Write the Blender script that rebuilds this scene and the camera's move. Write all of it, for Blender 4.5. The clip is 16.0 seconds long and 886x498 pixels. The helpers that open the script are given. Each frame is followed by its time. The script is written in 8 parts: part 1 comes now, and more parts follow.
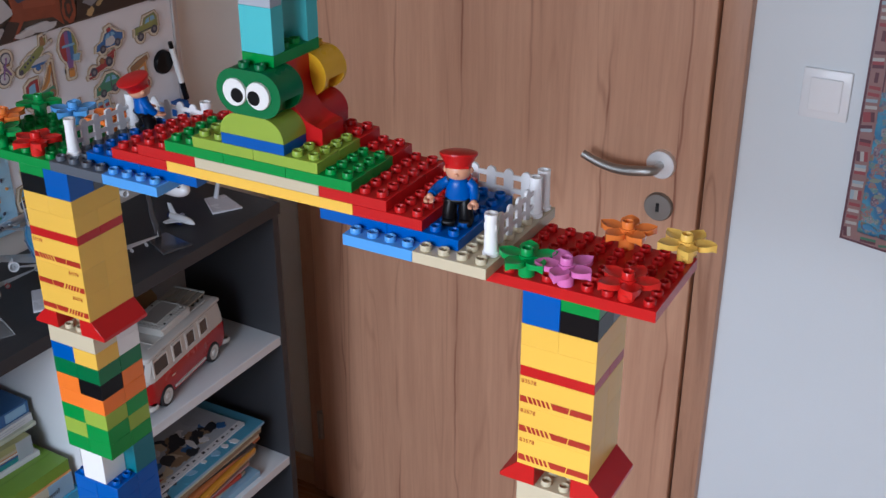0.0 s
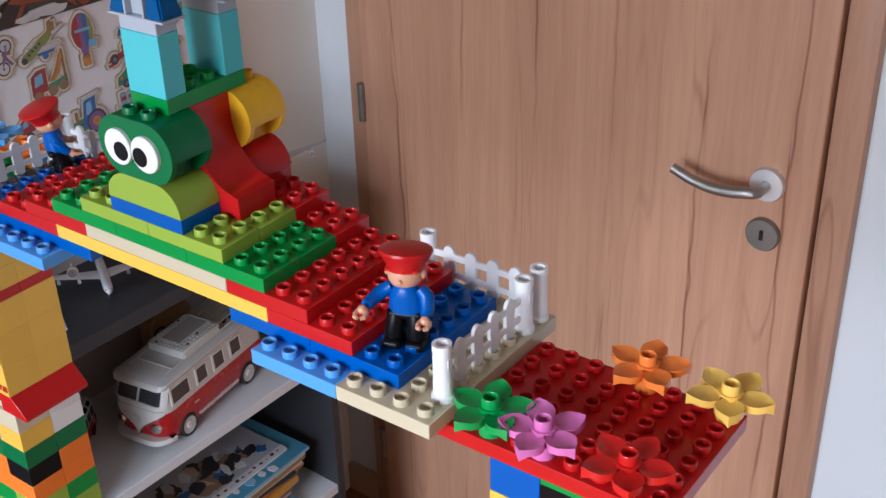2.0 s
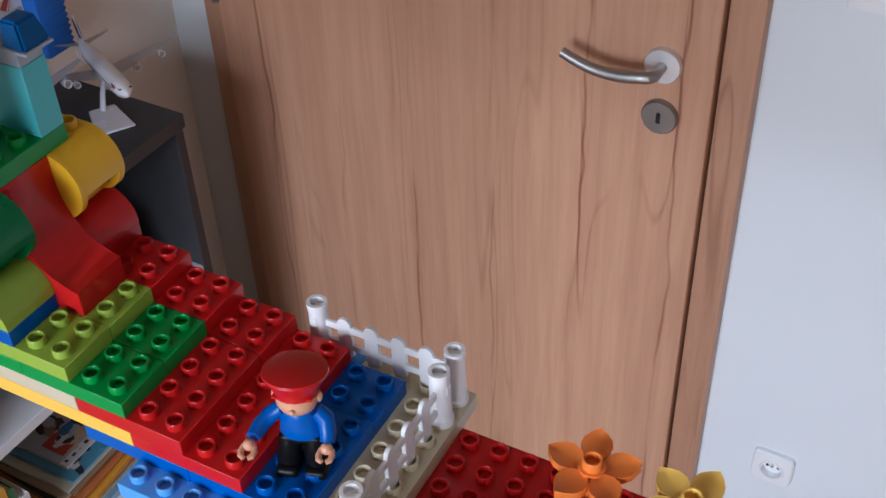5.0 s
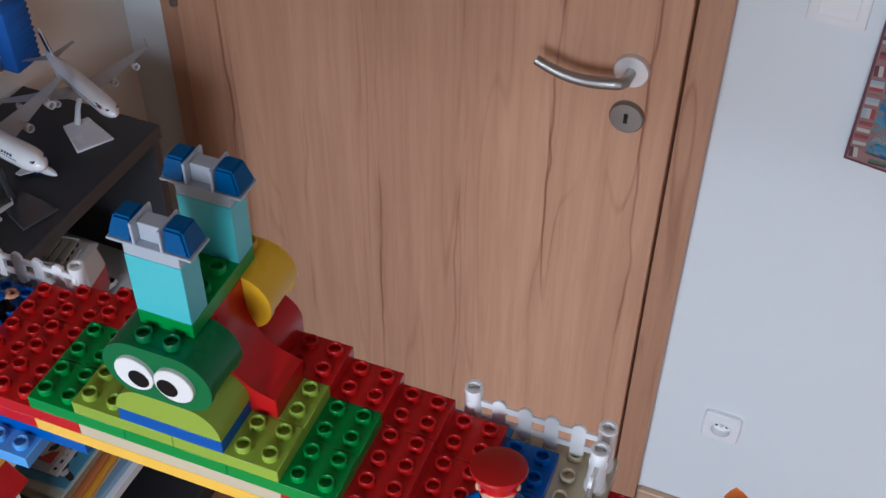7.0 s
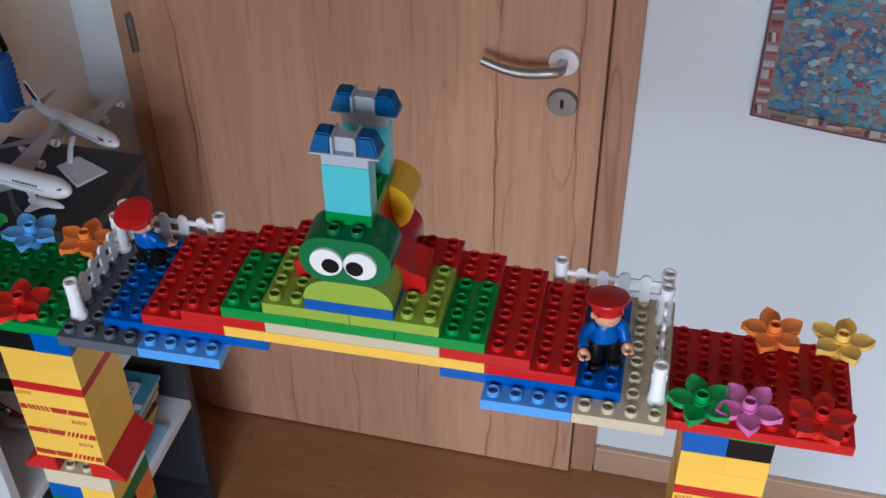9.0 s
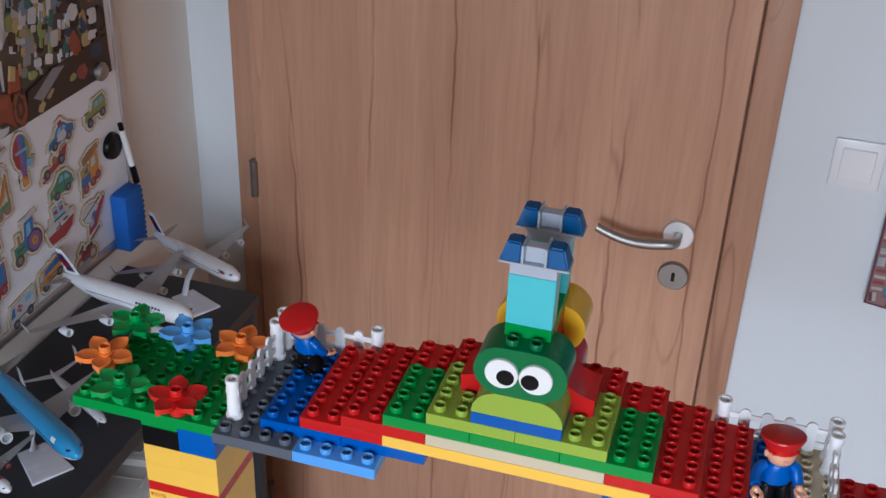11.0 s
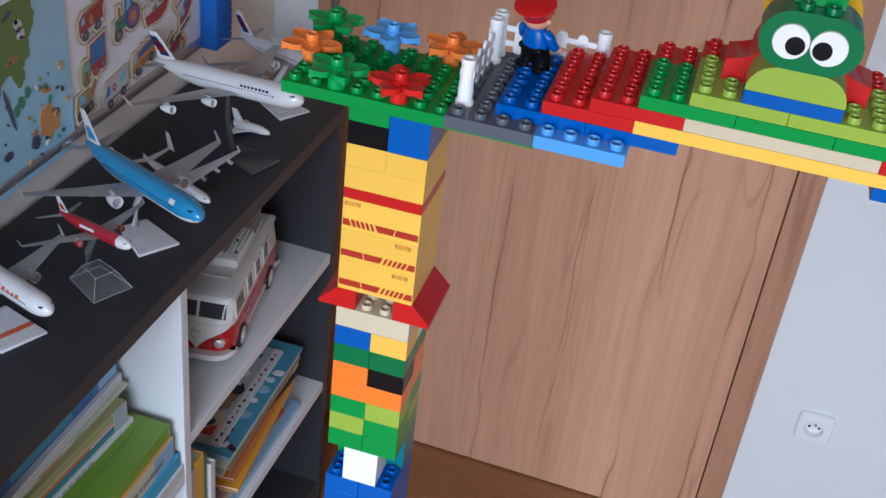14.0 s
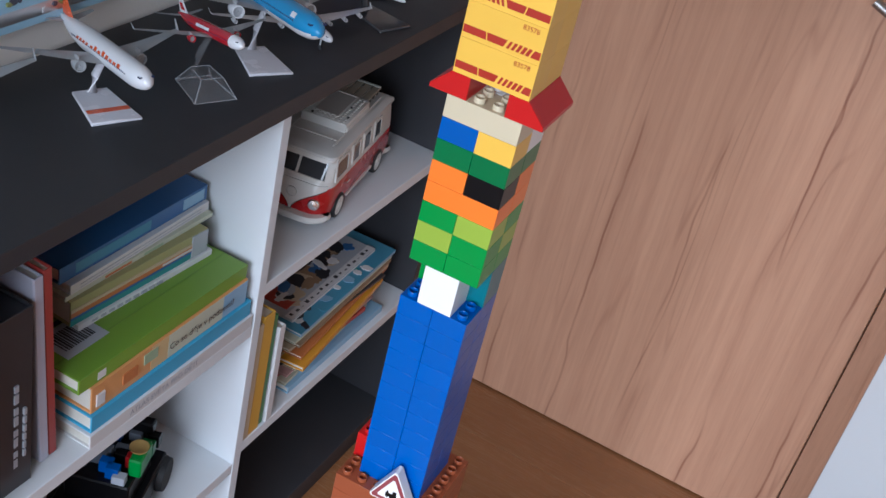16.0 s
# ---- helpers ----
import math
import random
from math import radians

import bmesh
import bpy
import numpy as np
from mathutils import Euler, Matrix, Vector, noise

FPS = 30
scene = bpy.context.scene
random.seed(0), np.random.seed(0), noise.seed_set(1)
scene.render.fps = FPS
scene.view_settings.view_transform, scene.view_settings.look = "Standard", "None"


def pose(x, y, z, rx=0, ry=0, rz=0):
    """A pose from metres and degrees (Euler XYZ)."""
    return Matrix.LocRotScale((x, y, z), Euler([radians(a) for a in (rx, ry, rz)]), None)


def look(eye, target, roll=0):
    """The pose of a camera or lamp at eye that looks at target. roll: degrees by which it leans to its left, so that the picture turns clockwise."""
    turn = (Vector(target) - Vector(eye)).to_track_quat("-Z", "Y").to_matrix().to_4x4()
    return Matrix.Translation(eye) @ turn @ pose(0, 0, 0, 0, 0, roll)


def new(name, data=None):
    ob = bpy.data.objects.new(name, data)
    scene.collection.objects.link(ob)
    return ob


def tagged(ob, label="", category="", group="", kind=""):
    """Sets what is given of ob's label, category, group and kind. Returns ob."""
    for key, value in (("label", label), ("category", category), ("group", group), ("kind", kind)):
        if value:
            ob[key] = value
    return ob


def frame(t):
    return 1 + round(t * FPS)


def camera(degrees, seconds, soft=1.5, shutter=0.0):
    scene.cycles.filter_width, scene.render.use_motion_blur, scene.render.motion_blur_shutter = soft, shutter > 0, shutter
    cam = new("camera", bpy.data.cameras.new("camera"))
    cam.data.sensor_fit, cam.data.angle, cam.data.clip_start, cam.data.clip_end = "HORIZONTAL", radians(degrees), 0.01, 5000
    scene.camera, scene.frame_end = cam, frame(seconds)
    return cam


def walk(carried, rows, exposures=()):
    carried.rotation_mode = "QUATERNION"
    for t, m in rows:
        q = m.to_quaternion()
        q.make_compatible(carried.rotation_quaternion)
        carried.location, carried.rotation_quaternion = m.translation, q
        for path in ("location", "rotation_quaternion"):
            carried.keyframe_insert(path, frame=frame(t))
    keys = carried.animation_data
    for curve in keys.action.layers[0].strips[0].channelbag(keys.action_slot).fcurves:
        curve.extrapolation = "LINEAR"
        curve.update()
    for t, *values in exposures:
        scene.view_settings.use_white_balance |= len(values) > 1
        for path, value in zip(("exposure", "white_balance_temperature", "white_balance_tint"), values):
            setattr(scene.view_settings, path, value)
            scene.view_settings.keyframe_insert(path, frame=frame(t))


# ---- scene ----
# camera: seconds, eye (m), yaw, pitch, roll (degrees)
cam = camera(42.20, 16.0)
EXPOSURES = [(0.0, -0.12, 5780, 12), (1.0, 0.07, 5850, 13), (3.0, 0.25, 5850, 13), (5.5, 0.02, 5780, 12), (8.0, -0.15, 5780, 10), (10.5, -0.23, 5780, 10), (11.0, -0.06, 5790, 11), (12.5, 0.18, 5750, 11), (13.5, 0.15, 5720, 11), (14.5, -0.06, 5720, 11), (16.0, 0.03, 5720, 11)]  # stops, kelvin, tint
PATH = [
    (0.0, 0.5839, -0.6776, 1.6264, 30.614, -26.551, 0.133),
    (0.5, 0.5574, -0.5884, 1.6237, 32.488, -26.669, -0.568),
    (1.0, 0.5487, -0.5004, 1.6157, 35.706, -26.961, 0.204),
    (1.5, 0.5445, -0.4323, 1.6041, 37.097, -27.517, 0.856),
    (2.0, 0.5287, -0.3753, 1.5970, 37.692, -28.891, 1.492),
    (2.5, 0.5081, -0.3344, 1.5996, 38.181, -30.474, 1.478),
    (3.0, 0.5051, -0.2807, 1.5973, 37.950, -32.937, 2.336),
    (3.2, 0.5068, -0.2628, 1.5965, 36.864, -33.809, 2.851),
    (5.3, 0.3997, -0.2326, 1.6766, 29.032, -40.125, 1.140),
    (5.5, 0.3879, -0.2328, 1.6900, 28.424, -40.510, 0.544),
    (6.0, 0.3593, -0.2566, 1.7200, 27.560, -40.755, -0.774),
    (6.5, 0.3244, -0.2847, 1.7476, 25.912, -41.598, -0.925),
    (7.0, 0.2831, -0.2972, 1.7732, 23.250, -42.814, -0.422),
    (7.5, 0.2601, -0.3190, 1.7848, 21.560, -43.470, -1.015),
    (8.0, 0.2352, -0.3941, 1.8010, 18.253, -42.221, 0.363),
    (8.2, 0.2280, -0.4298, 1.8070, 16.115, -41.904, 1.140),
    (10.3, 0.1528, -0.6272, 1.8373, 12.167, -34.091, -1.735),
    (10.5, 0.1415, -0.6232, 1.8206, 13.564, -32.791, -0.770),
    (11.0, 0.1305, -0.6028, 1.7833, 18.389, -30.518, -1.929),
    (11.5, 0.1199, -0.5802, 1.7497, 21.558, -30.428, -3.807),
    (12.0, 0.0823, -0.5650, 1.7110, 23.545, -29.389, -4.469),
    (12.5, 0.0583, -0.5590, 1.6786, 25.161, -30.674, -5.497),
    (13.0, 0.0260, -0.5879, 1.6626, 25.137, -31.677, -5.945),
    (13.5, -0.0096, -0.6377, 1.6280, 21.671, -32.494, -6.188),
    (14.0, -0.0364, -0.7116, 1.5901, 18.219, -33.588, -5.883),
    (14.5, -0.0346, -0.7554, 1.5575, 17.330, -33.155, -7.064),
    (15.0, -0.0279, -0.7490, 1.5033, 20.388, -33.426, -7.814),
    (15.5, -0.0126, -0.7248, 1.4577, 24.553, -33.925, -8.917),
    (16.0, 0.0010, -0.7247, 1.3954, 28.609, -33.764, -11.841),
]
walk(cam, [(t, pose(x, y, z, 90 + pitch, roll, yaw)) for t, x, y, z, yaw, pitch, roll in PATH], EXPOSURES)

# ---- world and light: one window behind the camera, soft overcast daylight ----
world = bpy.data.worlds.new("world")
scene.world = world
world.use_nodes = True
wn = world.node_tree
sky = wn.nodes.new("ShaderNodeTexSky")
sky.sky_type = "NISHITA"
sky.sun_disc = False
sky.sun_elevation, sky.sun_rotation = radians(40), radians(200)
wn.links.new(sky.outputs[0], wn.nodes["Background"].inputs[0])
wn.nodes["Background"].inputs[1].default_value = 0.12

WIN = (-0.60, 1.10, -2.6, 0.55, 2.35)  # x0, x1, wall y, z0, z1 of the window
lamp = bpy.data.lights.new("window_daylight", "AREA")
lamp.shape, lamp.size, lamp.size_y, lamp.energy, lamp.color = "RECTANGLE", WIN[1] - WIN[0], WIN[4] - WIN[3], 61, (0.895, 0.95, 1.01)
lamp.spread = radians(108)
new("window_daylight", lamp).matrix_world = look((0.25, WIN[2] - 0.02, 1.45), (0.85, 0.98, -1.65))

# ---- materials ----
def nodes_of(name):
    m = bpy.data.materials.new(name)
    m.use_nodes = True
    return m, m.node_tree.nodes, m.node_tree.links, m.node_tree.nodes["Principled BSDF"]


def plain(name, color, rough=0.5, metal=0.0, coat=0.0, vary=0.05, scale=40.0, bump=0.0, bump_scale=200.0, trans=0.0, spec=0.5):
    """Paint, plastic, metal or card: one colour, slightly uneven in tone and gloss, with fine relief."""
    m, n, l, b = nodes_of(name)
    co = n.new("ShaderNodeTexCoord")
    nz = n.new("ShaderNodeTexNoise")
    nz.inputs["Scale"].default_value, nz.inputs["Detail"].default_value = scale, 4
    l.new(co.outputs["Object"], nz.inputs["Vector"])
    info = n.new("ShaderNodeObjectInfo")
    add = n.new("ShaderNodeMath")
    add.operation = "ADD"
    l.new(nz.outputs["Fac"], add.inputs[0])
    l.new(info.outputs["Random"], add.inputs[1])
    rng = n.new("ShaderNodeMapRange")
    rng.inputs["From Min"].default_value, rng.inputs["From Max"].default_value = 0.3, 1.7
    rng.inputs["To Min"].default_value, rng.inputs["To Max"].default_value = 1 - vary, 1 + vary
    l.new(add.outputs[0], rng.inputs["Value"])
    mul = n.new("ShaderNodeMixRGB")
    mul.blend_type, mul.inputs[0].default_value, mul.inputs[1].default_value = "MULTIPLY", 1.0, (*color, 1)
    l.new(rng.outputs[0], mul.inputs[2])
    l.new(mul.outputs[0], b.inputs["Base Color"])
    rr = n.new("ShaderNodeMapRange")
    rr.inputs["To Min"].default_value, rr.inputs["To Max"].default_value = max(0.03, rough - 0.06), min(1, rough + 0.08)
    l.new(nz.outputs["Fac"], rr.inputs["Value"])
    l.new(rr.outputs[0], b.inputs["Roughness"])
    b.inputs["Metallic"].default_value = metal
    b.inputs["Coat Weight"].default_value = coat
    b.inputs["Coat Roughness"].default_value = 0.08
    b.inputs["Transmission Weight"].default_value = trans
    b.inputs["Specular IOR Level"].default_value = spec
    if bump:
        fine = n.new("ShaderNodeTexNoise")
        fine.inputs["Scale"].default_value, fine.inputs["Detail"].default_value = bump_scale, 3
        l.new(co.outputs["Object"], fine.inputs["Vector"])
        bp = n.new("ShaderNodeBump")
        bp.inputs["Strength"].default_value, bp.inputs["Distance"].default_value = bump, 0.001
        l.new(fine.outputs["Fac"], bp.inputs["Height"])
        l.new(bp.outputs[0], b.inputs["Normal"])
    return m


def wood(name, light, dark, along="Z", period=0.11, rough=0.45, streak=1.0, shift=0.0):
    """Veneer: broad tone bands, thin dark veins that wander, and fine pores, all drawn out along the grain."""
    m, n, l, b = nodes_of(name)
    geo = n.new("ShaderNodeNewGeometry")
    mp = n.new("ShaderNodeMapping")
    s = [1.0, 1.0, 1.0]
    s["XYZ".index(along)] = 0.06
    mp.inputs["Scale"].default_value = s
    mp.inputs["Location"].default_value = (shift, shift * 0.37, shift * 0.71)
    l.new(geo.outputs["Position"], mp.inputs["Vector"])

    def tex(scale, detail=3.0, rough_=0.5, distort=0.0):
        t = n.new("ShaderNodeTexNoise")
        t.inputs["Scale"].default_value, t.inputs["Detail"].default_value = scale, detail
        t.inputs["Roughness"].default_value, t.inputs["Distortion"].default_value = rough_, distort
        l.new(mp.outputs[0], t.inputs["Vector"])
        return t.outputs["Fac"]

    def rng(src, a, b_, c, d):
        r = n.new("ShaderNodeMapRange")
        for k, v in zip(("From Min", "From Max", "To Min", "To Max"), (a, b_, c, d)):
            r.inputs[k].default_value = v
        l.new(src, r.inputs["Value"])
        return r.outputs[0]

    def math_(op, a, b_):
        r = n.new("ShaderNodeMath")
        r.operation = op
        for i, v in enumerate((a, b_)):
            if isinstance(v, float):
                r.inputs[i].default_value = v
            else:
                l.new(v, r.inputs[i])
        return r.outputs[0]

    broad = rng(tex(1 / period, 2.0, 0.5, 0.3), 0.3, 0.7, 0.0, 1.0)
    band = rng(tex(3.2 / period, 3.0, 0.6, 0.6), 0.3, 0.7, 0.0, 1.0)
    # thin veins: where a slow noise crosses its middle value
    slow = tex(1.25 / period, 2.0, 0.45, 0.5)
    off = math_("ABSOLUTE", math_("SUBTRACT", slow, 0.5), 0.0)
    vein = rng(off, 0.0, 0.010, 1.0, 0.0)
    gate = rng(tex(0.9 / period, 2.0), 0.44, 0.60, 0.0, 1.0)
    vein = math_("MULTIPLY", math_("MULTIPLY", vein, gate), 0.84)
    pore = rng(tex(40 / period, 2.0, 0.7), 0.55, 0.8, 0.0, 1.0)
    streaks = rng(tex(11 / period, 3.0, 0.65, 0.4), 0.35, 0.72, 0.0, 1.0)
    # short dark flecks, drawn out less than the rest
    fleck = rng(tex(2.4 / period, 1.0, 0.5, 0.9), 0.66, 0.76, 0.0, 1.0)
    fac = math_("ADD", math_("MULTIPLY", broad, 0.16), math_("MULTIPLY", band, 0.22))
    fac = math_("ADD", fac, math_("MULTIPLY", math_("ADD", math_("MULTIPLY", streaks, 0.22), math_("MULTIPLY", fleck, 0.13)), streak))
    fac = math_("ADD", fac, math_("MULTIPLY", vein, 0.66 * streak))
    fac = math_("ADD", fac, math_("MULTIPLY", pore, 0.16))
    mix = n.new("ShaderNodeMixRGB")
    mix.inputs[1].default_value, mix.inputs[2].default_value = (*light, 1), (*dark, 1)
    l.new(fac, mix.inputs[0])
    l.new(mix.outputs[0], b.inputs["Base Color"])
    l.new(rng(pore, 0, 1, rough - 0.05, rough + 0.12), b.inputs["Roughness"])
    bp = n.new("ShaderNodeBump")
    bp.inputs["Strength"].default_value, bp.inputs["Distance"].default_value = 0.15, 0.0004
    l.new(pore, bp.inputs["Height"])
    l.new(bp.outputs[0], b.inputs["Normal"])
    return m


def veneer(name, light, dark, stave=0.1333, origin=-0.0850, rough=0.42):
    """Door veneer laid in upright staves: each with its own tone, a wandering dark seam where two meet, and loose flame veins."""
    m, n, l, b = nodes_of(name)
    geo = n.new("ShaderNodeNewGeometry")
    sep = n.new("ShaderNodeSeparateXYZ")
    l.new(geo.outputs["Position"], sep.inputs[0])

    def tex(scale, squash, detail=2.0, rough_=0.5, distort=0.0, shift=0.0):
        mp = n.new("ShaderNodeMapping")
        mp.inputs["Scale"].default_value = (1.0, 1.0, squash)
        mp.inputs["Location"].default_value = (shift, shift * 0.3, shift * 0.7)
        l.new(geo.outputs["Position"], mp.inputs["Vector"])
        t = n.new("ShaderNodeTexNoise")
        t.inputs["Scale"].default_value, t.inputs["Detail"].default_value = scale, detail
        t.inputs["Roughness"].default_value, t.inputs["Distortion"].default_value = rough_, distort
        l.new(mp.outputs[0], t.inputs["Vector"])
        return t.outputs["Fac"]

    def rng(src, a, b_, c, d):
        q = n.new("ShaderNodeMapRange")
        q.interpolation_type = "SMOOTHSTEP"
        for k, v in zip(("From Min", "From Max", "To Min", "To Max"), (a, b_, c, d)):
            q.inputs[k].default_value = v
        l.new(src, q.inputs["Value"])
        return q.outputs[0]

    def math_(op, a, b_=0.0):
        q = n.new("ShaderNodeMath")
        q.operation = op
        for i, v in enumerate((a, b_)):
            if isinstance(v, float):
                q.inputs[i].default_value = v
            else:
                l.new(v, q.inputs[i])
        return q.outputs[0]

    def total(*some):
        out = some[0]
        for q in some[1:]:
            out = math_("ADD", out, q)
        return out

    # the seams wander sideways as they climb
    bend = rng(tex(3.2, 1.0, 1.0, 0.5, 0.0, 5.0), 0.25, 0.75, -0.009, 0.009)
    jitter = rng(tex(12.0, 1.0, 1.0, 0.4, 0.0, 2.0), 0.25, 0.75, -0.0026, 0.0026)
    x = total(sep.outputs["X"], bend, jitter)
    u = math_("DIVIDE", math_("SUBTRACT", x, origin), stave)
    cell = math_("FLOOR", math_("ADD", u, 0.5))
    away = math_("MULTIPLY", math_("ABSOLUTE", math_("SUBTRACT", u, cell)), stave)
    tone = n.new("ShaderNodeTexWhiteNoise")
    tone.noise_dimensions = "1D"
    l.new(math_("FLOOR", u), tone.inputs["W"])
    near = rng(away, 0.0, 0.030, 1.0, 0.0)

    def line(src, width, gate, lo, hi):
        return math_("MULTIPLY", rng(src, 0.0, width, 1.0, 0.0), rng(gate, lo, hi, 0.0, 1.0))

    seam = line(away, 0.0034, tex(7.0, 0.45, 2.0, 0.5, 0.0, 9.0), 0.40, 0.62)
    halo = line(away, 0.0150, tex(6.0, 0.50, 2.0, 0.5, 0.0, 3.3), 0.46, 0.62)
    # flame veins: level lines of a drawn-out noise, thickest beside the seams
    field = tex(16.0, 0.065, 1.0, 0.4, 0.30, 1.3)
    flame = line(math_("ABSOLUTE", math_("SUBTRACT", field, 0.50)), 0.0170, tex(8.0, 0.22, 2.0, 0.5, 0.0, 7.0), 0.46, 0.60)
    flame2 = line(math_("ABSOLUTE", math_("SUBTRACT", field, 0.43)), 0.0140, tex(9.0, 0.25, 2.0, 0.5, 0.0, 4.1), 0.47, 0.62)
    flame = math_("MULTIPLY", math_("MAXIMUM", flame, flame2), math_("ADD", 0.38, math_("MULTIPLY", near, 0.62)))
    broad = rng(tex(9.0, 0.07, 2.0, 0.5, 0.3, 6.0), 0.3, 0.7, 0.0, 1.0)
    band = rng(tex(34.0, 0.05, 3.0, 0.6, 0.5, 8.0), 0.3, 0.7, 0.0, 1.0)
    streak = rng(tex(120.0, 0.045, 3.0, 0.65, 0.4, 2.6), 0.35, 0.72, 0.0, 1.0)
    pore = rng(tex(420.0, 0.06, 2.0, 0.7, 0.0, 1.9), 0.55, 0.8, 0.0, 1.0)
    fac = total(math_("MULTIPLY", tone.outputs["Value"], 0.13), math_("MULTIPLY", broad, 0.13), math_("MULTIPLY", band, 0.15), math_("MULTIPLY", streak, 0.14), math_("MULTIPLY", pore, 0.10),
                math_("MULTIPLY", seam, 0.56), math_("MULTIPLY", halo, 0.18), math_("MULTIPLY", flame, 0.46))
    mix = n.new("ShaderNodeMixRGB")
    mix.inputs[1].default_value, mix.inputs[2].default_value = (*light, 1), (*dark, 1)
    l.new(fac, mix.inputs[0])
    l.new(mix.outputs[0], b.inputs["Base Color"])
    l.new(rng(pore, 0, 1, rough - 0.05, rough + 0.12), b.inputs["Roughness"])
    bp = n.new("ShaderNodeBump")
    bp.inputs["Strength"].default_value, bp.inputs["Distance"].default_value = 0.15, 0.0004
    l.new(pore, bp.inputs["Height"])
    l.new(bp.outputs[0], b.inputs["Normal"])
    return m


PL = dict(
    red=(0.54, 0.010, 0.010), dark_red=(0.30, 0.008, 0.010), blue=(0.000, 0.095, 0.42), light_blue=(0.10, 0.36, 0.80),
    green=(0.006, 0.27, 0.045), deep_green=(0.003, 0.155, 0.045), lime=(0.30, 0.43, 0.050), yellow=(0.88, 0.53, 0.075),
    tan=(0.62, 0.54, 0.37), grey=(0.10, 0.115, 0.14), black=(0.006, 0.006, 0.007), brown=(0.30, 0.075, 0.030), orange=(0.88, 0.20, 0.022),
    white=(0.82, 0.82, 0.80), turquoise=(0.10, 0.56, 0.60), teal=(0.01, 0.16, 0.20), pink=(0.66, 0.16, 0.44),
    ash=(0.42, 0.46, 0.52), gold=(0.86, 0.48, 0.02),
)
M = {k: plain("plastic_" + k, c, rough=0.29, coat=0.03, vary=0.05, scale=25, bump=0.03, bump_scale=90, spec=0.32) for k, c in PL.items()}
M["black"] = plain("plastic_black_gloss", (0.005, 0.005, 0.006), rough=0.3, vary=0.05, spec=0.18)
for nm, c in (("flower_green", (0.012, 0.35, 0.075)), ("flower_red", (0.66, 0.016, 0.012)), ("flower_orange", (0.95, 0.25, 0.045)), ("flower_gold", (0.95, 0.60, 0.12)), ("flower_blue", (0.13, 0.42, 0.86)), ("flower_pink", (0.72, 0.19, 0.48))):
    M[nm] = plain(nm, c, rough=0.24, coat=0.1, vary=0.04, scale=25, spec=0.38)
M["lamp_blue"] = plain("clear_blue_plastic", (0.001, 0.085, 0.26), rough=0.30, spec=0.20)
M["pupil"] = plain("printed_pupil", (0.035, 0.035, 0.038), rough=0.4)
M["skin"] = plain("plastic_flesh", (0.72, 0.36, 0.22), rough=0.3, coat=0.2)
M["door"] = veneer("beech_veneer", (0.610, 0.345, 0.216), (0.260, 0.104, 0.058))
M["frame"] = wood("beech_frame", (0.52, 0.290, 0.182), (0.23, 0.105, 0.062), "Z", 0.07, 0.42, 0.7, 3.1)
M["laminate"] = wood("floor_laminate", (0.33, 0.150, 0.062), (0.18, 0.070, 0.026), "X", 0.10, 0.32, 0.5, 7.7)
M["skirting"] = wood("skirting_beech", (0.52, 0.34, 0.22), (0.33, 0.19, 0.11), "X", 0.09, 0.4, 0.5, 1.7)
M["wall"] = plain("wall_paint", (0.69, 0.73, 0.75), rough=0.85, vary=0.03, scale=6, bump=0.25, bump_scale=260)
M["wall_warm"] = plain("sand_wall_paint", (0.52, 0.44, 0.36), rough=0.85, vary=0.02, scale=6, bump=0.25, bump_scale=260)
M["wall_cream"] = plain("cream_wall_paint", (0.80, 0.76, 0.70), rough=0.85, vary=0.03, scale=6, bump=0.25, bump_scale=260)
M["ceiling"] = plain("ceiling_paint", (0.80, 0.80, 0.80), rough=0.9, vary=0.02, scale=5)
M["shelf_dark"] = plain("graphite_laminate", (0.028, 0.029, 0.033), rough=0.5, vary=0.16, scale=30, bump=0.12, bump_scale=500)
M["shelf_back"] = plain("grey_back_panel", (0.40, 0.36, 0.335), rough=0.6, vary=0.08, scale=20)
M["shelf_white"] = plain("white_laminate", (0.66, 0.69, 0.71), rough=0.45, vary=0.04, scale=20, bump=0.05)
M["rose_steel"] = plain("satin_bright_steel", (0.78, 0.78, 0.78), rough=0.45, metal=0.85)
M["hinge_steel"] = plain("grey_hinge_steel", (0.30, 0.29, 0.28), rough=0.4, metal=0.9)
M["steel"] = plain("brushed_steel", (0.38, 0.37, 0.355), rough=0.44, metal=1.0, vary=0.05, scale=120)
M["key_steel"] = plain("satin_dark_steel", (0.30, 0.29, 0.27), rough=0.42, metal=1.0)
M["chrome"] = plain("bright_steel", (0.72, 0.72, 0.72), rough=0.18, metal=1.0)
M["hole"] = plain("dark_hole", (0.015, 0.014, 0.013), rough=0.8)
M["switch"] = plain("white_switch_plastic", (0.78, 0.79, 0.80), rough=0.3, coat=0.2, vary=0.02)

# ---- mesh helpers ----
S, P = 0.016, 0.0096  # stud pitch and plate height of the building blocks
BED = pose(0, 0, 1.259, 0, 0, 1.77)  # the bridge's own frame: u = 6, v = 0, level 0


def mesh(bm, name, *mats):
    me = bpy.data.meshes.new(name)
    bm.normal_update()
    bm.to_mesh(me)
    bm.free()
    for m in mats:
        me.materials.append(m)
    return me


def smooth(me, degrees=35):
    for p in me.polygons:
        p.use_smooth = True
    me.set_sharp_from_angle(angle=radians(degrees))
    return me


def thing(name, m, label, category, group="", kind=""):
    ob = new(name)
    ob.matrix_world = m
    ob.empty_display_size = 0.02
    return tagged(ob, label, category, group, kind)


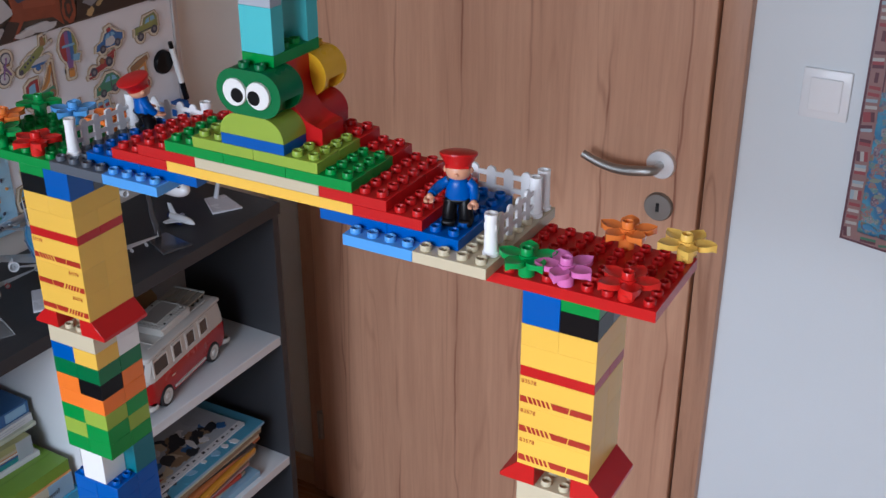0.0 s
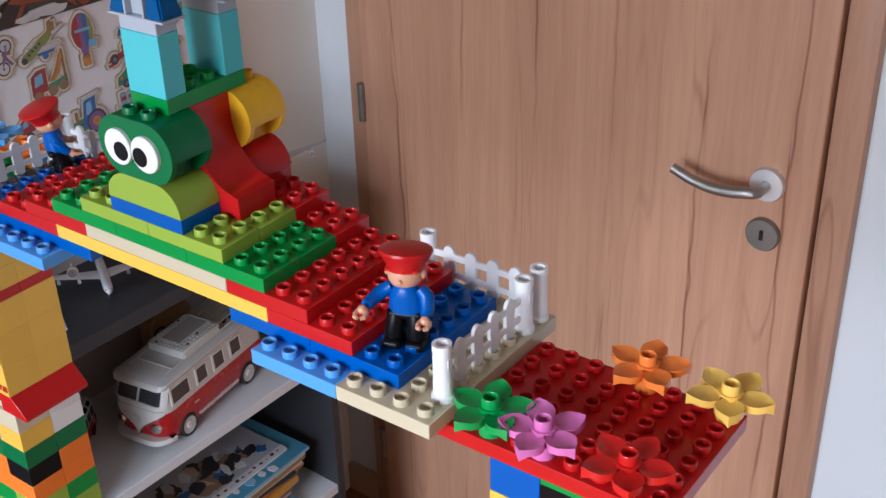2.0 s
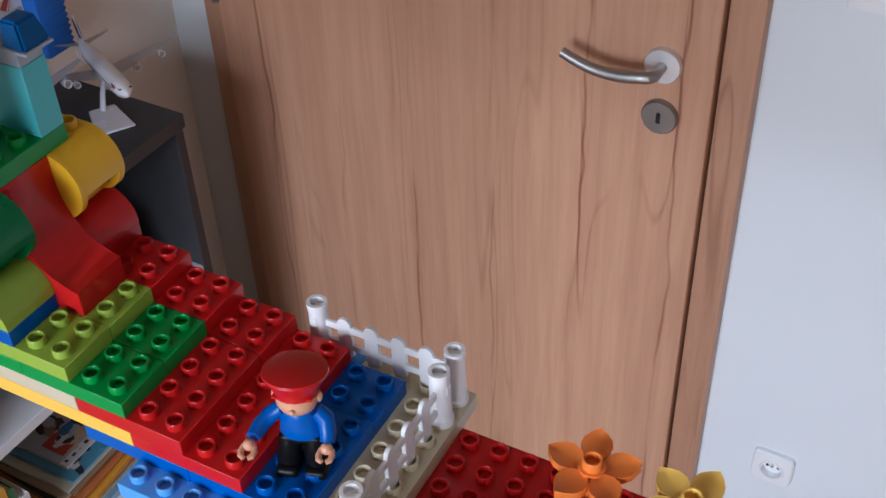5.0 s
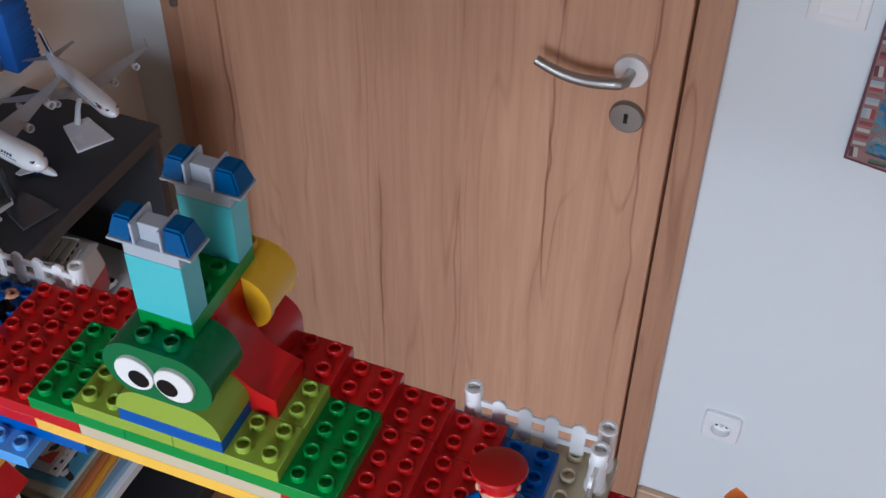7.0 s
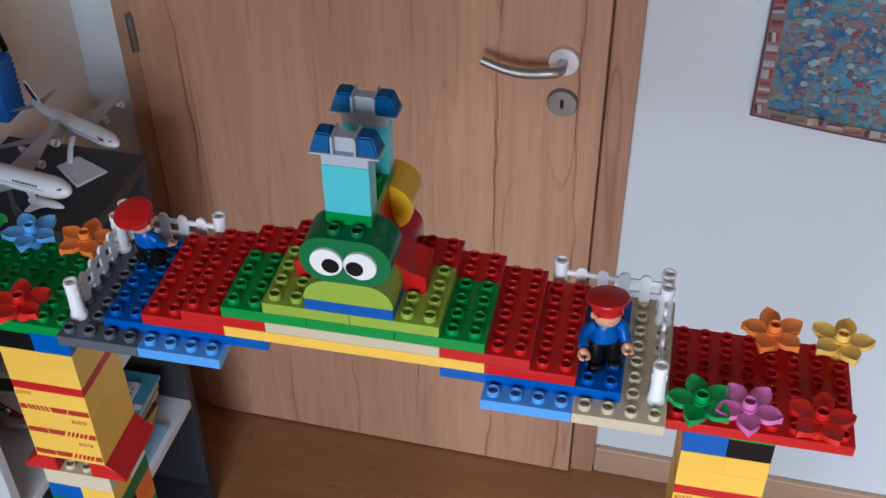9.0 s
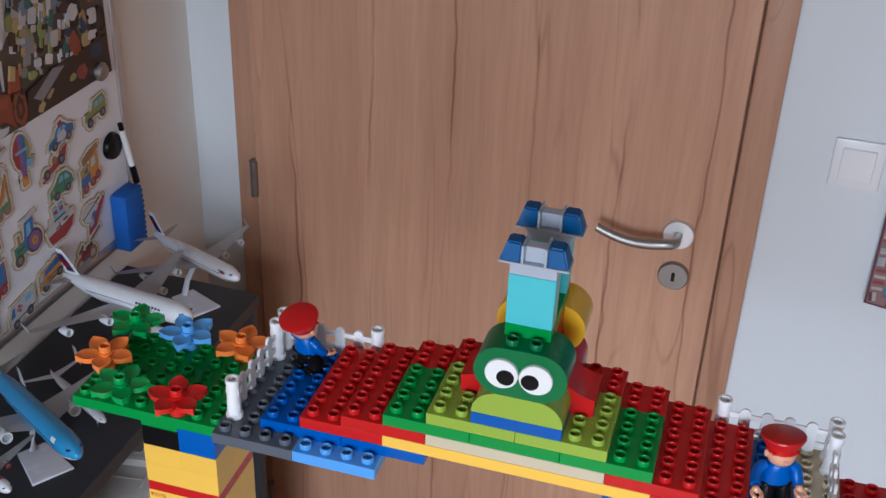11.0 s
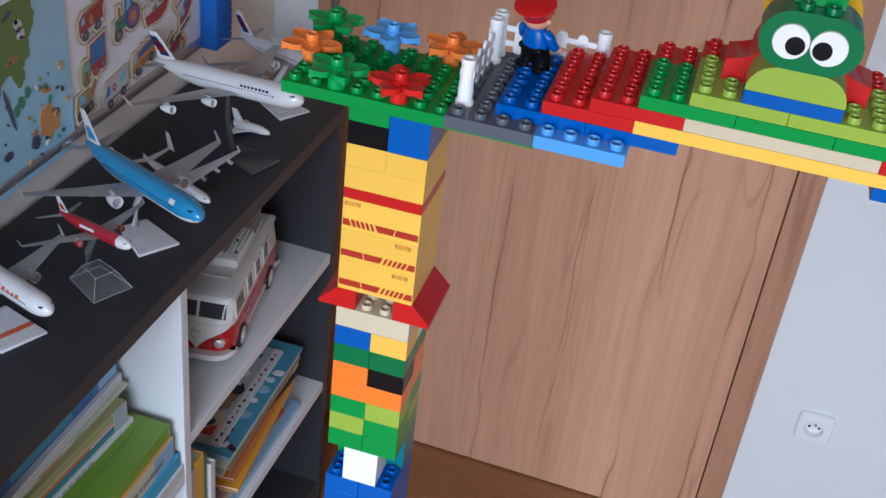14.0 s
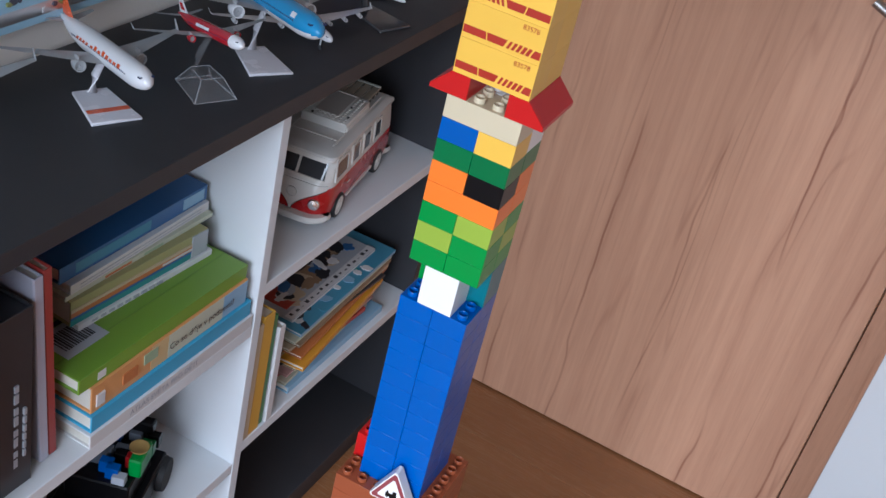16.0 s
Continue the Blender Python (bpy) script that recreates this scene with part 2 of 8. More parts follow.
def put(name, me, parent=None, m=None, label=""):
    ob = new(name, me)
    ob.parent = parent
    ob.matrix_basis = m or Matrix()
    if label:
        ob["label"] = label
    return ob


def part(name, bm, material, parent, label="", m=None, sharp=35):
    mats = material if isinstance(material, (list, tuple)) else [material]
    return put(name, smooth(mesh(bm, name, *mats), sharp), parent, m, label)


def add_box(bm, x0, y0, z0, x1, y1, z1, bevel=0.0, mat=0, segs=1, m=None):
    vs = [bm.verts.new((x, y, z)) for x in (x0, x1) for y in (y0, y1) for z in (z0, z1)]
    fs = [bm.faces.new([vs[i] for i in f]) for f in ((0, 1, 3, 2), (4, 6, 7, 5), (0, 4, 5, 1), (2, 3, 7, 6), (0, 2, 6, 4), (1, 5, 7, 3))]
    for f in fs:
        f.material_index = mat
    if bevel:
        es = list({e for f in fs for e in f.edges})
        r = bmesh.ops.bevel(bm, geom=es, offset=bevel, segments=segs, profile=0.5, affect="EDGES")
        for f in r["faces"]:
            f.material_index = mat
        vs = list({v for f in r["faces"] for v in f.verts} | {v for v in vs if v.is_valid})
    if m:
        bmesh.ops.transform(bm, matrix=m, verts=vs)
    return vs


def add_lathe(bm, profile, seg=16, m=None, mat=0, cap=True):
    """Turns (radius, z) pairs about z."""
    rings = []
    for r, z in profile:
        rings.append([bm.verts.new((r * math.cos(2 * math.pi * i / seg), r * math.sin(2 * math.pi * i / seg), z)) for i in range(seg)])
    fs = []
    for a, b in zip(rings, rings[1:]):
        for i in range(seg):
            j = (i + 1) % seg
            fs.append(bm.faces.new((a[i], a[j], b[j], b[i])))
    if cap:
        fs.append(bm.faces.new(rings[0][::-1]))
        fs.append(bm.faces.new(rings[-1]))
    for f in fs:
        f.material_index = mat
    vs = [v for r in rings for v in r]
    if m:
        bmesh.ops.transform(bm, matrix=m, verts=vs)
    return vs


def add_prism(bm, outline, d0, d1, m=None, mat=0, bevel=0.0):
    """An (x, z) outline, counter-clockwise seen from -y, drawn out from y = d0 to d1."""
    a = [bm.verts.new((x, d0, z)) for x, z in outline]
    b = [bm.verts.new((x, d1, z)) for x, z in outline]
    n = len(outline)
    fs = [bm.faces.new(a), bm.faces.new(b[::-1])]
    for i in range(n):
        j = (i + 1) % n
        fs.append(bm.faces.new((a[i], b[i], b[j], a[j])))
    for f in fs:
        f.material_index = mat
    vs = a + b
    if bevel:
        es = list(fs[0].edges) + list(fs[1].edges)
        r = bmesh.ops.bevel(bm, geom=es, offset=bevel, segments=1, affect="EDGES")
        for f in r["faces"]:
            f.material_index = mat
        vs = list({v for f in r["faces"] for v in f.verts} | {v for v in vs if v.is_valid})
    if m:
        bmesh.ops.transform(bm, matrix=m, verts=vs)
    return vs


def add_tube(bm, pts, radii, seg=10, mat=0, cap=True):
    """A tube through points with a radius at each (a number, or a pair for an oval)."""
    pts = [Vector(p) for p in pts]
    rings = []
    for i, p in enumerate(pts):
        d = (pts[min(i + 1, len(pts) - 1)] - pts[max(i - 1, 0)]).normalized()
        up = Vector((0, 0, 1)) if abs(d.z) < 0.95 else Vector((0, 1, 0))
        x = d.cross(up).normalized()
        z = x.cross(d)
        r = radii[i] if isinstance(radii, (list, tuple)) else radii
        rx, rz = r if isinstance(r, (list, tuple)) else (r, r)
        rings.append([bm.verts.new(p + x * rx * math.cos(2 * math.pi * k / seg) + z * rz * math.sin(2 * math.pi * k / seg)) for k in range(seg)])
    fs = []
    for a, b in zip(rings, rings[1:]):
        for i in range(seg):
            j = (i + 1) % seg
            fs.append(bm.faces.new((a[i], b[i], b[j], a[j])))
    if cap:
        fs += [bm.faces.new(rings[0]), bm.faces.new(rings[-1][::-1])]
    for f in fs:
        f.material_index = mat
    return [v for r in rings for v in r]


def add_ball(bm, centre, rx, ry, rz, mat=0, u=14, v=9, m=None):
    r = bmesh.ops.create_uvsphere(bm, u_segments=u, v_segments=v, radius=1)
    for f in {f for w in r["verts"] for f in w.link_faces}:
        f.material_index = mat
    t = Matrix.Translation(centre) @ Matrix.Diagonal((rx, ry, rz, 1))
    bmesh.ops.transform(bm, matrix=(m or Matrix()) @ t, verts=r["verts"])
    return r["verts"]


def add_stud(bm, x, y, z, mat=0, seg=14):
    """A hollow stud."""
    add_lathe(bm, [(0.00468, -0.0004), (0.00468, 0.0040), (0.0044, 0.0044), (0.0037, 0.0044), (0.0034, 0.0040), (0.0033, 0.0008)], seg, Matrix.Translation((x, y, z)), mat)


BLOCKS = {}


def block(nu, nv, nk, studs, colour):
    """A building block nu by nv studs and nk plates high, with the studs named; one shared mesh for all alike."""
    key = (nu, nv, nk, studs, colour)
    if key not in BLOCKS:
        bm = bmesh.new()
        g, worn = (0.00003, 0.00012) if colour == "yellow" else (0.00012, 0.00034)
        add_box(bm, g, g, 0.00004, nu * S - g, nv * S - g, nk * P - 0.00004, worn)
        for i, j in sorted(studs):
            add_stud(bm, (i + 0.5) * S, (j + 0.5) * S, nk * P)
        BLOCKS[key] = smooth(mesh(bm, "block", M[colour]), 40)
    return BLOCKS[key]


def at(u, v, k):
    """Place in the bridge's own frame."""
    return ((u - 6) * S, v * S, k * P)


FILLED = set()


def fill(u0, v0, u1, v1, k0, k1):
    FILLED.update((u, v, k) for u in range(u0, u1) for v in range(v0, v1) for k in range(k0, k1))


def lay(parent, plan):
    """Builds blocks (u0, v0, u1, v1, k0, k1, colour); studs stand only where nothing is pressed onto them."""
    for u0, v0, u1, v1, k0, k1, c in plan:
        studs = frozenset((u - u0, v - v0) for u in range(u0, u1) for v in range(v0, v1) if (u, v, k1) not in FILLED)
        put("plate" if k1 - k0 == 1 else "brick", block(u1 - u0, v1 - v0, k1 - k0, studs, c), parent, Matrix.Translation(at(u0, v0, k0)))


# ---- the room ----
FY, LX, RX, BY, CZ, FZ = 0.985, -0.815, 2.3, -2.6, 2.5, -0.0178   # door wall, left wall, right wall, back wall, ceiling, floor


def structure(name, boxes, material, label, category, bevel=0.0):
    bm = bmesh.new()
    for b in boxes:
        add_box(bm, *b, bevel)
    ob = put(name, mesh(bm, name, material))
    return tagged(ob, label, category, kind="structure")


D0, D1, DH = -0.655, 0.083, 1.97   # the doorway between the frame's inner edges
structure("floor", [(LX - 0.15, BY - 0.15, FZ - 0.05, RX + 0.15, FY + 0.15, FZ - 0.004)], M["hole"], "dark underlay below the laminate floor", "floor")
structure("ceiling", [(LX - 0.15, BY - 0.15, CZ, RX + 0.15, FY + 0.15, CZ + 0.1)], M["ceiling"], "plain white painted ceiling of the room", "ceiling")
structure("wall_door", [(LX - 0.15, FY, FZ, -0.70, FY + 0.15, CZ), (0.115, FY, FZ, RX + 0.15, FY + 0.15, CZ), (-0.70, FY, DH + 0.05, 0.115, FY + 0.15, CZ), (-0.70, FY + 0.1, FZ, 0.115, FY + 0.15, DH + 0.05)], M["wall"], "white painted plaster wall with a doorway", "wall")
structure("wall_shelf", [(LX - 0.15, BY - 0.15, FZ, LX, FY, CZ)], M["wall_cream"], "cream painted plaster wall behind the shelf", "wall")
structure("wall_far_side", [(RX, BY - 0.15, FZ, RX + 0.15, FY, CZ)], M["wall_warm"], "plain sand coloured painted wall", "wall")
x0, x1, wy, z0, z1 = WIN
structure("wall_window", [(LX, BY - 0.15, FZ, x0, BY, CZ), (x1, BY - 0.15, FZ, RX, BY, CZ), (x0, BY - 0.15, FZ, x1, BY, z0), (x0, BY - 0.15, z1, x1, BY, CZ)], M["wall_warm"], "sand coloured painted wall with a window opening", "wall")


def flooring():
    """Laminate boards laid along the door wall, joints slightly open."""
    root = thing("floor_boards", Matrix(), "medium brown wood laminate floor boards", "floor", kind="structure")
    rng = random.Random(4)
    cache = {}
    y, w = BY, 0.19
    while y < FY:
        x = LX - rng.random() * 1.2
        while x < RX:
            a, b, c, d = max(x, LX), min(x + 1.2, RX), y, min(y + w, FY)
            if b - a > 0.02:
                key = (round(b - a, 3), round(d - c, 3))
                if key not in cache:
                    bm = bmesh.new()
                    add_box(bm, 0.0003, 0.0003, -0.004, b - a - 0.0003, d - c - 0.0003, 0.0, 0.0006)
                    cache[key] = mesh(bm, "floor_board", M["laminate"])
                put("floor_board", cache[key], root, Matrix.Translation((a, c, FZ)))
            x += 1.2
        y += w


def door():
    yf = 0.954
    ob = thing("door_1", Matrix(), "closed beech-veneer room door with a steel lever handle", "door", kind="structure")
    bm = bmesh.new()
    add_box(bm, -0.688, yf, FZ + 0.004, 0.0848, yf + 0.040, DH, 0.0015)
    part("leaf", bm, M["door"], ob)
    # frame: rounded boards on the wall face, with the rebate behind the leaf
    for nm, a, b in (("frame_jamb", -0.729, -0.692), ("frame_jamb", 0.0876, 0.132)):
        bm = bmesh.new()
        add_box(bm, a, 0.965, FZ, b, FY + 0.11, DH + 0.03, 0.004, segs=2)
        part(nm, bm, M["frame"], ob)
    for a, b, yy in ((-0.693, -0.676, 0.9955), (0.072, 0.0880, 0.9880)):
        bm = bmesh.new()
        add_box(bm, a, yy, FZ, b, FY + 0.10, DH + 0.03)
        part("frame_rebate", bm, M["frame"], ob)
    bm = bmesh.new()
    add_box(bm, -0.729, 0.966, DH + 0.004, 0.134, FY + 0.09, DH + 0.06, 0.004, segs=2)
    part("frame_head", bm, M["frame"], ob)
    # lever on its round rose, and the key plate
    bm = bmesh.new()
    add_lathe(bm, [(0.0242, 0.0), (0.0242, 0.006), (0.0226, 0.0085), (0.0, 0.0088)], 32, pose(0.0206, yf, 0.9325, 90), cap=False)
    part("handle_rose", bm, M["rose_steel"], ob, "bright satin steel rose")
    bm = bmesh.new()
    pts = [(0.0206, yf - 0.004, 0.9325), (0.0206, yf - 0.022, 0.9325), (0.0200, yf - 0.031, 0.9320), (0.0150, yf - 0.0375, 0.9314), (0.004, yf - 0.039, 0.9300)]
    for i in range(1, 9):
        s = i / 8
        pts.append((-0.099 * s, yf - 0.039 - 0.001 * s, 0.9292 - 0.004 * math.sin(math.pi * s) * 1.6 + 0.0105 * s * s))
    add_tube(bm, pts, [0.0068, 0.0068, 0.0078] + [0.0080, 0.0082] + [0.0084 - 0.002 * i / 8 for i in range(8)], 14)
    part("lever", bm, M["steel"], ob, "curved brushed steel lever")
    bm = bmesh.new()
    add_lathe(bm, [(0.0240, 0.0), (0.0240, 0.006), (0.0222, 0.0085), (0.0, 0.0088)], 32, pose(0.0222, yf, 0.8590, 90), cap=False)
    rose = part("key_plate", bm, M["key_steel"], ob, "satin steel key plate")
    bm = bmesh.new()
    add_lathe(bm, [(0.0030, 0.0), (0.0030, 0.0096)], 16, pose(0.0222, yf, 0.8645, 90))
    add_box(bm, 0.0195, yf - 0.0096, 0.8520, 0.0249, yf, 0.8645)
    part("keyhole", bm, M["hole"], rose, "dark keyhole")
    for z in (0.889, 0.175):
        bm = bmesh.new()
        add_lathe(bm, [(0.0072, -0.033), (0.0072, -0.0005), (0.0066, 0.0), (0.0072, 0.0005), (0.0072, 0.033)], 12, Matrix.Translation((-0.692, 0.953, z)))
        add_box(bm, -0.6985, 0.9535, z - 0.030, -0.694, 0.967, z + 0.030, 0.0005)
        part("hinge", bm, M["hinge_steel"], ob, "steel door hinge")


def shelf_unit():
    ob = thing("shelf_unit", pose(-0.808, 0, 0), "low graphite and white laminate shelf unit with books and toys", "shelf")
    d = 0.228

    def board(nm, a, mat, lab=""):
        bm = bmesh.new()
        add_box(bm, *a, 0.0008)
        part(nm, bm, mat, ob, lab)

    Y0, Y1 = -0.66, 0.728
    board("top_board", (0.0, Y0, 0.796, d + 0.004, Y1, 0.818), M["shelf_dark"], "graphite top board")
    board("end_panel", (0.0, Y1 - 0.018, FZ, d, Y1 - 0.002, 0.796), M["shelf_dark"])
    board("end_panel", (0.0, Y0 + 0.002, FZ, d, Y0 + 0.018, 0.796), M["shelf_dark"])
    board("back_panel", (0.002, Y0 + 0.018, 0.05, 0.008, Y1 - 0.018, 0.796), M["shelf_back"], "plain grey back panel")
    board("divider", (0.008, 0.236, 0.05, d - 0.001, 0.252, 0.796), M["shelf_white"], "white divider panel")
    board("divider", (0.008, -0.212, 0.05, d - 0.001, -0.196, 0.796), M["shelf_white"], "white divider panel")
    for z in (0.557, 0.290):
        board("shelf_board", (0.008, 0.252, z - 0.018, d - 0.002, Y1 - 0.018, z), M["shelf_white"], "white shelf board")
    for z in (0.503, 0.262):
        board("shelf_board", (0.008, -0.196, z - 0.018, d - 0.002, 0.236, z), M["shelf_white"], "white shelf board")
        board("shelf_board", (0.008, Y0 + 0.018, z - 0.018, d - 0.002, -0.212, z), M["shelf_white"], "white shelf board")
    board("bottom_board", (0.002, Y0 + 0.018, 0.032, d - 0.002, Y1 - 0.018, 0.050), M["shelf_dark"])
    board("plinth", (d - 0.030, Y0 + 0.018, FZ, d - 0.014, Y1 - 0.018, 0.032), M["shelf_dark"])


# ---- the toy bridge ----
def tower_plan(u, flip):
    """Four by four studs, u to u + 4, from just under the deck down to the floor."""
    a, b, c = u, u + 2, u + 4
    f, m_, r = 1, 3, 5
    p = []
    if flip:
        p += [(a, f, b, m_, -9, -5, "blue"), (b, f, c, m_, -7, -5, "green"), (b, f, c, m_, -9, -7, "black")]
    else:
        p += [(b, f, c, m_, -9, -5, "blue"), (a, f, b, m_, -7, -5, "green"), (a, f, b, m_, -9, -7, "black")]
    p += [(a, m_, b, r, -9, -5, "grey"), (b, m_, c, r, -9, -5, "grey")]
    p += [(a, f, b, r, -11, -9, "yellow"), (b, f, c, r, -11, -9, "yellow"), (a, f, c, m_, -13, -11, "yellow"), (a, m_, c, r, -13, -11, "yellow")]
    p += [(a, f, c, m_, -14, -13, "red"), (a, m_, c, r, -14, -13, "red")]
    for i in range(3):
        k = -17 - 3 * i
        p += [(a, f, c, m_, k, k + 3, "yellow"), (a, m_, c, r, k, k + 3, "yellow")]
    # row colours from the roof down: front pair, back pair
    rows = [("tan", "tan", "white", "white"), ("blue", "yellow", "yellow", "white"), ("deep_green", "deep_green", "deep_green", "deep_green"), ("orange", "black", "orange", "orange"),
            ("orange", "orange", "orange", "orange"), ("green", "lime", "lime", "green"), ("lime", "green", "green", "lime"), ("green", "green", "lime", "green")]
    for i, (q, s, t, w) in enumerate(rows):
        k = -27 - 2 * i
        if q == s and q in ("tan", "orange"):
            p += [(a, f, c, m_, k, k + 2, q)]
        else:
            p += [(a, f, b, m_, k, k + 2, q), (b, f, c, m_, k, k + 2, s)]
        p += [(a, m_, b, r, k, k + 2, t), (b, m_, c, r, k, k + 2, w)]
    p += [(a + 1, f, b + 1, m_, -45, -41, "white"), (a, m_, b, r, -45, -41, "green"), (b, m_, c, r, -45, -41, "teal")]
    k = -47
    while k >= -67:
        for uu in (a, b):
            for vv in (f, m_):
                p.append((uu, vv, uu + 2, vv + 2, k, k + 2, "blue"))
        k -= 2
    p += [(a - 1, 2, a, 4, -67, -64, "red")]
    while k > -133:
        c1, c2 = ("brown", "brown") if k > -90 else ("orange", "red")
        for uu in (a - 1, a + 2):
            for vv in (0, 3):
                p.append((uu, vv, uu + 3, vv + 3, k, k + 2, c1 if uu == a + 2 else c2))
        k -= 2
    return p


def roof_slope(parent, u, k, side):
    """A red sloping block four studs long whose slanting face looks outwards."""
    bm = bmesh.new()
    w, h = 2 * S, 2 * P
    o = [(0.0002, 0), (w, 0), (w, 0.0035), (S * 1.02, h - 0.0001), (0.0002, h - 0.0001)]
    if side < 0:
        o = [(w - x, z) for x, z in o][::-1]
    add_prism(bm, o, 0.0001, 4 * S - 0.0001, bevel=0.0004)
    part("roof_slope", bm, M["red"], parent, "red sloping roof block", Matrix.Translation(at(u, 1, k)))


def stripe(parent, u, k, flip):
    """The printed band of one yellow block: red bar with slanting gaps, and its number."""
    y = 1 * S - 0.00025
    x = (u - 6) * S
    bm = bmesh.new()
    z0, z1 = k * P + 0.0042, k * P + 0.0102

    L = 4 * S

    def flat(x0, x1, lean0=0.0, lean1=0.0):
        q = [(x0, z0), (x1, z0), (x1 + lean1, z1), (x0 + lean0, z1)]
        if flip:
            q = [(L - a, b) for a, b in q][::-1]
        bm.faces.new([bm.verts.new((x + a, y, b)) for a, b in q])

    # solid end, six slanting strokes, a swelling, and the long solid end
    flat(0.0008, 0.0082, 0.0, -0.0024)
    for i in range(5):
        s = 0.0096 + i * 0.0040
        flat(s, s + 0.0029 - 0.0002 * i, -0.0024, -0.0024)
    flat(0.0300, 0.0430, -0.0024, 0.0012)
    flat(0.0440, L - 0.0008, 0.0012, 0.0)
    part("printed_band", bm, M["print_red"], parent, "printed dark red band")
    cu = bpy.data.curves.new("printed_number", "FONT")
    cu.body, cu.size, cu.extrude = "83578", 0.0054, 0.00004
    cu.materials.append(M["print_red"])
    t = new("printed_number", cu)
    t.parent = parent
    t.matrix_basis = pose(x + (L - 0.0190 if flip else 0.0015), y, (k + 3) * P - 0.0062, 90)


def bridge():
    ob = thing("toy_bridge", BED, "tall bridge of bright plastic building blocks on two stacked towers", "toy")
    g, r = "green", "red"
    deck = [(-16, 0, -4, 6, -5, -4, g), (16, 0, 28, 6, -5, -4, r),
            (-8, -1, -4, 7, -4, -3, "grey"), (-4, -1, 0, 7, -4, -3, "light_blue"), (12, -1, 16, 7, -4, -3, "light_blue"), (16, -1, 20, 7, -4, -3, "tan")]
    for v0, v1 in ((0, 4), (4, 6)):
        deck += [(u, v0, u + 4, v1, -3, -2, "blue") for u in (-6, -2, 10, 14)]
        deck += [(-4, v0, 0, v1, -2, -1, r), (12, v0, 16, v1, -2, -1, r), (0, v0, 12, v1, -2, -1, "yellow")]
        deck += [(-2, v0, 2, v1, -1, 0, r), (10, v0, 14, v1, -1, 0, r), (2, v0, 10, v1, -1, 0, "tan")]
    for u in (0, 4, 8):
        deck += [(u, 0, u + 4, 2, 0, 1, g), (u, 2, u + 4, 4, 0, 1, g), (u, 4, u + 4, 6, 0, 1, r)]
    for u in (2, 6):
        deck += [(u, 0, u + 4, 2, 1, 2, "lime"), (u, 2, u + 4, 4, 1, 2, "lime"), (u, 4, u + 4, 6, 1, 2, r)]
    left, right = tower_plan(-13, False), tower_plan(21, True)
    for b in deck + left + right:
        fill(*b[:6])
    # what stands on the deck covers studs too
    fill(4, 0, 8, 2, 2, 3), fill(3, 2, 9, 4, 2, 3), fill(4, 4, 8, 6, 2, 3)
    for u in (-13, 21):
        for s in ((u - 1, u + 1), (u + 3, u + 5)):
            fill(s[0], 1, s[1], 5, -25, -23)
    lay(ob, deck + left + right)
    for u, flip in ((-13, False), (21, True)):
        roof_slope(ob, u - 1, -25, -1)
        roof_slope(ob, u + 3, -25, 1)
        for i in range(3):
            stripe(ob, u, -17 - 3 * i, u < 0 and i > 0)


def pill(bm, nu, h, half=False):
    """Outline of a block with round ends; half: only its upper corners are round."""
    w, r = nu * S, h / 2
    pts = []
    if half:
        r = h * 0.96
        pts = [(0, 0), (w, 0)]
        pts += [(w - r + r * math.cos(a), h - r + r * math.sin(a)) for a in [math.pi / 2 * i / 10 for i in range(11)]]
        pts += [(r + r * math.cos(a), h - r + r * math.sin(a)) for a in [math.pi / 2 + math.pi / 2 * i / 10 for i in range(11)]]
    else:
        pts += [(w - r + r * math.cos(a), r + r * math.sin(a)) for a in [-math.pi / 2 + math.pi * i / 20 for i in range(21)]]
        pts += [(r + r * math.cos(a), r + r * math.sin(a)) for a in [math.pi / 2 + math.pi * i / 20 for i in range(21)]]
    return pts


def round_block(parent, u, v, k, nk, colour, half, studs, label):
    bm = bmesh.new()
    h = nk * P
    o = pill(bm, 4, h, half)
    if half:
        add_prism(bm, o, 0.0001, 2 * S - 0.0001, bevel=0.0004)
    else:
        # thin end plates with a slightly narrower drum between them
        add_prism(bm, o, 0.0001, 0.0040, bevel=0.0004)
        add_prism(bm, o, 2 * S - 0.0040, 2 * S - 0.0001, bevel=0.0004)
        add_prism(bm, [(x, z) if z > h * 0.42 else (2 * S + (x - 2 * S) * 0.62, max(z, h * 0.42)) for x, z in o], 0.0035, 2 * S - 0.0035)
        add_box(bm, S, 0.003, 0.0, 3 * S, 2 * S - 0.003, h * 0.5)
    for i, j in studs:
        add_stud(bm, (i + 0.5) * S, (j + 0.5) * S, h)
    return part("round_block", bm, M[colour], parent, label, Matrix.Translation(at(u, v, k)))


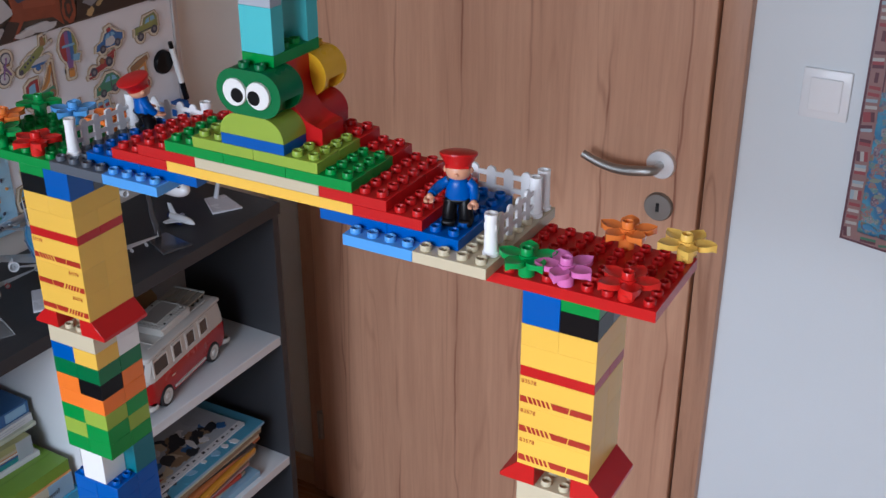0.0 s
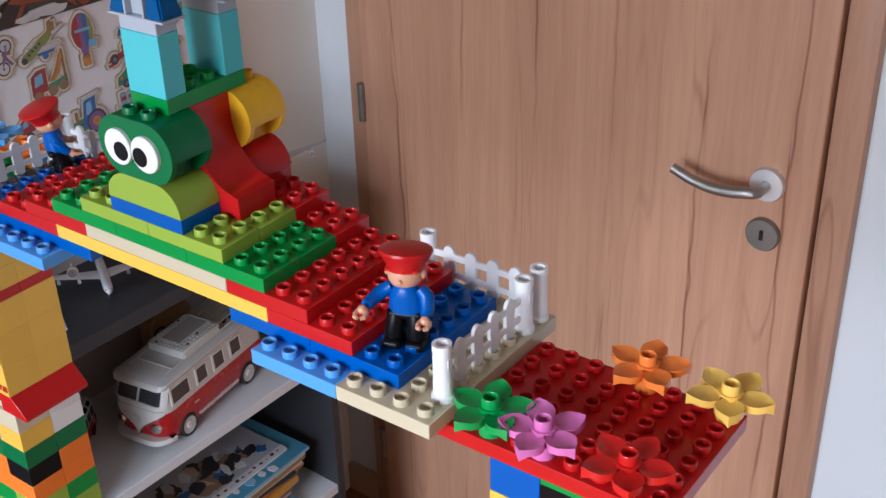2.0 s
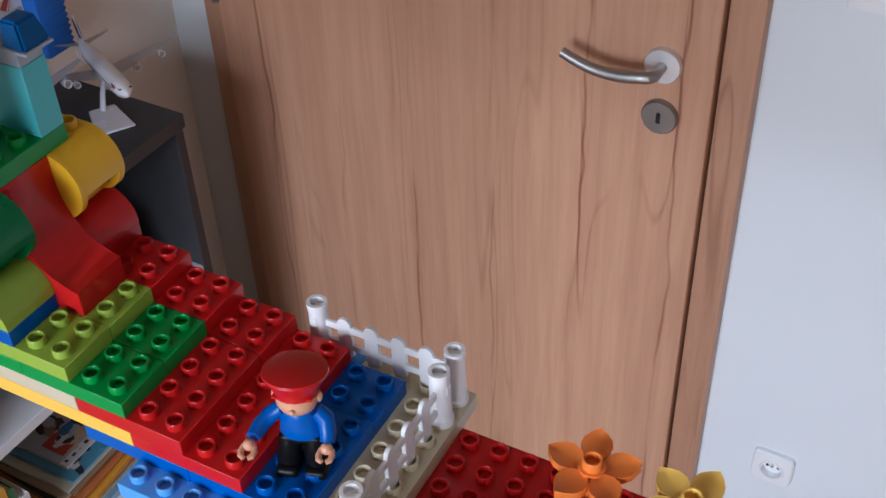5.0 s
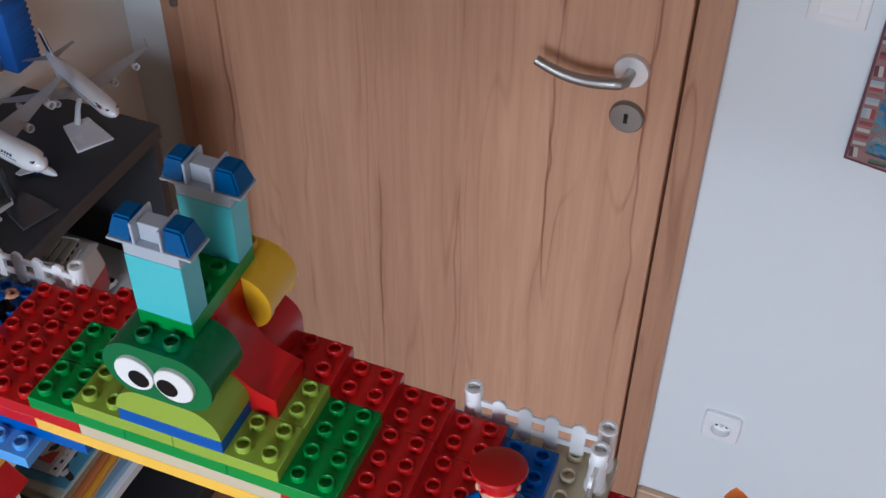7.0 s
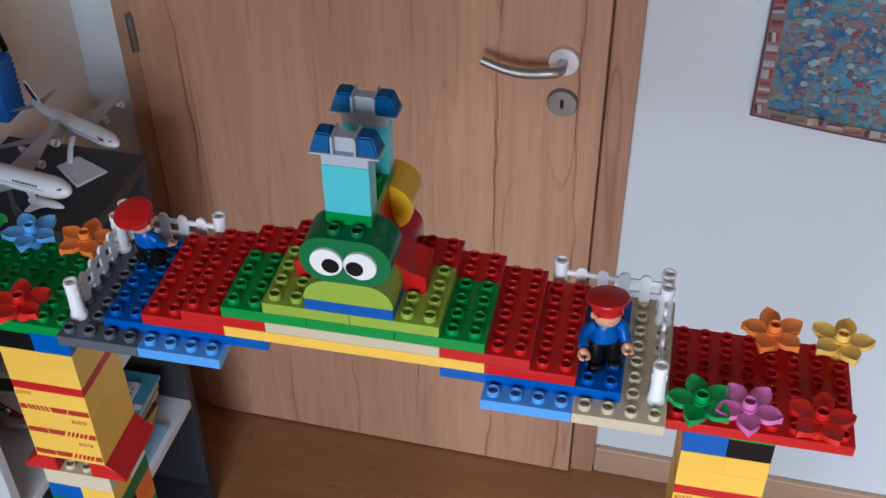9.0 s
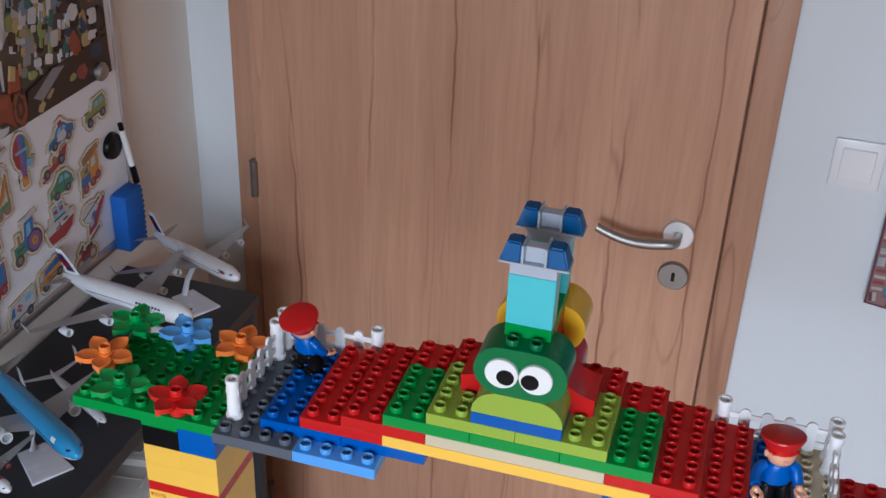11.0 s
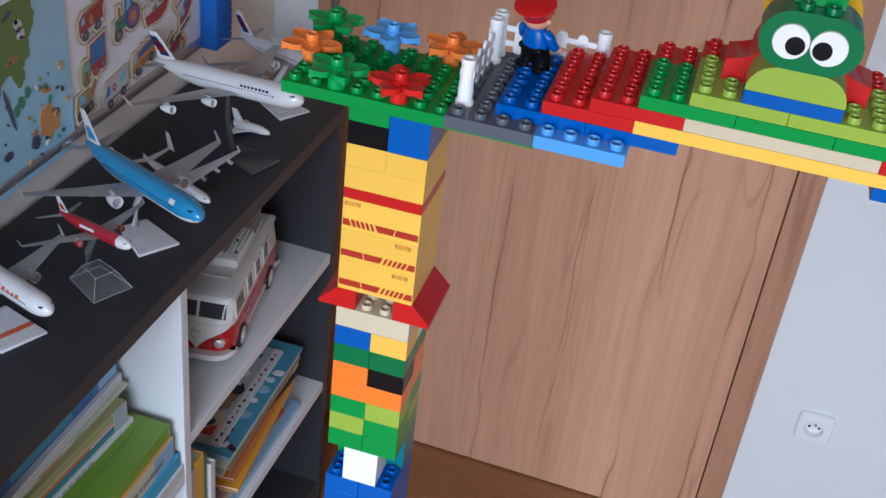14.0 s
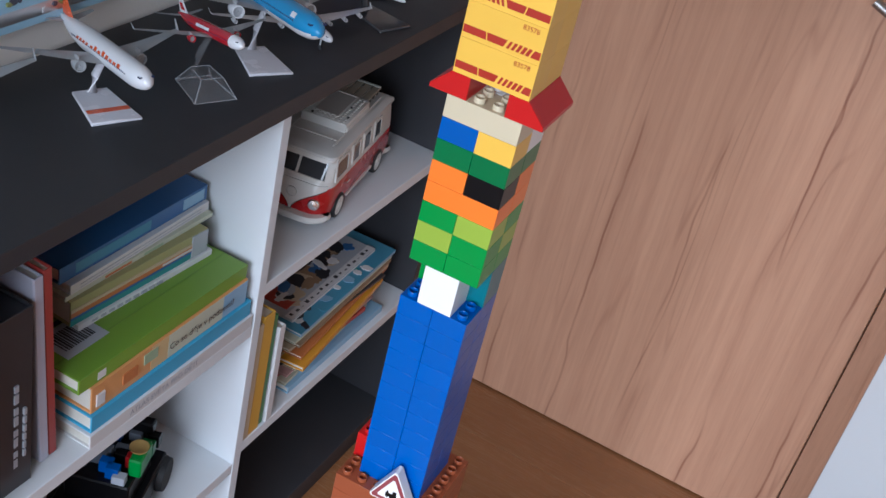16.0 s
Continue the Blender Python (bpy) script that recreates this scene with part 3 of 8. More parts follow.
def creature():
    ob = thing("toy_brick_creature", BED, "building-block creature with big round printed eyes", "toy")
    for v, c1, c2, c3 in ((0, "blue", "lime", "deep_green"), (4, "red", "red", "gold")):
        put("plate", block(4, 2, 1, frozenset(), c1), ob, Matrix.Translation(at(4, v, 2)))
        round_block(ob, 4, v, 3, 2, c2, True, (), "%s block with rounded top corners" % ("lime" if v == 0 else "red"))
        head = round_block(ob, 4, v, 5, 4, c3, False, ((1, 0), (2, 0)) if v == 0 else ((1, 1), (2, 1)), "%s block with round ends" % ("dark green" if v == 0 else "yellow"))
        if v == 0:
            for du in (1.24, 2.70):
                m = pose(du * S, 0.0, 0.0192, 90)
                bm = bmesh.new()
                add_lathe(bm, [(0.0115, -0.0004), (0.0115, 0.0022), (0.0110, 0.0027), (0.0, 0.0027)], 30, m, cap=False)
                eye = part("eye", bm, M["white"], head, "white printed eye with black pupil")
                bm = bmesh.new()
                add_lathe(bm, [(0.0061, 0.0), (0.0061, 0.0029), (0.0, 0.0030)], 24, pose(du * S + (0.0030 if du < 2 else -0.0036), -0.0001, 0.0172, 90), cap=False)
                pup = part("pupil", bm, M["black"], eye)
    # body: wide foot that sweeps up into a narrow neck
    bm = bmesh.new()
    H = 7 * P
    o = [(0, 0), (6 * S, 0), (6 * S, 1.6 * P)]
    cx, cz, rx, rz = 6 * S, H * 0.80, 2 * S, H * 0.80 - 1.6 * P
    o += [(cx - rx * math.sin(a), cz - rz * math.cos(a)) for a in [math.pi / 2 * i / 10 for i in range(1, 11)]]
    o += [(4 * S, H), (2 * S, H)]
    o += [(rx * math.sin(a), cz - rz * math.cos(a)) for a in [math.pi / 2 * i / 10 for i in range(10, 0, -1)]]
    o += [(0, 1.6 * P)]
    add_prism(bm, o, 0.0001, 2 * S - 0.0001, bevel=0.0004)
    part("body_block", bm, M["red"], ob, "red block with concave curved sides", Matrix.Translation(at(3, 2, 2)))
    put("plate", block(2, 4, 1, frozenset({(0, 1), (1, 1), (0, 2), (1, 2)}), "green"), ob, Matrix.Translation(at(5, 1, 9)))
    for v in (1, 4):
        put("brick", block(2, 1, 4, frozenset(), "turquoise"), ob, Matrix.Translation(at(5, v, 10)), "turquoise upright block")
        siren(ob, 5, v, 14)


def siren(parent, u, v, k):
    """A grey saddle that carries two clear blue lamps."""
    bm = bmesh.new()
    d = S
    add_box(bm, 0.0003, 0.0003, 0, 2 * S - 0.0003, d - 0.0003, 0.0078, 0.0004)
    add_box(bm, -0.0075, -0.001, 0.0078, 2 * S + 0.0075, d + 0.001, 0.0094, 0.0004)
    add_box(bm, 0.0075, -0.001, 0.0094, 0.0092, d + 0.001, 0.0225, 0.0004)
    add_box(bm, 2 * S - 0.0092, -0.001, 0.0094, 2 * S - 0.0075, d + 0.001, 0.0225, 0.0004)
    add_box(bm, 0.0092, 0.0035, 0.0094, 2 * S - 0.0092, d - 0.0035, 0.0205, 0.0004)
    base = part("siren_base", bm, M["ash"], parent, "light grey siren base", Matrix.Translation(at(u, v, k)))
    for x0, x1 in ((-0.0070, 0.0074), (2 * S - 0.0074, 2 * S + 0.0070)):
        bm = bmesh.new()
        vs = add_box(bm, x0, -0.0006, 0.0095, x1, d + 0.0006, 0.0230)
        out = min if x0 < 0 else max
        for w in vs:
            if w.co.z > 0.02:
                w.co.y = d / 2 + (w.co.y - d / 2) * 0.72
                if w.co.x == out(q.co.x for q in vs):
                    w.co.x += 0.0042 if x0 < 0 else -0.0042
        bmesh.ops.bevel(bm, geom=bm.edges[:], offset=0.0012, segments=2, affect="EDGES")
        part("siren_lamp", bm, M["lamp_blue"], base, "clear blue siren lamp")


def fence(m, label):
    """A white picket fence six studs long with a hollow post at each end; it stands along x."""
    ob = thing("toy_fence", m, label, "toy fence", "white fences on the toy bridge")
    h = 0.0278
    for x in (0.5 * S, 5.5 * S):
        bm = bmesh.new()
        add_lathe(bm, [(0.0066, 0.0), (0.0066, 0.0028), (0.0056, 0.0036), (0.0050, h + 0.001), (0.0054, h + 0.003), (0.0054, h + 0.007), (0.0036, h + 0.007), (0.0034, h + 0.0030)], 18, Matrix.Translation((x, 0, 0.0001)))
        for z in (0.011, 0.024):
            add_box(bm, x - 0.0018, -0.0052, z - 0.0026, x + 0.0018, 0.0052, z + 0.0026)
        part("post", bm, M["white_clear"], ob)
    for i in range(4):
        x = (1.5 + i) * S
        bm = bmesh.new()
        o = [(-0.0042, 0.002), (0.0042, 0.002), (0.0042, h - 0.003)] + [(0.0042 * math.cos(a), h - 0.003 + 0.0046 * math.sin(a)) for a in [math.pi * j / 8 for j in range(1, 8)]] + [(-0.0042, h - 0.003)]
        add_prism(bm, o, -0.0012, 0.0012, Matrix.Translation((x, 0, 0)), bevel=0.0003)
        part("picket", bm, M["white_clear"], ob)
    for z in (0.0105, 0.0225):
        bm = bmesh.new()
        add_box(bm, 0.5 * S, -0.0011, z - 0.0022, 5.5 * S, 0.0011, z + 0.0022, 0.0004)
        part("rail", bm, M["white_clear"], ob)


def flower(u, v, k, colour, label, turn=0.0):
    """A five-petalled flower block pressed onto a stud."""
    ob = thing("toy_flower", BED @ Matrix.Translation(at(u, v, k)) @ pose(0, 0, 0, 0, 0, turn) @ Matrix.Diagonal((1.05, 1.05, 1.32, 1)), label, "toy flower", "block flowers on the toy bridge")
    bm = bmesh.new()
    add_lathe(bm, [(0.0062, 0.0001), (0.0062, 0.0048), (0.0056, 0.0085)], 16)
    add_stud(bm, 0, 0, 0.0130, seg=16)
    add_lathe(bm, [(0.0056, 0.0080), (0.0062, 0.0132)], 16)
    part("stem", bm, M[{"green": "flower_green", "red": "flower_red", "orange": "flower_orange", "gold": "flower_gold", "light_blue": "flower_blue", "pink": "flower_pink"}[colour]], ob)
    for i in range(5):
        a = 2 * math.pi * i / 5
        bm = bmesh.new()
        prof = [(0.0050, 0.0028), (0.0085, 0.0062), (0.0125, 0.0074), (0.0165, 0.0064), (0.0200, 0.0034), (0.0225, 0.0)]
        top, bot = [], []
        for x, w in prof:
            cup = 0.0012 * (x - 0.005) / 0.0175
            top.append([bm.verts.new((x, y, 0.0125 + cup - 0.0016 * (1 - abs(y) / max(w, 1e-6)) if w else 0.0125 + cup)) for y in ((-w, 0, w) if w else (0,))])
            bot.append([bm.verts.new((x, y, 0.0072 + cup + (0.002 if abs(y) > 0 else 0))) for y in ((-w, 0, w) if w else (0,))])
        n = len(prof)
        for j in range(n - 1):
            ta, tb, ba, bb = top[j], top[j + 1], bot[j], bot[j + 1]
            if len(tb) == 3:
                for q in (0, 1):
                    bm.faces.new((ta[q], tb[q], tb[q + 1], ta[q + 1]))
                    bm.faces.new((ba[q], ba[q + 1], bb[q + 1], bb[q]))
                bm.faces.new((ta[0], ba[0], bb[0], tb[0]))
                bm.faces.new((ta[2], tb[2], bb[2], ba[2]))
            else:
                for q in (0, 1):
                    bm.faces.new((ta[q], tb[0], ta[q + 1]))
                    bm.faces.new((ba[q], ba[q + 1], bb[0]))
                bm.faces.new((ta[0], ba[0], bb[0], tb[0]))
                bm.faces.new((ta[2], tb[0], bb[0], ba[2]))
        bm.faces.new((top[0][0], top[0][1], top[0][2], bot[0][2], bot[0][1], bot[0][0]))
        bmesh.ops.recalc_face_normals(bm, faces=bm.faces[:])
        part("petal", bm, M[{"green": "flower_green", "red": "flower_red", "orange": "flower_orange", "gold": "flower_gold", "light_blue": "flower_blue", "pink": "flower_pink"}[colour]], ob, m=pose(0, 0, 0, 0, 0, math.degrees(a)), sharp=50)


def doll(m, label, nod=0.0, reaches=(0.0, 0.0)):
    """A small toy figure in a cap: one plain mesh."""
    bm = bmesh.new()
    BLK, BLU, SKN, RED = 0, 1, 2, 3
    for x in (-0.0078, 0.0078):
        add_box(bm, x - 0.0066, -0.0145, 0.0, x + 0.0066, 0.0065, 0.0072, 0.003, BLK, 3)
        add_tube(bm, [(x, -0.003, 0.004), (x * 0.98, -0.0042, 0.012), (x * 0.86, -0.001, 0.0225)], [(0.0068, 0.0072), (0.0067, 0.0070), (0.0062, 0.0066)], 14, BLK)
    add_box(bm, -0.0126, -0.0070, 0.0195, 0.0126, 0.0075, 0.0272, 0.0035, BLK, 3)
    # torso, narrower at the shoulders
    add_tube(bm, [(0, 0, 0.0255), (0, 0, 0.0300), (0, 0, 0.0370), (0, 0, 0.0415), (0, 0, 0.0448), (0, 0, 0.0462)], [(0.0124, 0.0080), (0.0120, 0.0082), (0.0108, 0.0080), (0.0094, 0.0074), (0.0078, 0.0062), (0.0056, 0.0048)], 20, BLU)
    for sx, reach in zip((-1, 1), reaches):
        lift = reach * 1.1
        add_tube(bm, [(sx * 0.0090, 0.0005, 0.0420), (sx * (0.0135 + reach * 0.3), -0.0005, 0.0375), (sx * (0.0152 + reach * 0.7), -0.0040 - reach * 0.4, 0.0300 + lift * 0.6), (sx * (0.0150 + reach), -0.0078 - reach, 0.0262 + lift)], [0.0046, 0.0050, 0.0046, 0.0040], 12, BLU)
        hx, hy, hz = sx * (0.0150 + reach * 1.15), -0.0108 - reach * 1.25, 0.0248 + lift * 1.1
        add_ball(bm, (hx, hy, hz), 0.0034, 0.0034, 0.0036, SKN, 10, 7)
        for q in (-1, 1):
            add_tube(bm, [(hx + q * 0.0026, hy, hz - 0.0007), (hx + q * 0.0036, hy - 0.0035, hz - 0.0015), (hx + q * 0.0030, hy - 0.0062, hz - 0.0018), (hx + q * 0.0010, hy - 0.0076, hz - 0.0020)], [0.0018, 0.0018, 0.0017, 0.0013], 8, SKN)
    add_lathe(bm, [(0.0050, 0.0445), (0.0050, 0.0480)], 12, mat=SKN)
    below = set(bm.verts)
    add_lathe(bm, [(0.0066, 0.0452), (0.0096, 0.0468), (0.0113, 0.0505), (0.0116, 0.0540), (0.0114, 0.0590), (0.0090, 0.0630)], 22, mat=SKN)
    add_ball(bm, (0, -0.0118, 0.0516), 0.0018, 0.0016, 0.0018, SKN, 8, 6)
    for sx in (-1, 1):
        add_ball(bm, (sx * 0.0119, 0.0, 0.0535), 0.0019, 0.0026, 0.0034, SKN, 8, 6)
    # cap: band, wide crown, peak
    add_lathe(bm, [(0.0120, 0.0560), (0.0126, 0.0600), (0.0150, 0.0640), (0.0176, 0.0684), (0.0173, 0.0700), (0.0120, 0.0716), (0.0010, 0.0720)], 22, Matrix.Translation((0, 0.0006, 0.06)) @ pose(0, 0, 0, -7) @ Matrix.Translation((0, 0, -0.06)), RED)
    add_prism(bm, [(0.0108 * math.cos(a), 0.0070 * math.sin(a)) for a in [math.pi * (1 + j / 10) for j in range(11)]], 0, 0.0022, Matrix.Translation((0, -0.0088, 0.0572)) @ pose(0, 0, 0, 104), RED)
    head = [v for v in bm.verts if v not in below]
    bmesh.ops.transform(bm, matrix=Matrix.Translation((0, 0, 0.048)) @ pose(0, 0, 0, nod) @ Matrix.Translation((0, 0, -0.048)), verts=head)
    ob = put("toy_figure", smooth(mesh(bm, "toy_figure", M["black"], M["blue"], M["skin"], M["red"]), 40), None, m)
    return tagged(ob, label, "toy figure", "toy figures on the bridge")


M["print_red"] = plain("printed_red", (0.42, 0.028, 0.012), rough=0.35)
M["white_clear"] = plain("white_satin_plastic", (0.93, 0.93, 0.93), rough=0.34, coat=0.1, vary=0.03)

flooring()
door()
shelf_unit()
bridge()
creature()
for u, v, turn, lab in ((14, 6.5, 0, "white plastic picket fence on the bridge by the red plate"), (19.5, 0, 90, "white plastic picket fence across the bridge by the red plate"),
                        (-8, 6.5, 0, "white plastic picket fence on the bridge by the green plate"), (-7.5, 0, 90, "white plastic picket fence across the bridge by the green plate")):
    fence(BED @ Matrix.Translation(at(u, v, -3)) @ pose(0, 0, 0, 0, 0, turn), lab)
for u, v, c, lab, t in ((21.4, 0.5, "green", "green plastic block flower on the red plate", 36), (23.4, 0.5, "pink", "pink plastic block flower on the red plate", 55), (26.4, 0.5, "red", "red plastic block flower on the red plate", 10),
                        (24.5, 5.5, "orange", "orange plastic block flower on the red plate", 30), (27.5, 5.5, "gold", "yellow plastic block flower on the red plate", 75),
                        (-13.5, 0.5, "green", "green plastic block flower on the green plate", 15), (-10.5, 0.5, "red", "red plastic block flower on the green plate", 40), (-15.5, 2.5, "orange", "orange plastic block flower on the green plate", 0),
                        (-15.5, 5.5, "green", "green plastic block flower at the plate's corner", 30), (-12.5, 5.5, "light_blue", "light blue plastic block flower on the green plate", 60), (-9.5, 5.5, "orange", "orange plastic block flower near the fence", 20)):
    flower(u, v, -4, c, lab, t)
doll(BED @ Matrix.Translation(at(16.98, 1.90, -2)) @ Matrix.Diagonal((0.86, 0.86, 0.83, 1)) @ pose(0, 0, 0, 0, 0, 20), "toy figure in red cap and blue jacket", -4, (0.007, 0.0005))
doll(BED @ Matrix.Translation(at(-5.4, 4.25, -2)) @ Matrix.Diagonal((0.90, 0.90, 0.76, 1)) @ pose(0, 0, 0, 0, 0, 152), "toy figure in red cap seen with its back turned", -14)


# ---- fittings on the door wall ----
def switch_plate():
    ob = thing("light_switch", pose(0.2505, FY, 1.080), "white square rocker light switch on the wall", "switch")
    bm = bmesh.new()
    add_box(bm, -0.0365, -0.0062, -0.0400, 0.0340, 0.0, 0.0355, 0.0025, segs=2)
    part("cover_plate", bm, M["switch"], ob)
    bm = bmesh.new()
    add_box(bm, -0.0245, -0.0085, -0.0275, 0.0220, -0.006, 0.0230, 0.001)
    bmesh.ops.rotate(bm, cent=(0, -0.008, 0), matrix=Matrix.Rotation(radians(2.5), 3, "X"), verts=bm.verts[:])
    part("rocker", bm, M["switch"], ob)


def socket():
    """A moulded plate with a sunken round cup, two pin holes and an earth pin."""
    ob = thing("power_socket", pose(0.2454, FY, 0.2765), "white wall power socket with earth pin", "socket")
    bm = bmesh.new()
    n, half, r = 48, 0.0310, 0.0155

    def square(a, h):
        c, s_ = math.cos(a), math.sin(a)
        k = (abs(c) ** 7 + abs(s_) ** 7) ** (-1 / 7)
        return h * c * k, h * s_ * k

    rings = []
    for kind, size, y in (("s", half, 0.0), ("s", half, -0.0075), ("s", half - 0.0025, -0.0105), ("c", r + 0.0035, -0.0112), ("c", r + 0.0020, -0.0135), ("c", r, -0.0135), ("c", r - 0.0012, -0.0016), ("c", 0.001, -0.0012)):
        pts = [(square(2 * math.pi * i / n, size) if kind == "s" else (size * math.cos(2 * math.pi * i / n), size * math.sin(2 * math.pi * i / n))) for i in range(n)]
        rings.append([bm.verts.new((x, y, z)) for x, z in pts])
    for a, b in zip(rings, rings[1:]):
        for i in range(n):
            k = (i + 1) % n
            bm.faces.new((a[i], a[k], b[k], b[i]))
    cup = part("cover_plate", bm, M["switch"], ob)
    for x in (-0.0085, 0.0085):
        bm = bmesh.new()
        add_lathe(bm, [(0.0026, 0.001), (0.0026, 0.0022)], 12, pose(x, 0, -0.002, 90))
        part("pin_hole", bm, M["hole"], cup)
    bm = bmesh.new()
    add_lathe(bm, [(0.0025, 0.001), (0.0025, 0.013), (0.0012, 0.0142)], 12, pose(0, 0, 0.010, 90))
    part("earth_pin", bm, M["chrome"], cup, "steel earth pin")


def map_ink(name):
    """Painted map: two sea blues in broad brushwork, and a crowd of small muted pictures below."""
    m, n, l, b = nodes_of(name)
    co = n.new("ShaderNodeTexCoord")

    def tex(scale, detail, distort=0.0):
        t = n.new("ShaderNodeTexNoise")
        t.inputs["Scale"].default_value, t.inputs["Detail"].default_value, t.inputs["Distortion"].default_value = scale, detail, distort
        l.new(co.outputs["Object"], t.inputs["Vector"])
        return t

    def rng(src, a, c):
        r = n.new("ShaderNodeMapRange")
        r.inputs["From Min"].default_value, r.inputs["From Max"].default_value = a, c
        l.new(src, r.inputs["Value"])
        return r.outputs[0]

    sea = n.new("ShaderNodeMixRGB")
    sea.inputs[1].default_value, sea.inputs[2].default_value = (0.018, 0.105, 0.25, 1), (0.07, 0.30, 0.42, 1)
    l.new(rng(tex(9, 5, 1.2).outputs["Fac"], 0.40, 0.60), sea.inputs[0])
    ink = n.new("ShaderNodeValToRGB")
    e = ink.color_ramp.elements
    cols = [(0.05, 0.10, 0.14), (0.10, 0.19, 0.13), (0.17, 0.20, 0.15), (0.30, 0.09, 0.08), (0.07, 0.20, 0.26), (0.10, 0.20, 0.17), (0.28, 0.25, 0.26), (0.16, 0.10, 0.14), (0.05, 0.06, 0.09)]
    e[0].color = (*cols[0], 1)
    e[1].position, e[1].color = 1.0, (*cols[-1], 1)
    for i, c in enumerate(cols[1:-1], 1):
        e.new(i / len(cols)).color = (*c, 1)
    cell = n.new("ShaderNodeTexVoronoi")
    cell.inputs["Scale"].default_value = 105
    warp = n.new("ShaderNodeVectorMath")
    warp.operation, warp.inputs[1].default_value = "MULTIPLY_ADD", (0.012, 0.012, 0.012)
    l.new(tex(60, 3).outputs["Color"], warp.inputs[0])
    l.new(co.outputs["Object"], warp.inputs[2])
    l.new(warp.outputs[0], cell.inputs["Vector"])
    pick = n.new("ShaderNodeSeparateColor")
    l.new(cell.outputs["Color"], pick.inputs[0])
    jit = n.new("ShaderNodeMath")
    jit.operation, jit.inputs[1].default_value = "MULTIPLY_ADD", 0.7
    l.new(pick.outputs[0], jit.inputs[0])
    l.new(rng(tex(330, 2).outputs["Fac"], 0.2, 1.6), jit.inputs[2])
    l.new(jit.outputs[0], ink.inputs[0])
    sep = n.new("ShaderNodeSeparateXYZ")
    l.new(co.outputs["Object"], sep.inputs[0])
    low = n.new("ShaderNodeMath")
    low.operation = "MULTIPLY"
    l.new(rng(cell.outputs["Distance"], 0.66, 0.52), low.inputs[0])
    l.new(rng(sep.outputs["Z"], 0.27, 0.20), low.inputs[1])
    mix = n.new("ShaderNodeMixRGB")
    l.new(low.outputs[0], mix.inputs[0])
    l.new(sea.outputs[0], mix.inputs[1])
    l.new(ink.outputs[0], mix.inputs[2])
    l.new(mix.outputs[0], b.inputs["Base Color"])
    b.inputs["Roughness"].default_value = 0.5
    return m


M["map_print"] = map_ink("wall_map_print")
M["map_rose"] = plain("map_rose_border", (0.25, 0.14, 0.135), rough=0.5)
M["map_edge"] = plain("map_border", (0.10, 0.035, 0.05), rough=0.5)
for nm, c in (("map_moss", (0.17, 0.21, 0.17)), ("map_foam", (0.27, 0.35, 0.40)), ("map_slate", (0.10, 0.15, 0.20)), ("map_plum", (0.24, 0.13, 0.14)), ("map_sea", (0.05, 0.20, 0.36)), ("flag_red", (0.26, 0.05, 0.06)), ("flag_white", (0.40, 0.38, 0.36)), ("flag_blue", (0.05, 0.10, 0.22)), ("flag_green", (0.05, 0.16, 0.10)), ("flag_yellow", (0.38, 0.27, 0.10))):
    M[nm] = plain(nm, c, rough=0.5)


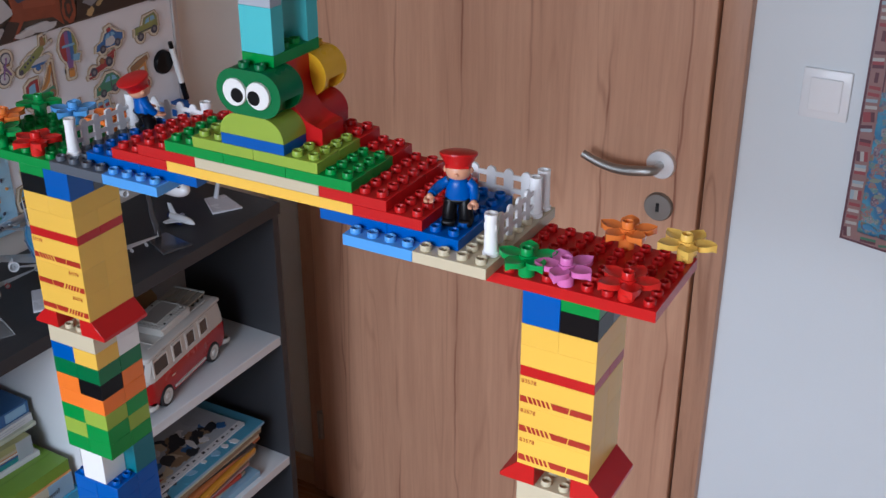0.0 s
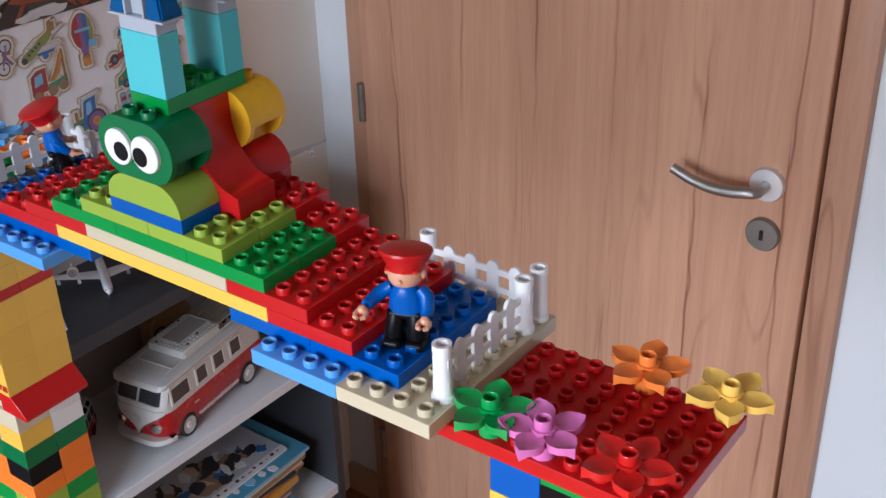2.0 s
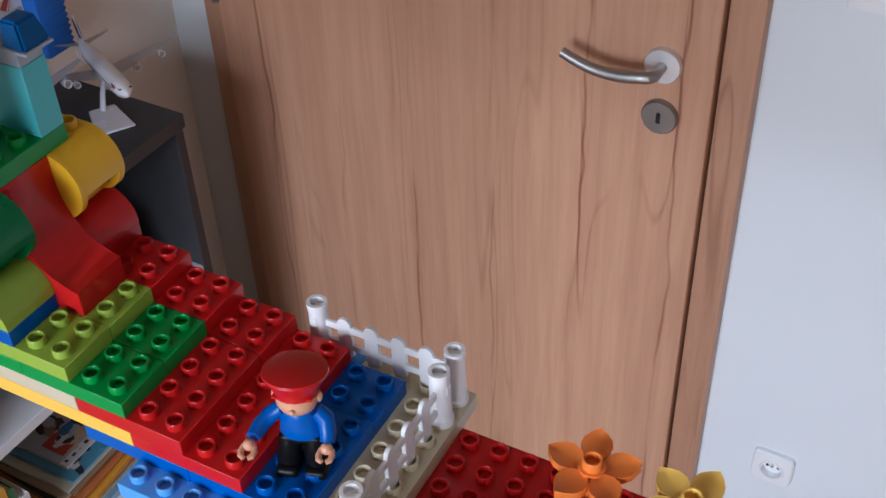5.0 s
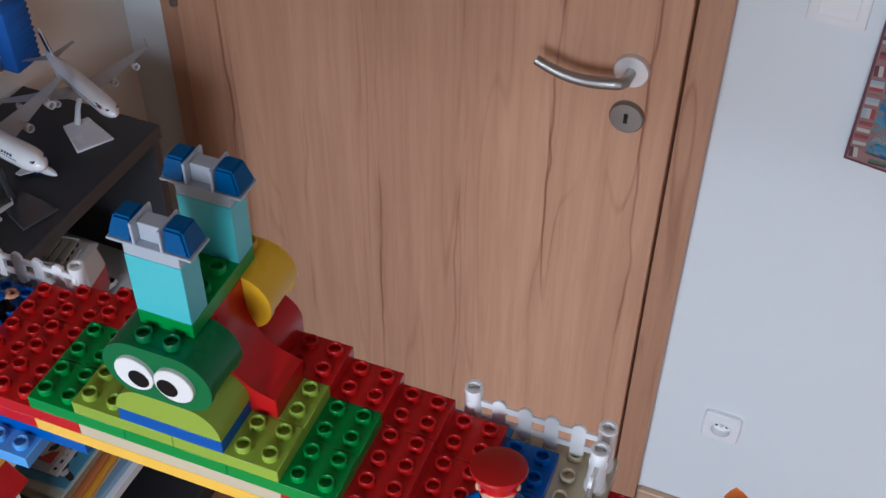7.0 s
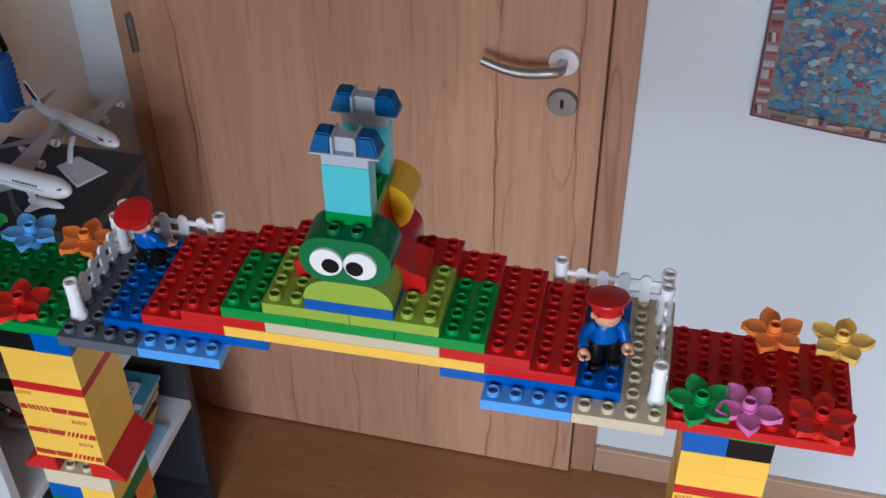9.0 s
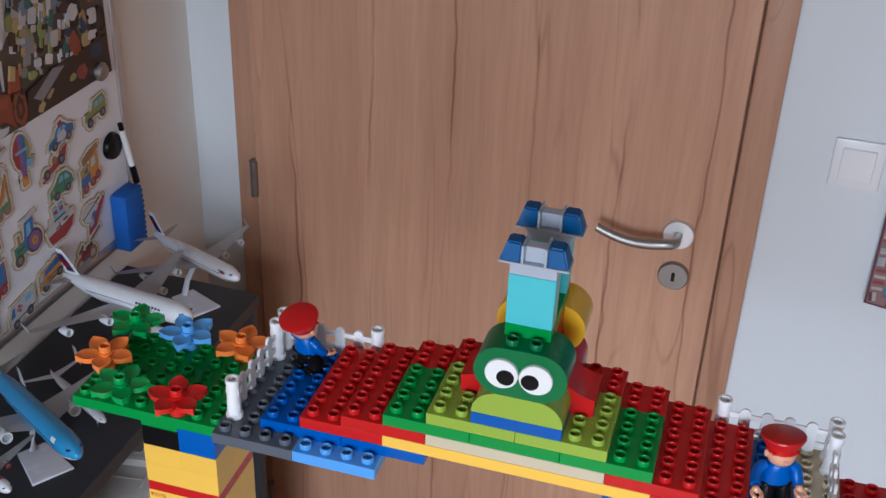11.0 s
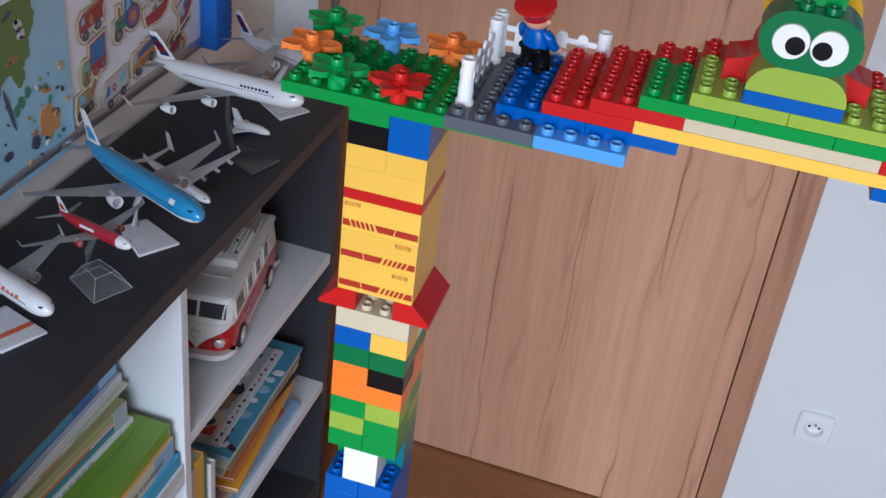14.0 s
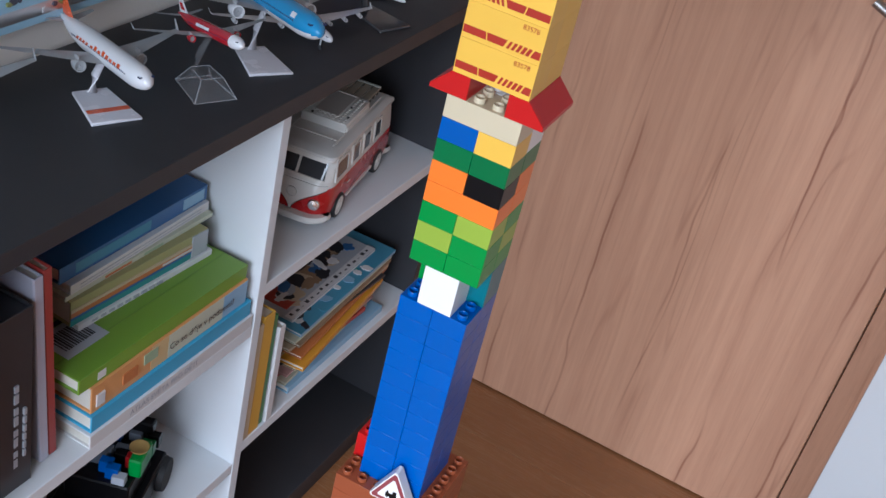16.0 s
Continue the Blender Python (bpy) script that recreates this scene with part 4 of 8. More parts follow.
def wall_map():
    ob = thing("wall_map", pose(0.303, FY - 0.004, 0.864), "large illustrated map with a border of little flags", "wall map")
    w, h = 0.72, 0.80
    # a sheet that bows gently off the wall, its lower edge curling
    bm = bmesh.new()
    nx, nz = 24, 24
    g = [[None] * (nz + 1) for _ in range(nx + 1)]
    for i in range(nx + 1):
        for j in range(nz + 1):
            x, z = w * i / nx, h * j / nz
            y = -0.002 - 0.006 * (1 - j / nz) ** 3 - 0.003 * math.sin(3.1 * x / w) * (1 - j / nz)
            z -= 0.022 * math.sin(min(1, x / 0.26) * 1.35) * (1 - j / nz)
            g[i][j] = bm.verts.new((x, y, z))
    for i in range(nx):
        for j in range(nz):
            f = bm.faces.new((g[i][j], g[i + 1][j], g[i + 1][j + 1], g[i][j + 1]))
            f.material_index = 1 if i == 0 else 0
    ob_sheet = part("sheet", bm, [M["map_print"], M["map_print"]], ob)
    sol = ob_sheet.modifiers.new("thick", "SOLIDIFY")
    sol.thickness, sol.offset = 0.0008, 0

    def spot(x, z):
        j = max(0.0, z / h)
        return -0.0042 - 0.006 * (1 - j) ** 3 - 0.003 * math.sin(3.1 * x / w) * (1 - j), z - 0.022 * math.sin(min(1, max(0, x) / 0.26) * 1.35) * (1 - j)

    def strip(x0, z0, x1, z1, mat, nm):
        bm = bmesh.new()
        n = 16
        prev = None
        for q in range(n + 1):
            s = q / n
            if x1 - x0 > z1 - z0:
                x = x0 + (x1 - x0) * s
                (ya, za), (yb, zb) = spot(x, z0), spot(x, z1)
                cur = (bm.verts.new((x, ya, za)), bm.verts.new((x, yb, zb)))
            else:
                z = z0 + (z1 - z0) * s
                (ya, za), (yb, zb) = spot(x0, z), spot(x1, z)
                cur = (bm.verts.new((x0, ya, za)), bm.verts.new((x1, yb, zb)))
            if prev:
                bm.faces.new((prev[0], cur[0], cur[1], prev[1]))
            prev = cur
        part(nm, bm, mat, ob)

    strip(0, 0, 0.0035, h, M["map_edge"], "border")
    strip(0.0035, 0, w, 0.0035, M["map_edge"], "border")
    strip(0.0235, 0.235, 0.0255, h, M["map_edge"], "border")
    strip(0.0255, 0.235, 0.0285, h, M["map_rose"], "border")
    for pts, mt in ((((0.068, 0.326), (0.088, 0.326), (0.085, 0.358)), "stk_brown"), (((0.056, 0.318), (0.096, 0.316), (0.090, 0.308), (0.063, 0.309)), "poster_rust")):
        bm = bmesh.new()
        bm.faces.new([bm.verts.new((x, spot(x, z)[0] - 0.0005, spot(x, z)[1])) for x, z in pts])
        part("printed_boat", bm, M[mt], ob)
    rng = random.Random(8)
    strip(0.0036, 0.0036, 0.0234, h, M["map_rose"], "border")
    strip(0.0235, 0.0036, w, 0.0185, M["map_rose"], "border")
    # crowd of small painted places over the lower sea
    for k in range(220):
        x, z = rng.uniform(0.034, 0.250), rng.uniform(0.026, 0.330)
        big = 1.0 if z < 0.20 else 0.7
        y, zz = spot(x, z)
        bm = bmesh.new()
        shape(bm, "b", x, zz, rng.uniform(0.003, 0.009) * big, rng.uniform(0.002, 0.006) * big, -0.0003 - 0.000002 * k, 0.0, 0, rng.uniform(-40, 40))
        put("printed_place", mesh(bm, "printed_place", M[rng.choice(("map_moss", "map_foam", "map_moss", "map_slate", "map_foam", "map_plum", "flag_red" if k % 2 else "map_slate", "map_sea", "map_sea", "map_moss"))]), ob, Matrix.Translation((0, y, 0)))
    cols = ["flag_red", "map_rose", "flag_white", "flag_white", "map_rose", "flag_red", "map_edge", "map_foam"]
    for k in range(34 + 24):
        if k < 34:
            x, z, fw, fh = 0.0052, 0.006 + k * 0.0200, 0.0160, 0.0150
        else:
            x, z, fw, fh = 0.030 + (k - 34) * 0.0275, 0.0050, 0.0225, 0.0120
        y, zz = spot(x, z)
        three = rng.sample(cols if k < 34 else cols + ["flag_green", "flag_yellow"], 3)
        bm = bmesh.new()
        for s in range(3):
            if k % 3:
                a = (0, fh * s / 3, fw, fh * (s + 1) / 3)
            else:
                a = (fw * s / 3, 0, fw * (s + 1) / 3, fh)
            vs = [bm.verts.new((p, 0, q)) for p, q in ((a[0], a[1]), (a[2], a[1]), (a[2], a[3]), (a[0], a[3]))]
            bm.faces.new(vs).material_index = s
        put("flag", mesh(bm, "flag", *[M[c] for c in three]), ob, Matrix.Translation((x, y - 0.0010, zz)) @ pose(0, 0, 0, 0, rng.uniform(-9, 3), 0))


def skirting():
    bm = bmesh.new()
    add_box(bm, 0.134, FY - 0.014, FZ, RX, FY, 0.050, 0.002)
    tagged(put("baseboard", mesh(bm, "baseboard", M["skirting"])), "light wood skirting board along the wall", "baseboard", kind="structure")
    bm = bmesh.new()
    add_box(bm, LX, FY - 0.014, FZ, -0.731, FY, 0.050, 0.002)
    tagged(put("baseboard", mesh(bm, "baseboard", M["skirting"])), "light wood skirting board beside the door frame", "baseboard", kind="structure")


# ---- the magnetic board ----
M["board"] = plain("white_board_enamel", (0.80, 0.805, 0.835), rough=0.3, vary=0.03, scale=8)
M["alu"] = plain("aluminium_rail", (0.60, 0.60, 0.60), rough=0.38, metal=0.9)
M["cream"] = plain("birch_ply_edge", (0.70, 0.63, 0.50), rough=0.6)
M["paper"] = plain("white_paper", (0.78, 0.78, 0.80), rough=0.8, vary=0.02)
M["sea"] = plain("childrens_map_print", (0.33, 0.545, 0.68), rough=0.55, vary=0.10, scale=26)
M["map_land"] = plain("map_green_print", (0.135, 0.215, 0.055), rough=0.55, vary=0.12, scale=60)
M["ply_edge"] = plain("plywood_edge", (0.36, 0.27, 0.18), rough=0.6)
M["poster_ground"] = plain("poster_dark_print", (0.075, 0.058, 0.045), rough=0.4, vary=0.35, scale=60)
M["poster_sign"] = plain("poster_pale_blue", (0.20, 0.27, 0.33), rough=0.4, vary=0.12, scale=60)
M["poster_teal"] = plain("poster_teal", (0.05, 0.16, 0.15), rough=0.4, vary=0.15, scale=60)
M["poster_navy"] = plain("poster_navy", (0.03, 0.05, 0.10), rough=0.4, vary=0.15, scale=60)
M["poster_haze"] = plain("poster_haze", (0.24, 0.24, 0.26), rough=0.4, vary=0.15, scale=50)
M["foam"] = plain("blue_foam", (0.008, 0.11, 0.45), rough=0.75, bump=0.4, bump_scale=600)
STK = dict(r="stk_red", b="stk_blue", g="stk_green", y="flag_yellow", w="stk_white", k="stk_dark", o="stk_orange", s="stk_sky", l="stk_olive", p="stk_purple", n="stk_brown", a="stk_grey")
for nm, c in (("stk_red", (0.36, 0.05, 0.05)), ("stk_white", (0.55, 0.55, 0.56)), ("stk_blue", (0.05, 0.16, 0.40)), ("stk_green", (0.07, 0.26, 0.16)), ("stk_dark", (0.07, 0.07, 0.10)), ("stk_orange", (0.58, 0.26, 0.06)), ("stk_sky", (0.22, 0.46, 0.66)), ("stk_olive", (0.27, 0.30, 0.10)), ("stk_grey", (0.20, 0.20, 0.22)), ("stk_purple", (0.24, 0.12, 0.30)), ("stk_brown", (0.34, 0.18, 0.08))):
    M[nm] = plain(nm, c, rough=0.4, vary=0.12, scale=120)
for nm, c in (('poster_rust', (0.26, 0.060, 0.026)), ('poster_red', (0.30, 0.075, 0.035)), ('poster_shade', (0.045, 0.028, 0.022)), ('poster_smoke', (0.56, 0.54, 0.53)), ('poster_tan', (0.42, 0.30, 0.14)), ('poster_ink', (0.012, 0.012, 0.013))):
    M[nm] = plain(nm, c, rough=0.4, vary=0.3, scale=60)
BX = LX + 0.016  # face of the board


def shape(bm, kind, a, z, p, q, y0, y1, grow=0.0, tilt=0.0):
    """A rounded plate (r: half sizes p, q) or a disc (c: radius p) on the board's face, in metres."""
    pts = []
    if kind == "p":
        # any outline, given about its own middle; grown away from that middle
        mx, mz = sum(x for x, y in p) / len(p), sum(y for x, y in p) / len(p)
        for x, y in p:
            far = max(1e-6, math.hypot(x - mx, y - mz))
            pts.append((a + x + grow * (x - mx) / far, z + y + grow * (y - mz) / far))
    elif kind == "b":
        ct, st = math.cos(radians(tilt)), math.sin(radians(tilt))
        for i in range(22):
            t = 2 * math.pi * i / 22
            w = 1 + 0.38 * noise.noise(Vector((a * 90 + 2 * math.cos(t), z * 90 + 2 * math.sin(t), p * 300)))
            x, y = p * w * math.cos(t), q * w * math.sin(t)
            pts.append((a + x * ct - y * st, z + x * st + y * ct))
    elif kind == "c":
        pts = [(a + (p + grow) * math.cos(t), z + (p + grow) * math.sin(t)) for t in [2 * math.pi * i / 18 for i in range(18)]]
    else:
        p, q = p + grow, q + grow
        r = min(p, q) * 0.45
        for cx, cz, t0 in ((p - r, q - r, 0), (-p + r, q - r, 90), (-p + r, -q + r, 180), (p - r, -q + r, 270)):
            pts += [(cx + r * math.cos(radians(t0 + i * 30)), cz + r * math.sin(radians(t0 + i * 30))) for i in range(4)]
        ct, st = math.cos(radians(tilt)), math.sin(radians(tilt))
        pts = [(a + x * ct - y * st, z + x * st + y * ct) for x, y in pts]
    add_prism(bm, pts, y0, y1)


def sticker(nm, a, z, parts_, label, tall=1.0):
    """A magnet of thin plywood: a pale outline under the printed pieces (kind, a, z, half width, half height, colour, tilt), in mm."""
    ob = thing("vehicle_magnet", Matrix.Translation((BX, a, z)) @ pose(0, 0, 0, 0, 0, 90), label, "magnet", "wooden vehicle magnets on the board")
    K = 0.98 / 1000

    def cut(bm, s_, y0, y1, grow):
        k, x, y, p_, q_ = s_[:5]
        p_ = [(u * K, w * K * tall) for u, w in p_] if k == "p" else p_ * K
        shape(bm, k, x * K, y * K * tall, p_, q_ * K, y0, y1, grow, s_[6] if len(s_) > 6 else 0)

    for nm_, grow, y0, mt in (("plywood_base", 0.0058, -0.0022, "ply_edge"), ("printed_field", 0.0044, -0.0024, "cream"), ("printed_outline", 0.0008, -0.0026, "stk_dark")):
        bm = bmesh.new()
        for i, s_ in enumerate(parts_):
            cut(bm, s_, y0 + 0.00001 * i, 0, grow)
        part(nm_, bm, M[mt], ob, {"ply_edge": "brown plywood edge", "cream": "pale printed field", "stk_dark": "dark printed outline"}[mt])
    for i, s_ in enumerate(parts_):
        bm = bmesh.new()
        cut(bm, s_, -0.0029 - 0.00006 * i, -0.002, 0)
        part("printed_piece", bm, M[STK[s_[5]]], ob)


def oval(rx, ry, f0, f1, x=0, y=0):
    """The slice of an oval between two shares of its width."""
    xs = [f0 + (f1 - f0) * i / 6 for i in range(7)]
    up = [(x + rx * (2 * v - 1), y + ry * math.sqrt(max(0.0, 1 - (2 * v - 1) ** 2))) for v in xs]
    return up[::-1] + [(u, 2 * y - w) for u, w in up]


def board():
    ob = thing("magnetic_board", pose(LX + 0.001, 0, 0), "white magnetic board with a metal edge on the wall", "board")
    y0, y1, z0, z1 = -0.55, 0.748, 0.885, 1.70
    bm = bmesh.new()
    add_box(bm, 0.0, y0, z0, 0.0145, y1, z1, 0.001)
    part("panel", bm, M["board"], ob)
    for a in ((0.0, y0, z0 - 0.016, 0.018, y1 + 0.012, z0), (0.0, y0, z1, 0.018, y1 + 0.012, z1 + 0.014), (0.0, y1, z0, 0.018, y1 + 0.012, z1)):
        bm = bmesh.new()
        add_box(bm, *a, 0.003, segs=2)
        part("edge_rail", bm, M["alu"], ob, "rounded metal edge rail")

    def sheet(nm, a, b, c, d, mat, label, cat, lift=0.0):
        bm = bmesh.new()
        add_box(bm, 0.0, a, c, 0.0006, b, d)
        return tagged(put(nm, mesh(bm, nm, mat), None, pose(BX + 0.0006 + lift, 0, 0)), label, cat)

    poster = sheet("toy_poster", 0.300, 0.735, 1.146, 1.56, M["poster_ground"], "dark busy poster held by magnets on the board", "poster")
    layer = [0]

    def ink(kind, a, z, p, q, c, tilt=0.0):
        """One printed patch of the poster, each a hair prouder than the last."""
        bm = bmesh.new()
        shape(bm, kind, a, z, p, q, -0.0008 - 0.000008 * layer[0], -0.0004, 0, tilt)
        layer[0] += 1
        put("printed_shape", mesh(bm, "printed_shape", M[c]), poster, Matrix.Translation((0.0006, 0, 0)) @ pose(0, 0, 0, 0, 0, 90))

    # grey smoke and sky behind, dark ground to the lower edge
    for a, z, p, q, c in ((0.40, 1.40, 0.095, 0.14, "poster_smoke"), (0.44, 1.29, 0.11, 0.045, "poster_smoke"), (0.37, 1.30, 0.05, 0.06, "poster_sign"), (0.50, 1.45, 0.05, 0.09, "poster_smoke"), (0.62, 1.47, 0.09, 0.06, "poster_haze")):
        ink("b", a, z, p, q, c)
    prng = random.Random(17)
    # crowded street: leaning house fronts, windows and awnings
    for k in range(230):
        a, z = prng.uniform(0.530, 0.672), prng.uniform(1.195, 1.34) if k < 190 else prng.uniform(1.34, 1.52)
        z += (0.60 - a) * 0.25
        c = prng.choice(("stk_white", "poster_smoke", "poster_sign", "poster_teal", "poster_tan", "poster_smoke", "poster_haze", "poster_shade", "stk_olive", "poster_ink"))
        ink("r", a, z, prng.uniform(0.002, 0.008), prng.uniform(0.003, 0.011), c, prng.choice((-8, -12, -15, 4)))
    # dark figures and brown things towards the poster's edge
    for k in range(110):
        a, z = prng.uniform(0.640, 0.728), prng.uniform(1.18, 1.40) if k < 80 else prng.uniform(1.40, 1.54)
        c = prng.choice(("poster_ink", "poster_shade", "poster_ink", "poster_rust", "poster_tan", "poster_navy", "poster_shade", "poster_ink", "stk_white" if k % 3 == 0 else "poster_shade"))
        ink(prng.choice("bbr"), a, z, prng.uniform(0.004, 0.011), prng.uniform(0.005, 0.016), c, prng.uniform(-20, 20))
    # flying vehicles high up
    for a, z, p, q, c, tl in ((0.44, 1.33, 0.030, 0.012, "poster_ink", 35), (0.43, 1.315, 0.010, 0.016, "poster_ink", 0), (0.46, 1.345, 0.008, 0.006, "stk_white", 30), (0.36, 1.37, 0.034, 0.016, "poster_ink", -10), (0.35, 1.345, 0.012, 0.012, "stk_dark", 0), (0.40, 1.42, 0.030, 0.020, "poster_ink", 20), (0.47, 1.40, 0.012, 0.020, "poster_tan", 10), (0.49, 1.36, 0.010, 0.030, "poster_haze", -6), (0.515, 1.30, 0.006, 0.040, "stk_white", -8), (0.33, 1.44, 0.03, 0.03, "poster_shade", 0), (0.50, 1.50, 0.03, 0.02, "poster_ink", 15), (0.42, 1.50, 0.04, 0.015, "poster_rust", 10)):
        ink("b", a, z, p, q, c, tl)
    # leaning dark road with scraps of paper
    ink("p", 0, 0, [(0.535, 1.150), (0.545, 1.188), (0.600, 1.200), (0.728, 1.205), (0.732, 1.148)], 0, "poster_shade")
    ink("p", 0, 0, [(0.552, 1.175), (0.600, 1.200), (0.625, 1.195), (0.570, 1.165)], 0, "poster_haze")
    for a, z, p, q, c, tl in ((0.566, 1.157, 0.008, 0.006, "poster_tan", 40), (0.588, 1.168, 0.009, 0.004, "poster_tan", 25), (0.640, 1.172, 0.008, 0.005, "stk_olive", 20), (0.663, 1.171, 0.012, 0.011, "flag_red", 0), (0.668, 1.174, 0.005, 0.005, "poster_rust", 0), (0.700, 1.190, 0.014, 0.010, "poster_navy", 5), (0.655, 1.215, 0.010, 0.018, "poster_rust", 10), (0.560, 1.205, 0.008, 0.006, "stk_olive", 0)):
        ink("b", a, z, p, q, c, tl)
    # striped barrier, pale post and blue sign beside the barrel
    ink("p", 0, 0, [(0.345, 1.160), (0.352, 1.262), (0.400, 1.262), (0.402, 1.200), (0.385, 1.155)], 0, "poster_sign")
    for k in range(5):
        z = 1.185 + 0.017 * k
        ink("p", 0, 0, [(0.356 + 0.005 * k, z), (0.361 + 0.005 * k, z + 0.002), (0.369 + 0.005 * k, z + 0.020), (0.364 + 0.005 * k, z + 0.018)], 0, "poster_tan" if k % 2 else "poster_ink")
    ink("p", 0, 0, [(0.360, 1.152), (0.366, 1.150), (0.405, 1.222), (0.397, 1.226)], 0, "poster_smoke")
    ink("p", 0, 0, [(0.368, 1.150), (0.371, 1.149), (0.409, 1.220), (0.406, 1.222)], 0, "poster_ink")
    ink("p", 0, 0, [(0.404, 1.215), (0.424, 1.187), (0.396, 1.178), (0.386, 1.186)], 0, "stk_white")
    ink("p", 0, 0, [(0.380, 1.150), (0.388, 1.172), (0.400, 1.170), (0.400, 1.148)], 0, "poster_smoke")
    # the large red car: bonnet, flank, wing and wheel; the black barrel over it
    ink("p", 0, 0, [(0.418, 1.213), (0.470, 1.210), (0.508, 1.199), (0.512, 1.150), (0.493, 1.166), (0.437, 1.172), (0.420, 1.150), (0.384, 1.149), (0.420, 1.184)], 0, "poster_rust")
    ink("p", 0, 0, [(0.440, 1.206), (0.505, 1.196), (0.498, 1.184), (0.440, 1.190)], 0, "poster_red")
    ink("p", 0, 0, [(0.384, 1.149), (0.410, 1.178), (0.430, 1.172), (0.412, 1.148)], 0, "poster_shade")
    ink("b", 0.468, 1.156, 0.030, 0.007, "stk_white")
    ink("b", 0.435, 1.153, 0.020, 0.005, "poster_smoke")
    ink("p", 0, 0, [(0.424, 1.210), (0.432, 1.200), (0.452, 1.203), (0.450, 1.210)], 0, "poster_navy")
    for p, q, c in ((0.016, 0.028, "poster_shade"), (0.012, 0.022, "poster_rust"), (0.008, 0.015, "poster_shade"), (0.004, 0.008, "poster_rust")):
        ink("b", 0.524, 1.172, p, q, c)
    ink("p", 0, 0, [(0.508, 1.198), (0.516, 1.226), (0.532, 1.224), (0.530, 1.196)], 0, "poster_rust")
    ink("p", 0, 0, [(0.512, 1.214), (0.518, 1.232), (0.527, 1.228), (0.522, 1.210)], 0, "poster_tan")
    ink("p", 0, 0, [(0.357, 1.256), (0.458, 1.240), (0.457, 1.212), (0.357, 1.236)], 0, "poster_ink")
    ink("p", 0, 0, [(0.458, 1.244), (0.496, 1.240), (0.498, 1.205), (0.457, 1.212)], 0, "poster_navy")
    ink("b", 0.472, 1.226, 0.012, 0.012, "poster_teal")
    ink("p", 0, 0, [(0.494, 1.246), (0.503, 1.244), (0.500, 1.206), (0.496, 1.206)], 0, "stk_white")
    sheet("animal_map", -0.40, 0.368, 0.862, 1.160, M["sea"], "light blue children's world map on the board", "poster", 0.001)
    sheet("paper_sheet", 0.305, 0.345, 1.150, 1.40, M["paper"], "plain white paper sheet on the board", "paper", 0.002)
    sheet("paper_sheet", 0.02, 0.303, 1.088, 1.40, M["paper"], "plain white paper sheet on the board", "paper", 0.004)
    rng = random.Random(3)
    amap = bpy.data.objects["animal_map"]
    def printed(bm_, c):
        put("printed_shape", mesh(bm_, "printed_shape", M[c]), amap, Matrix.Translation((0.0006, 0, 0)) @ pose(0, 0, 0, 0, 0, 90))

    # green land masses with a ragged coast, and an orange island
    lands = ([(0.08, 1.03), (0.14, 1.082), (0.22, 1.092), (0.262, 1.090), (0.300, 1.087), (0.308, 1.062), (0.306, 1.046), (0.293, 1.035), (0.294, 1.014), (0.281, 1.004), (0.282, 0.988), (0.271, 0.984), (0.258, 1.004), (0.246, 1.002), (0.232, 0.984), (0.219, 1.008), (0.18, 0.998), (0.13, 1.00)], "map_land"), ([(0.345, 1.121), (0.338, 1.100), (0.326, 1.073), (0.321, 1.087), (0.304, 1.091), (0.302, 1.125), (0.323, 1.123)], "map_land"), ([(0.306, 0.941), (0.324, 0.940), (0.342, 0.922), (0.338, 0.904), (0.318, 0.898), (0.300, 0.912)], "stk_orange"), ([(0.05, 0.985), (0.10, 0.975), (0.14, 0.945), (0.11, 0.915), (0.07, 0.895), (0.04, 0.940)], "stk_orange"), ([(-0.12, 1.09), (-0.05, 1.10), (0.01, 1.07), (-0.01, 1.02), (-0.07, 0.98), (-0.11, 1.02)], "map_land")
    for q_, (pts_, c) in enumerate(lands):
        out = []
        for (x_a, z_a), (x_b, z_b) in zip(pts_, pts_[1:] + pts_[:1]):
            for t_ in (0.0, 0.25, 0.5, 0.75):
                out.append((x_a + (x_b - x_a) * t_ + rng.uniform(-0.0025, 0.0025), z_a + (z_b - z_a) * t_ + rng.uniform(-0.0025, 0.0025)))
        bm = bmesh.new()
        add_prism(bm, out, -0.0009 - 0.00002 * q_, 0)
        bmesh.ops.recalc_face_normals(bm, faces=bm.faces[:])
        printed(bm, c)
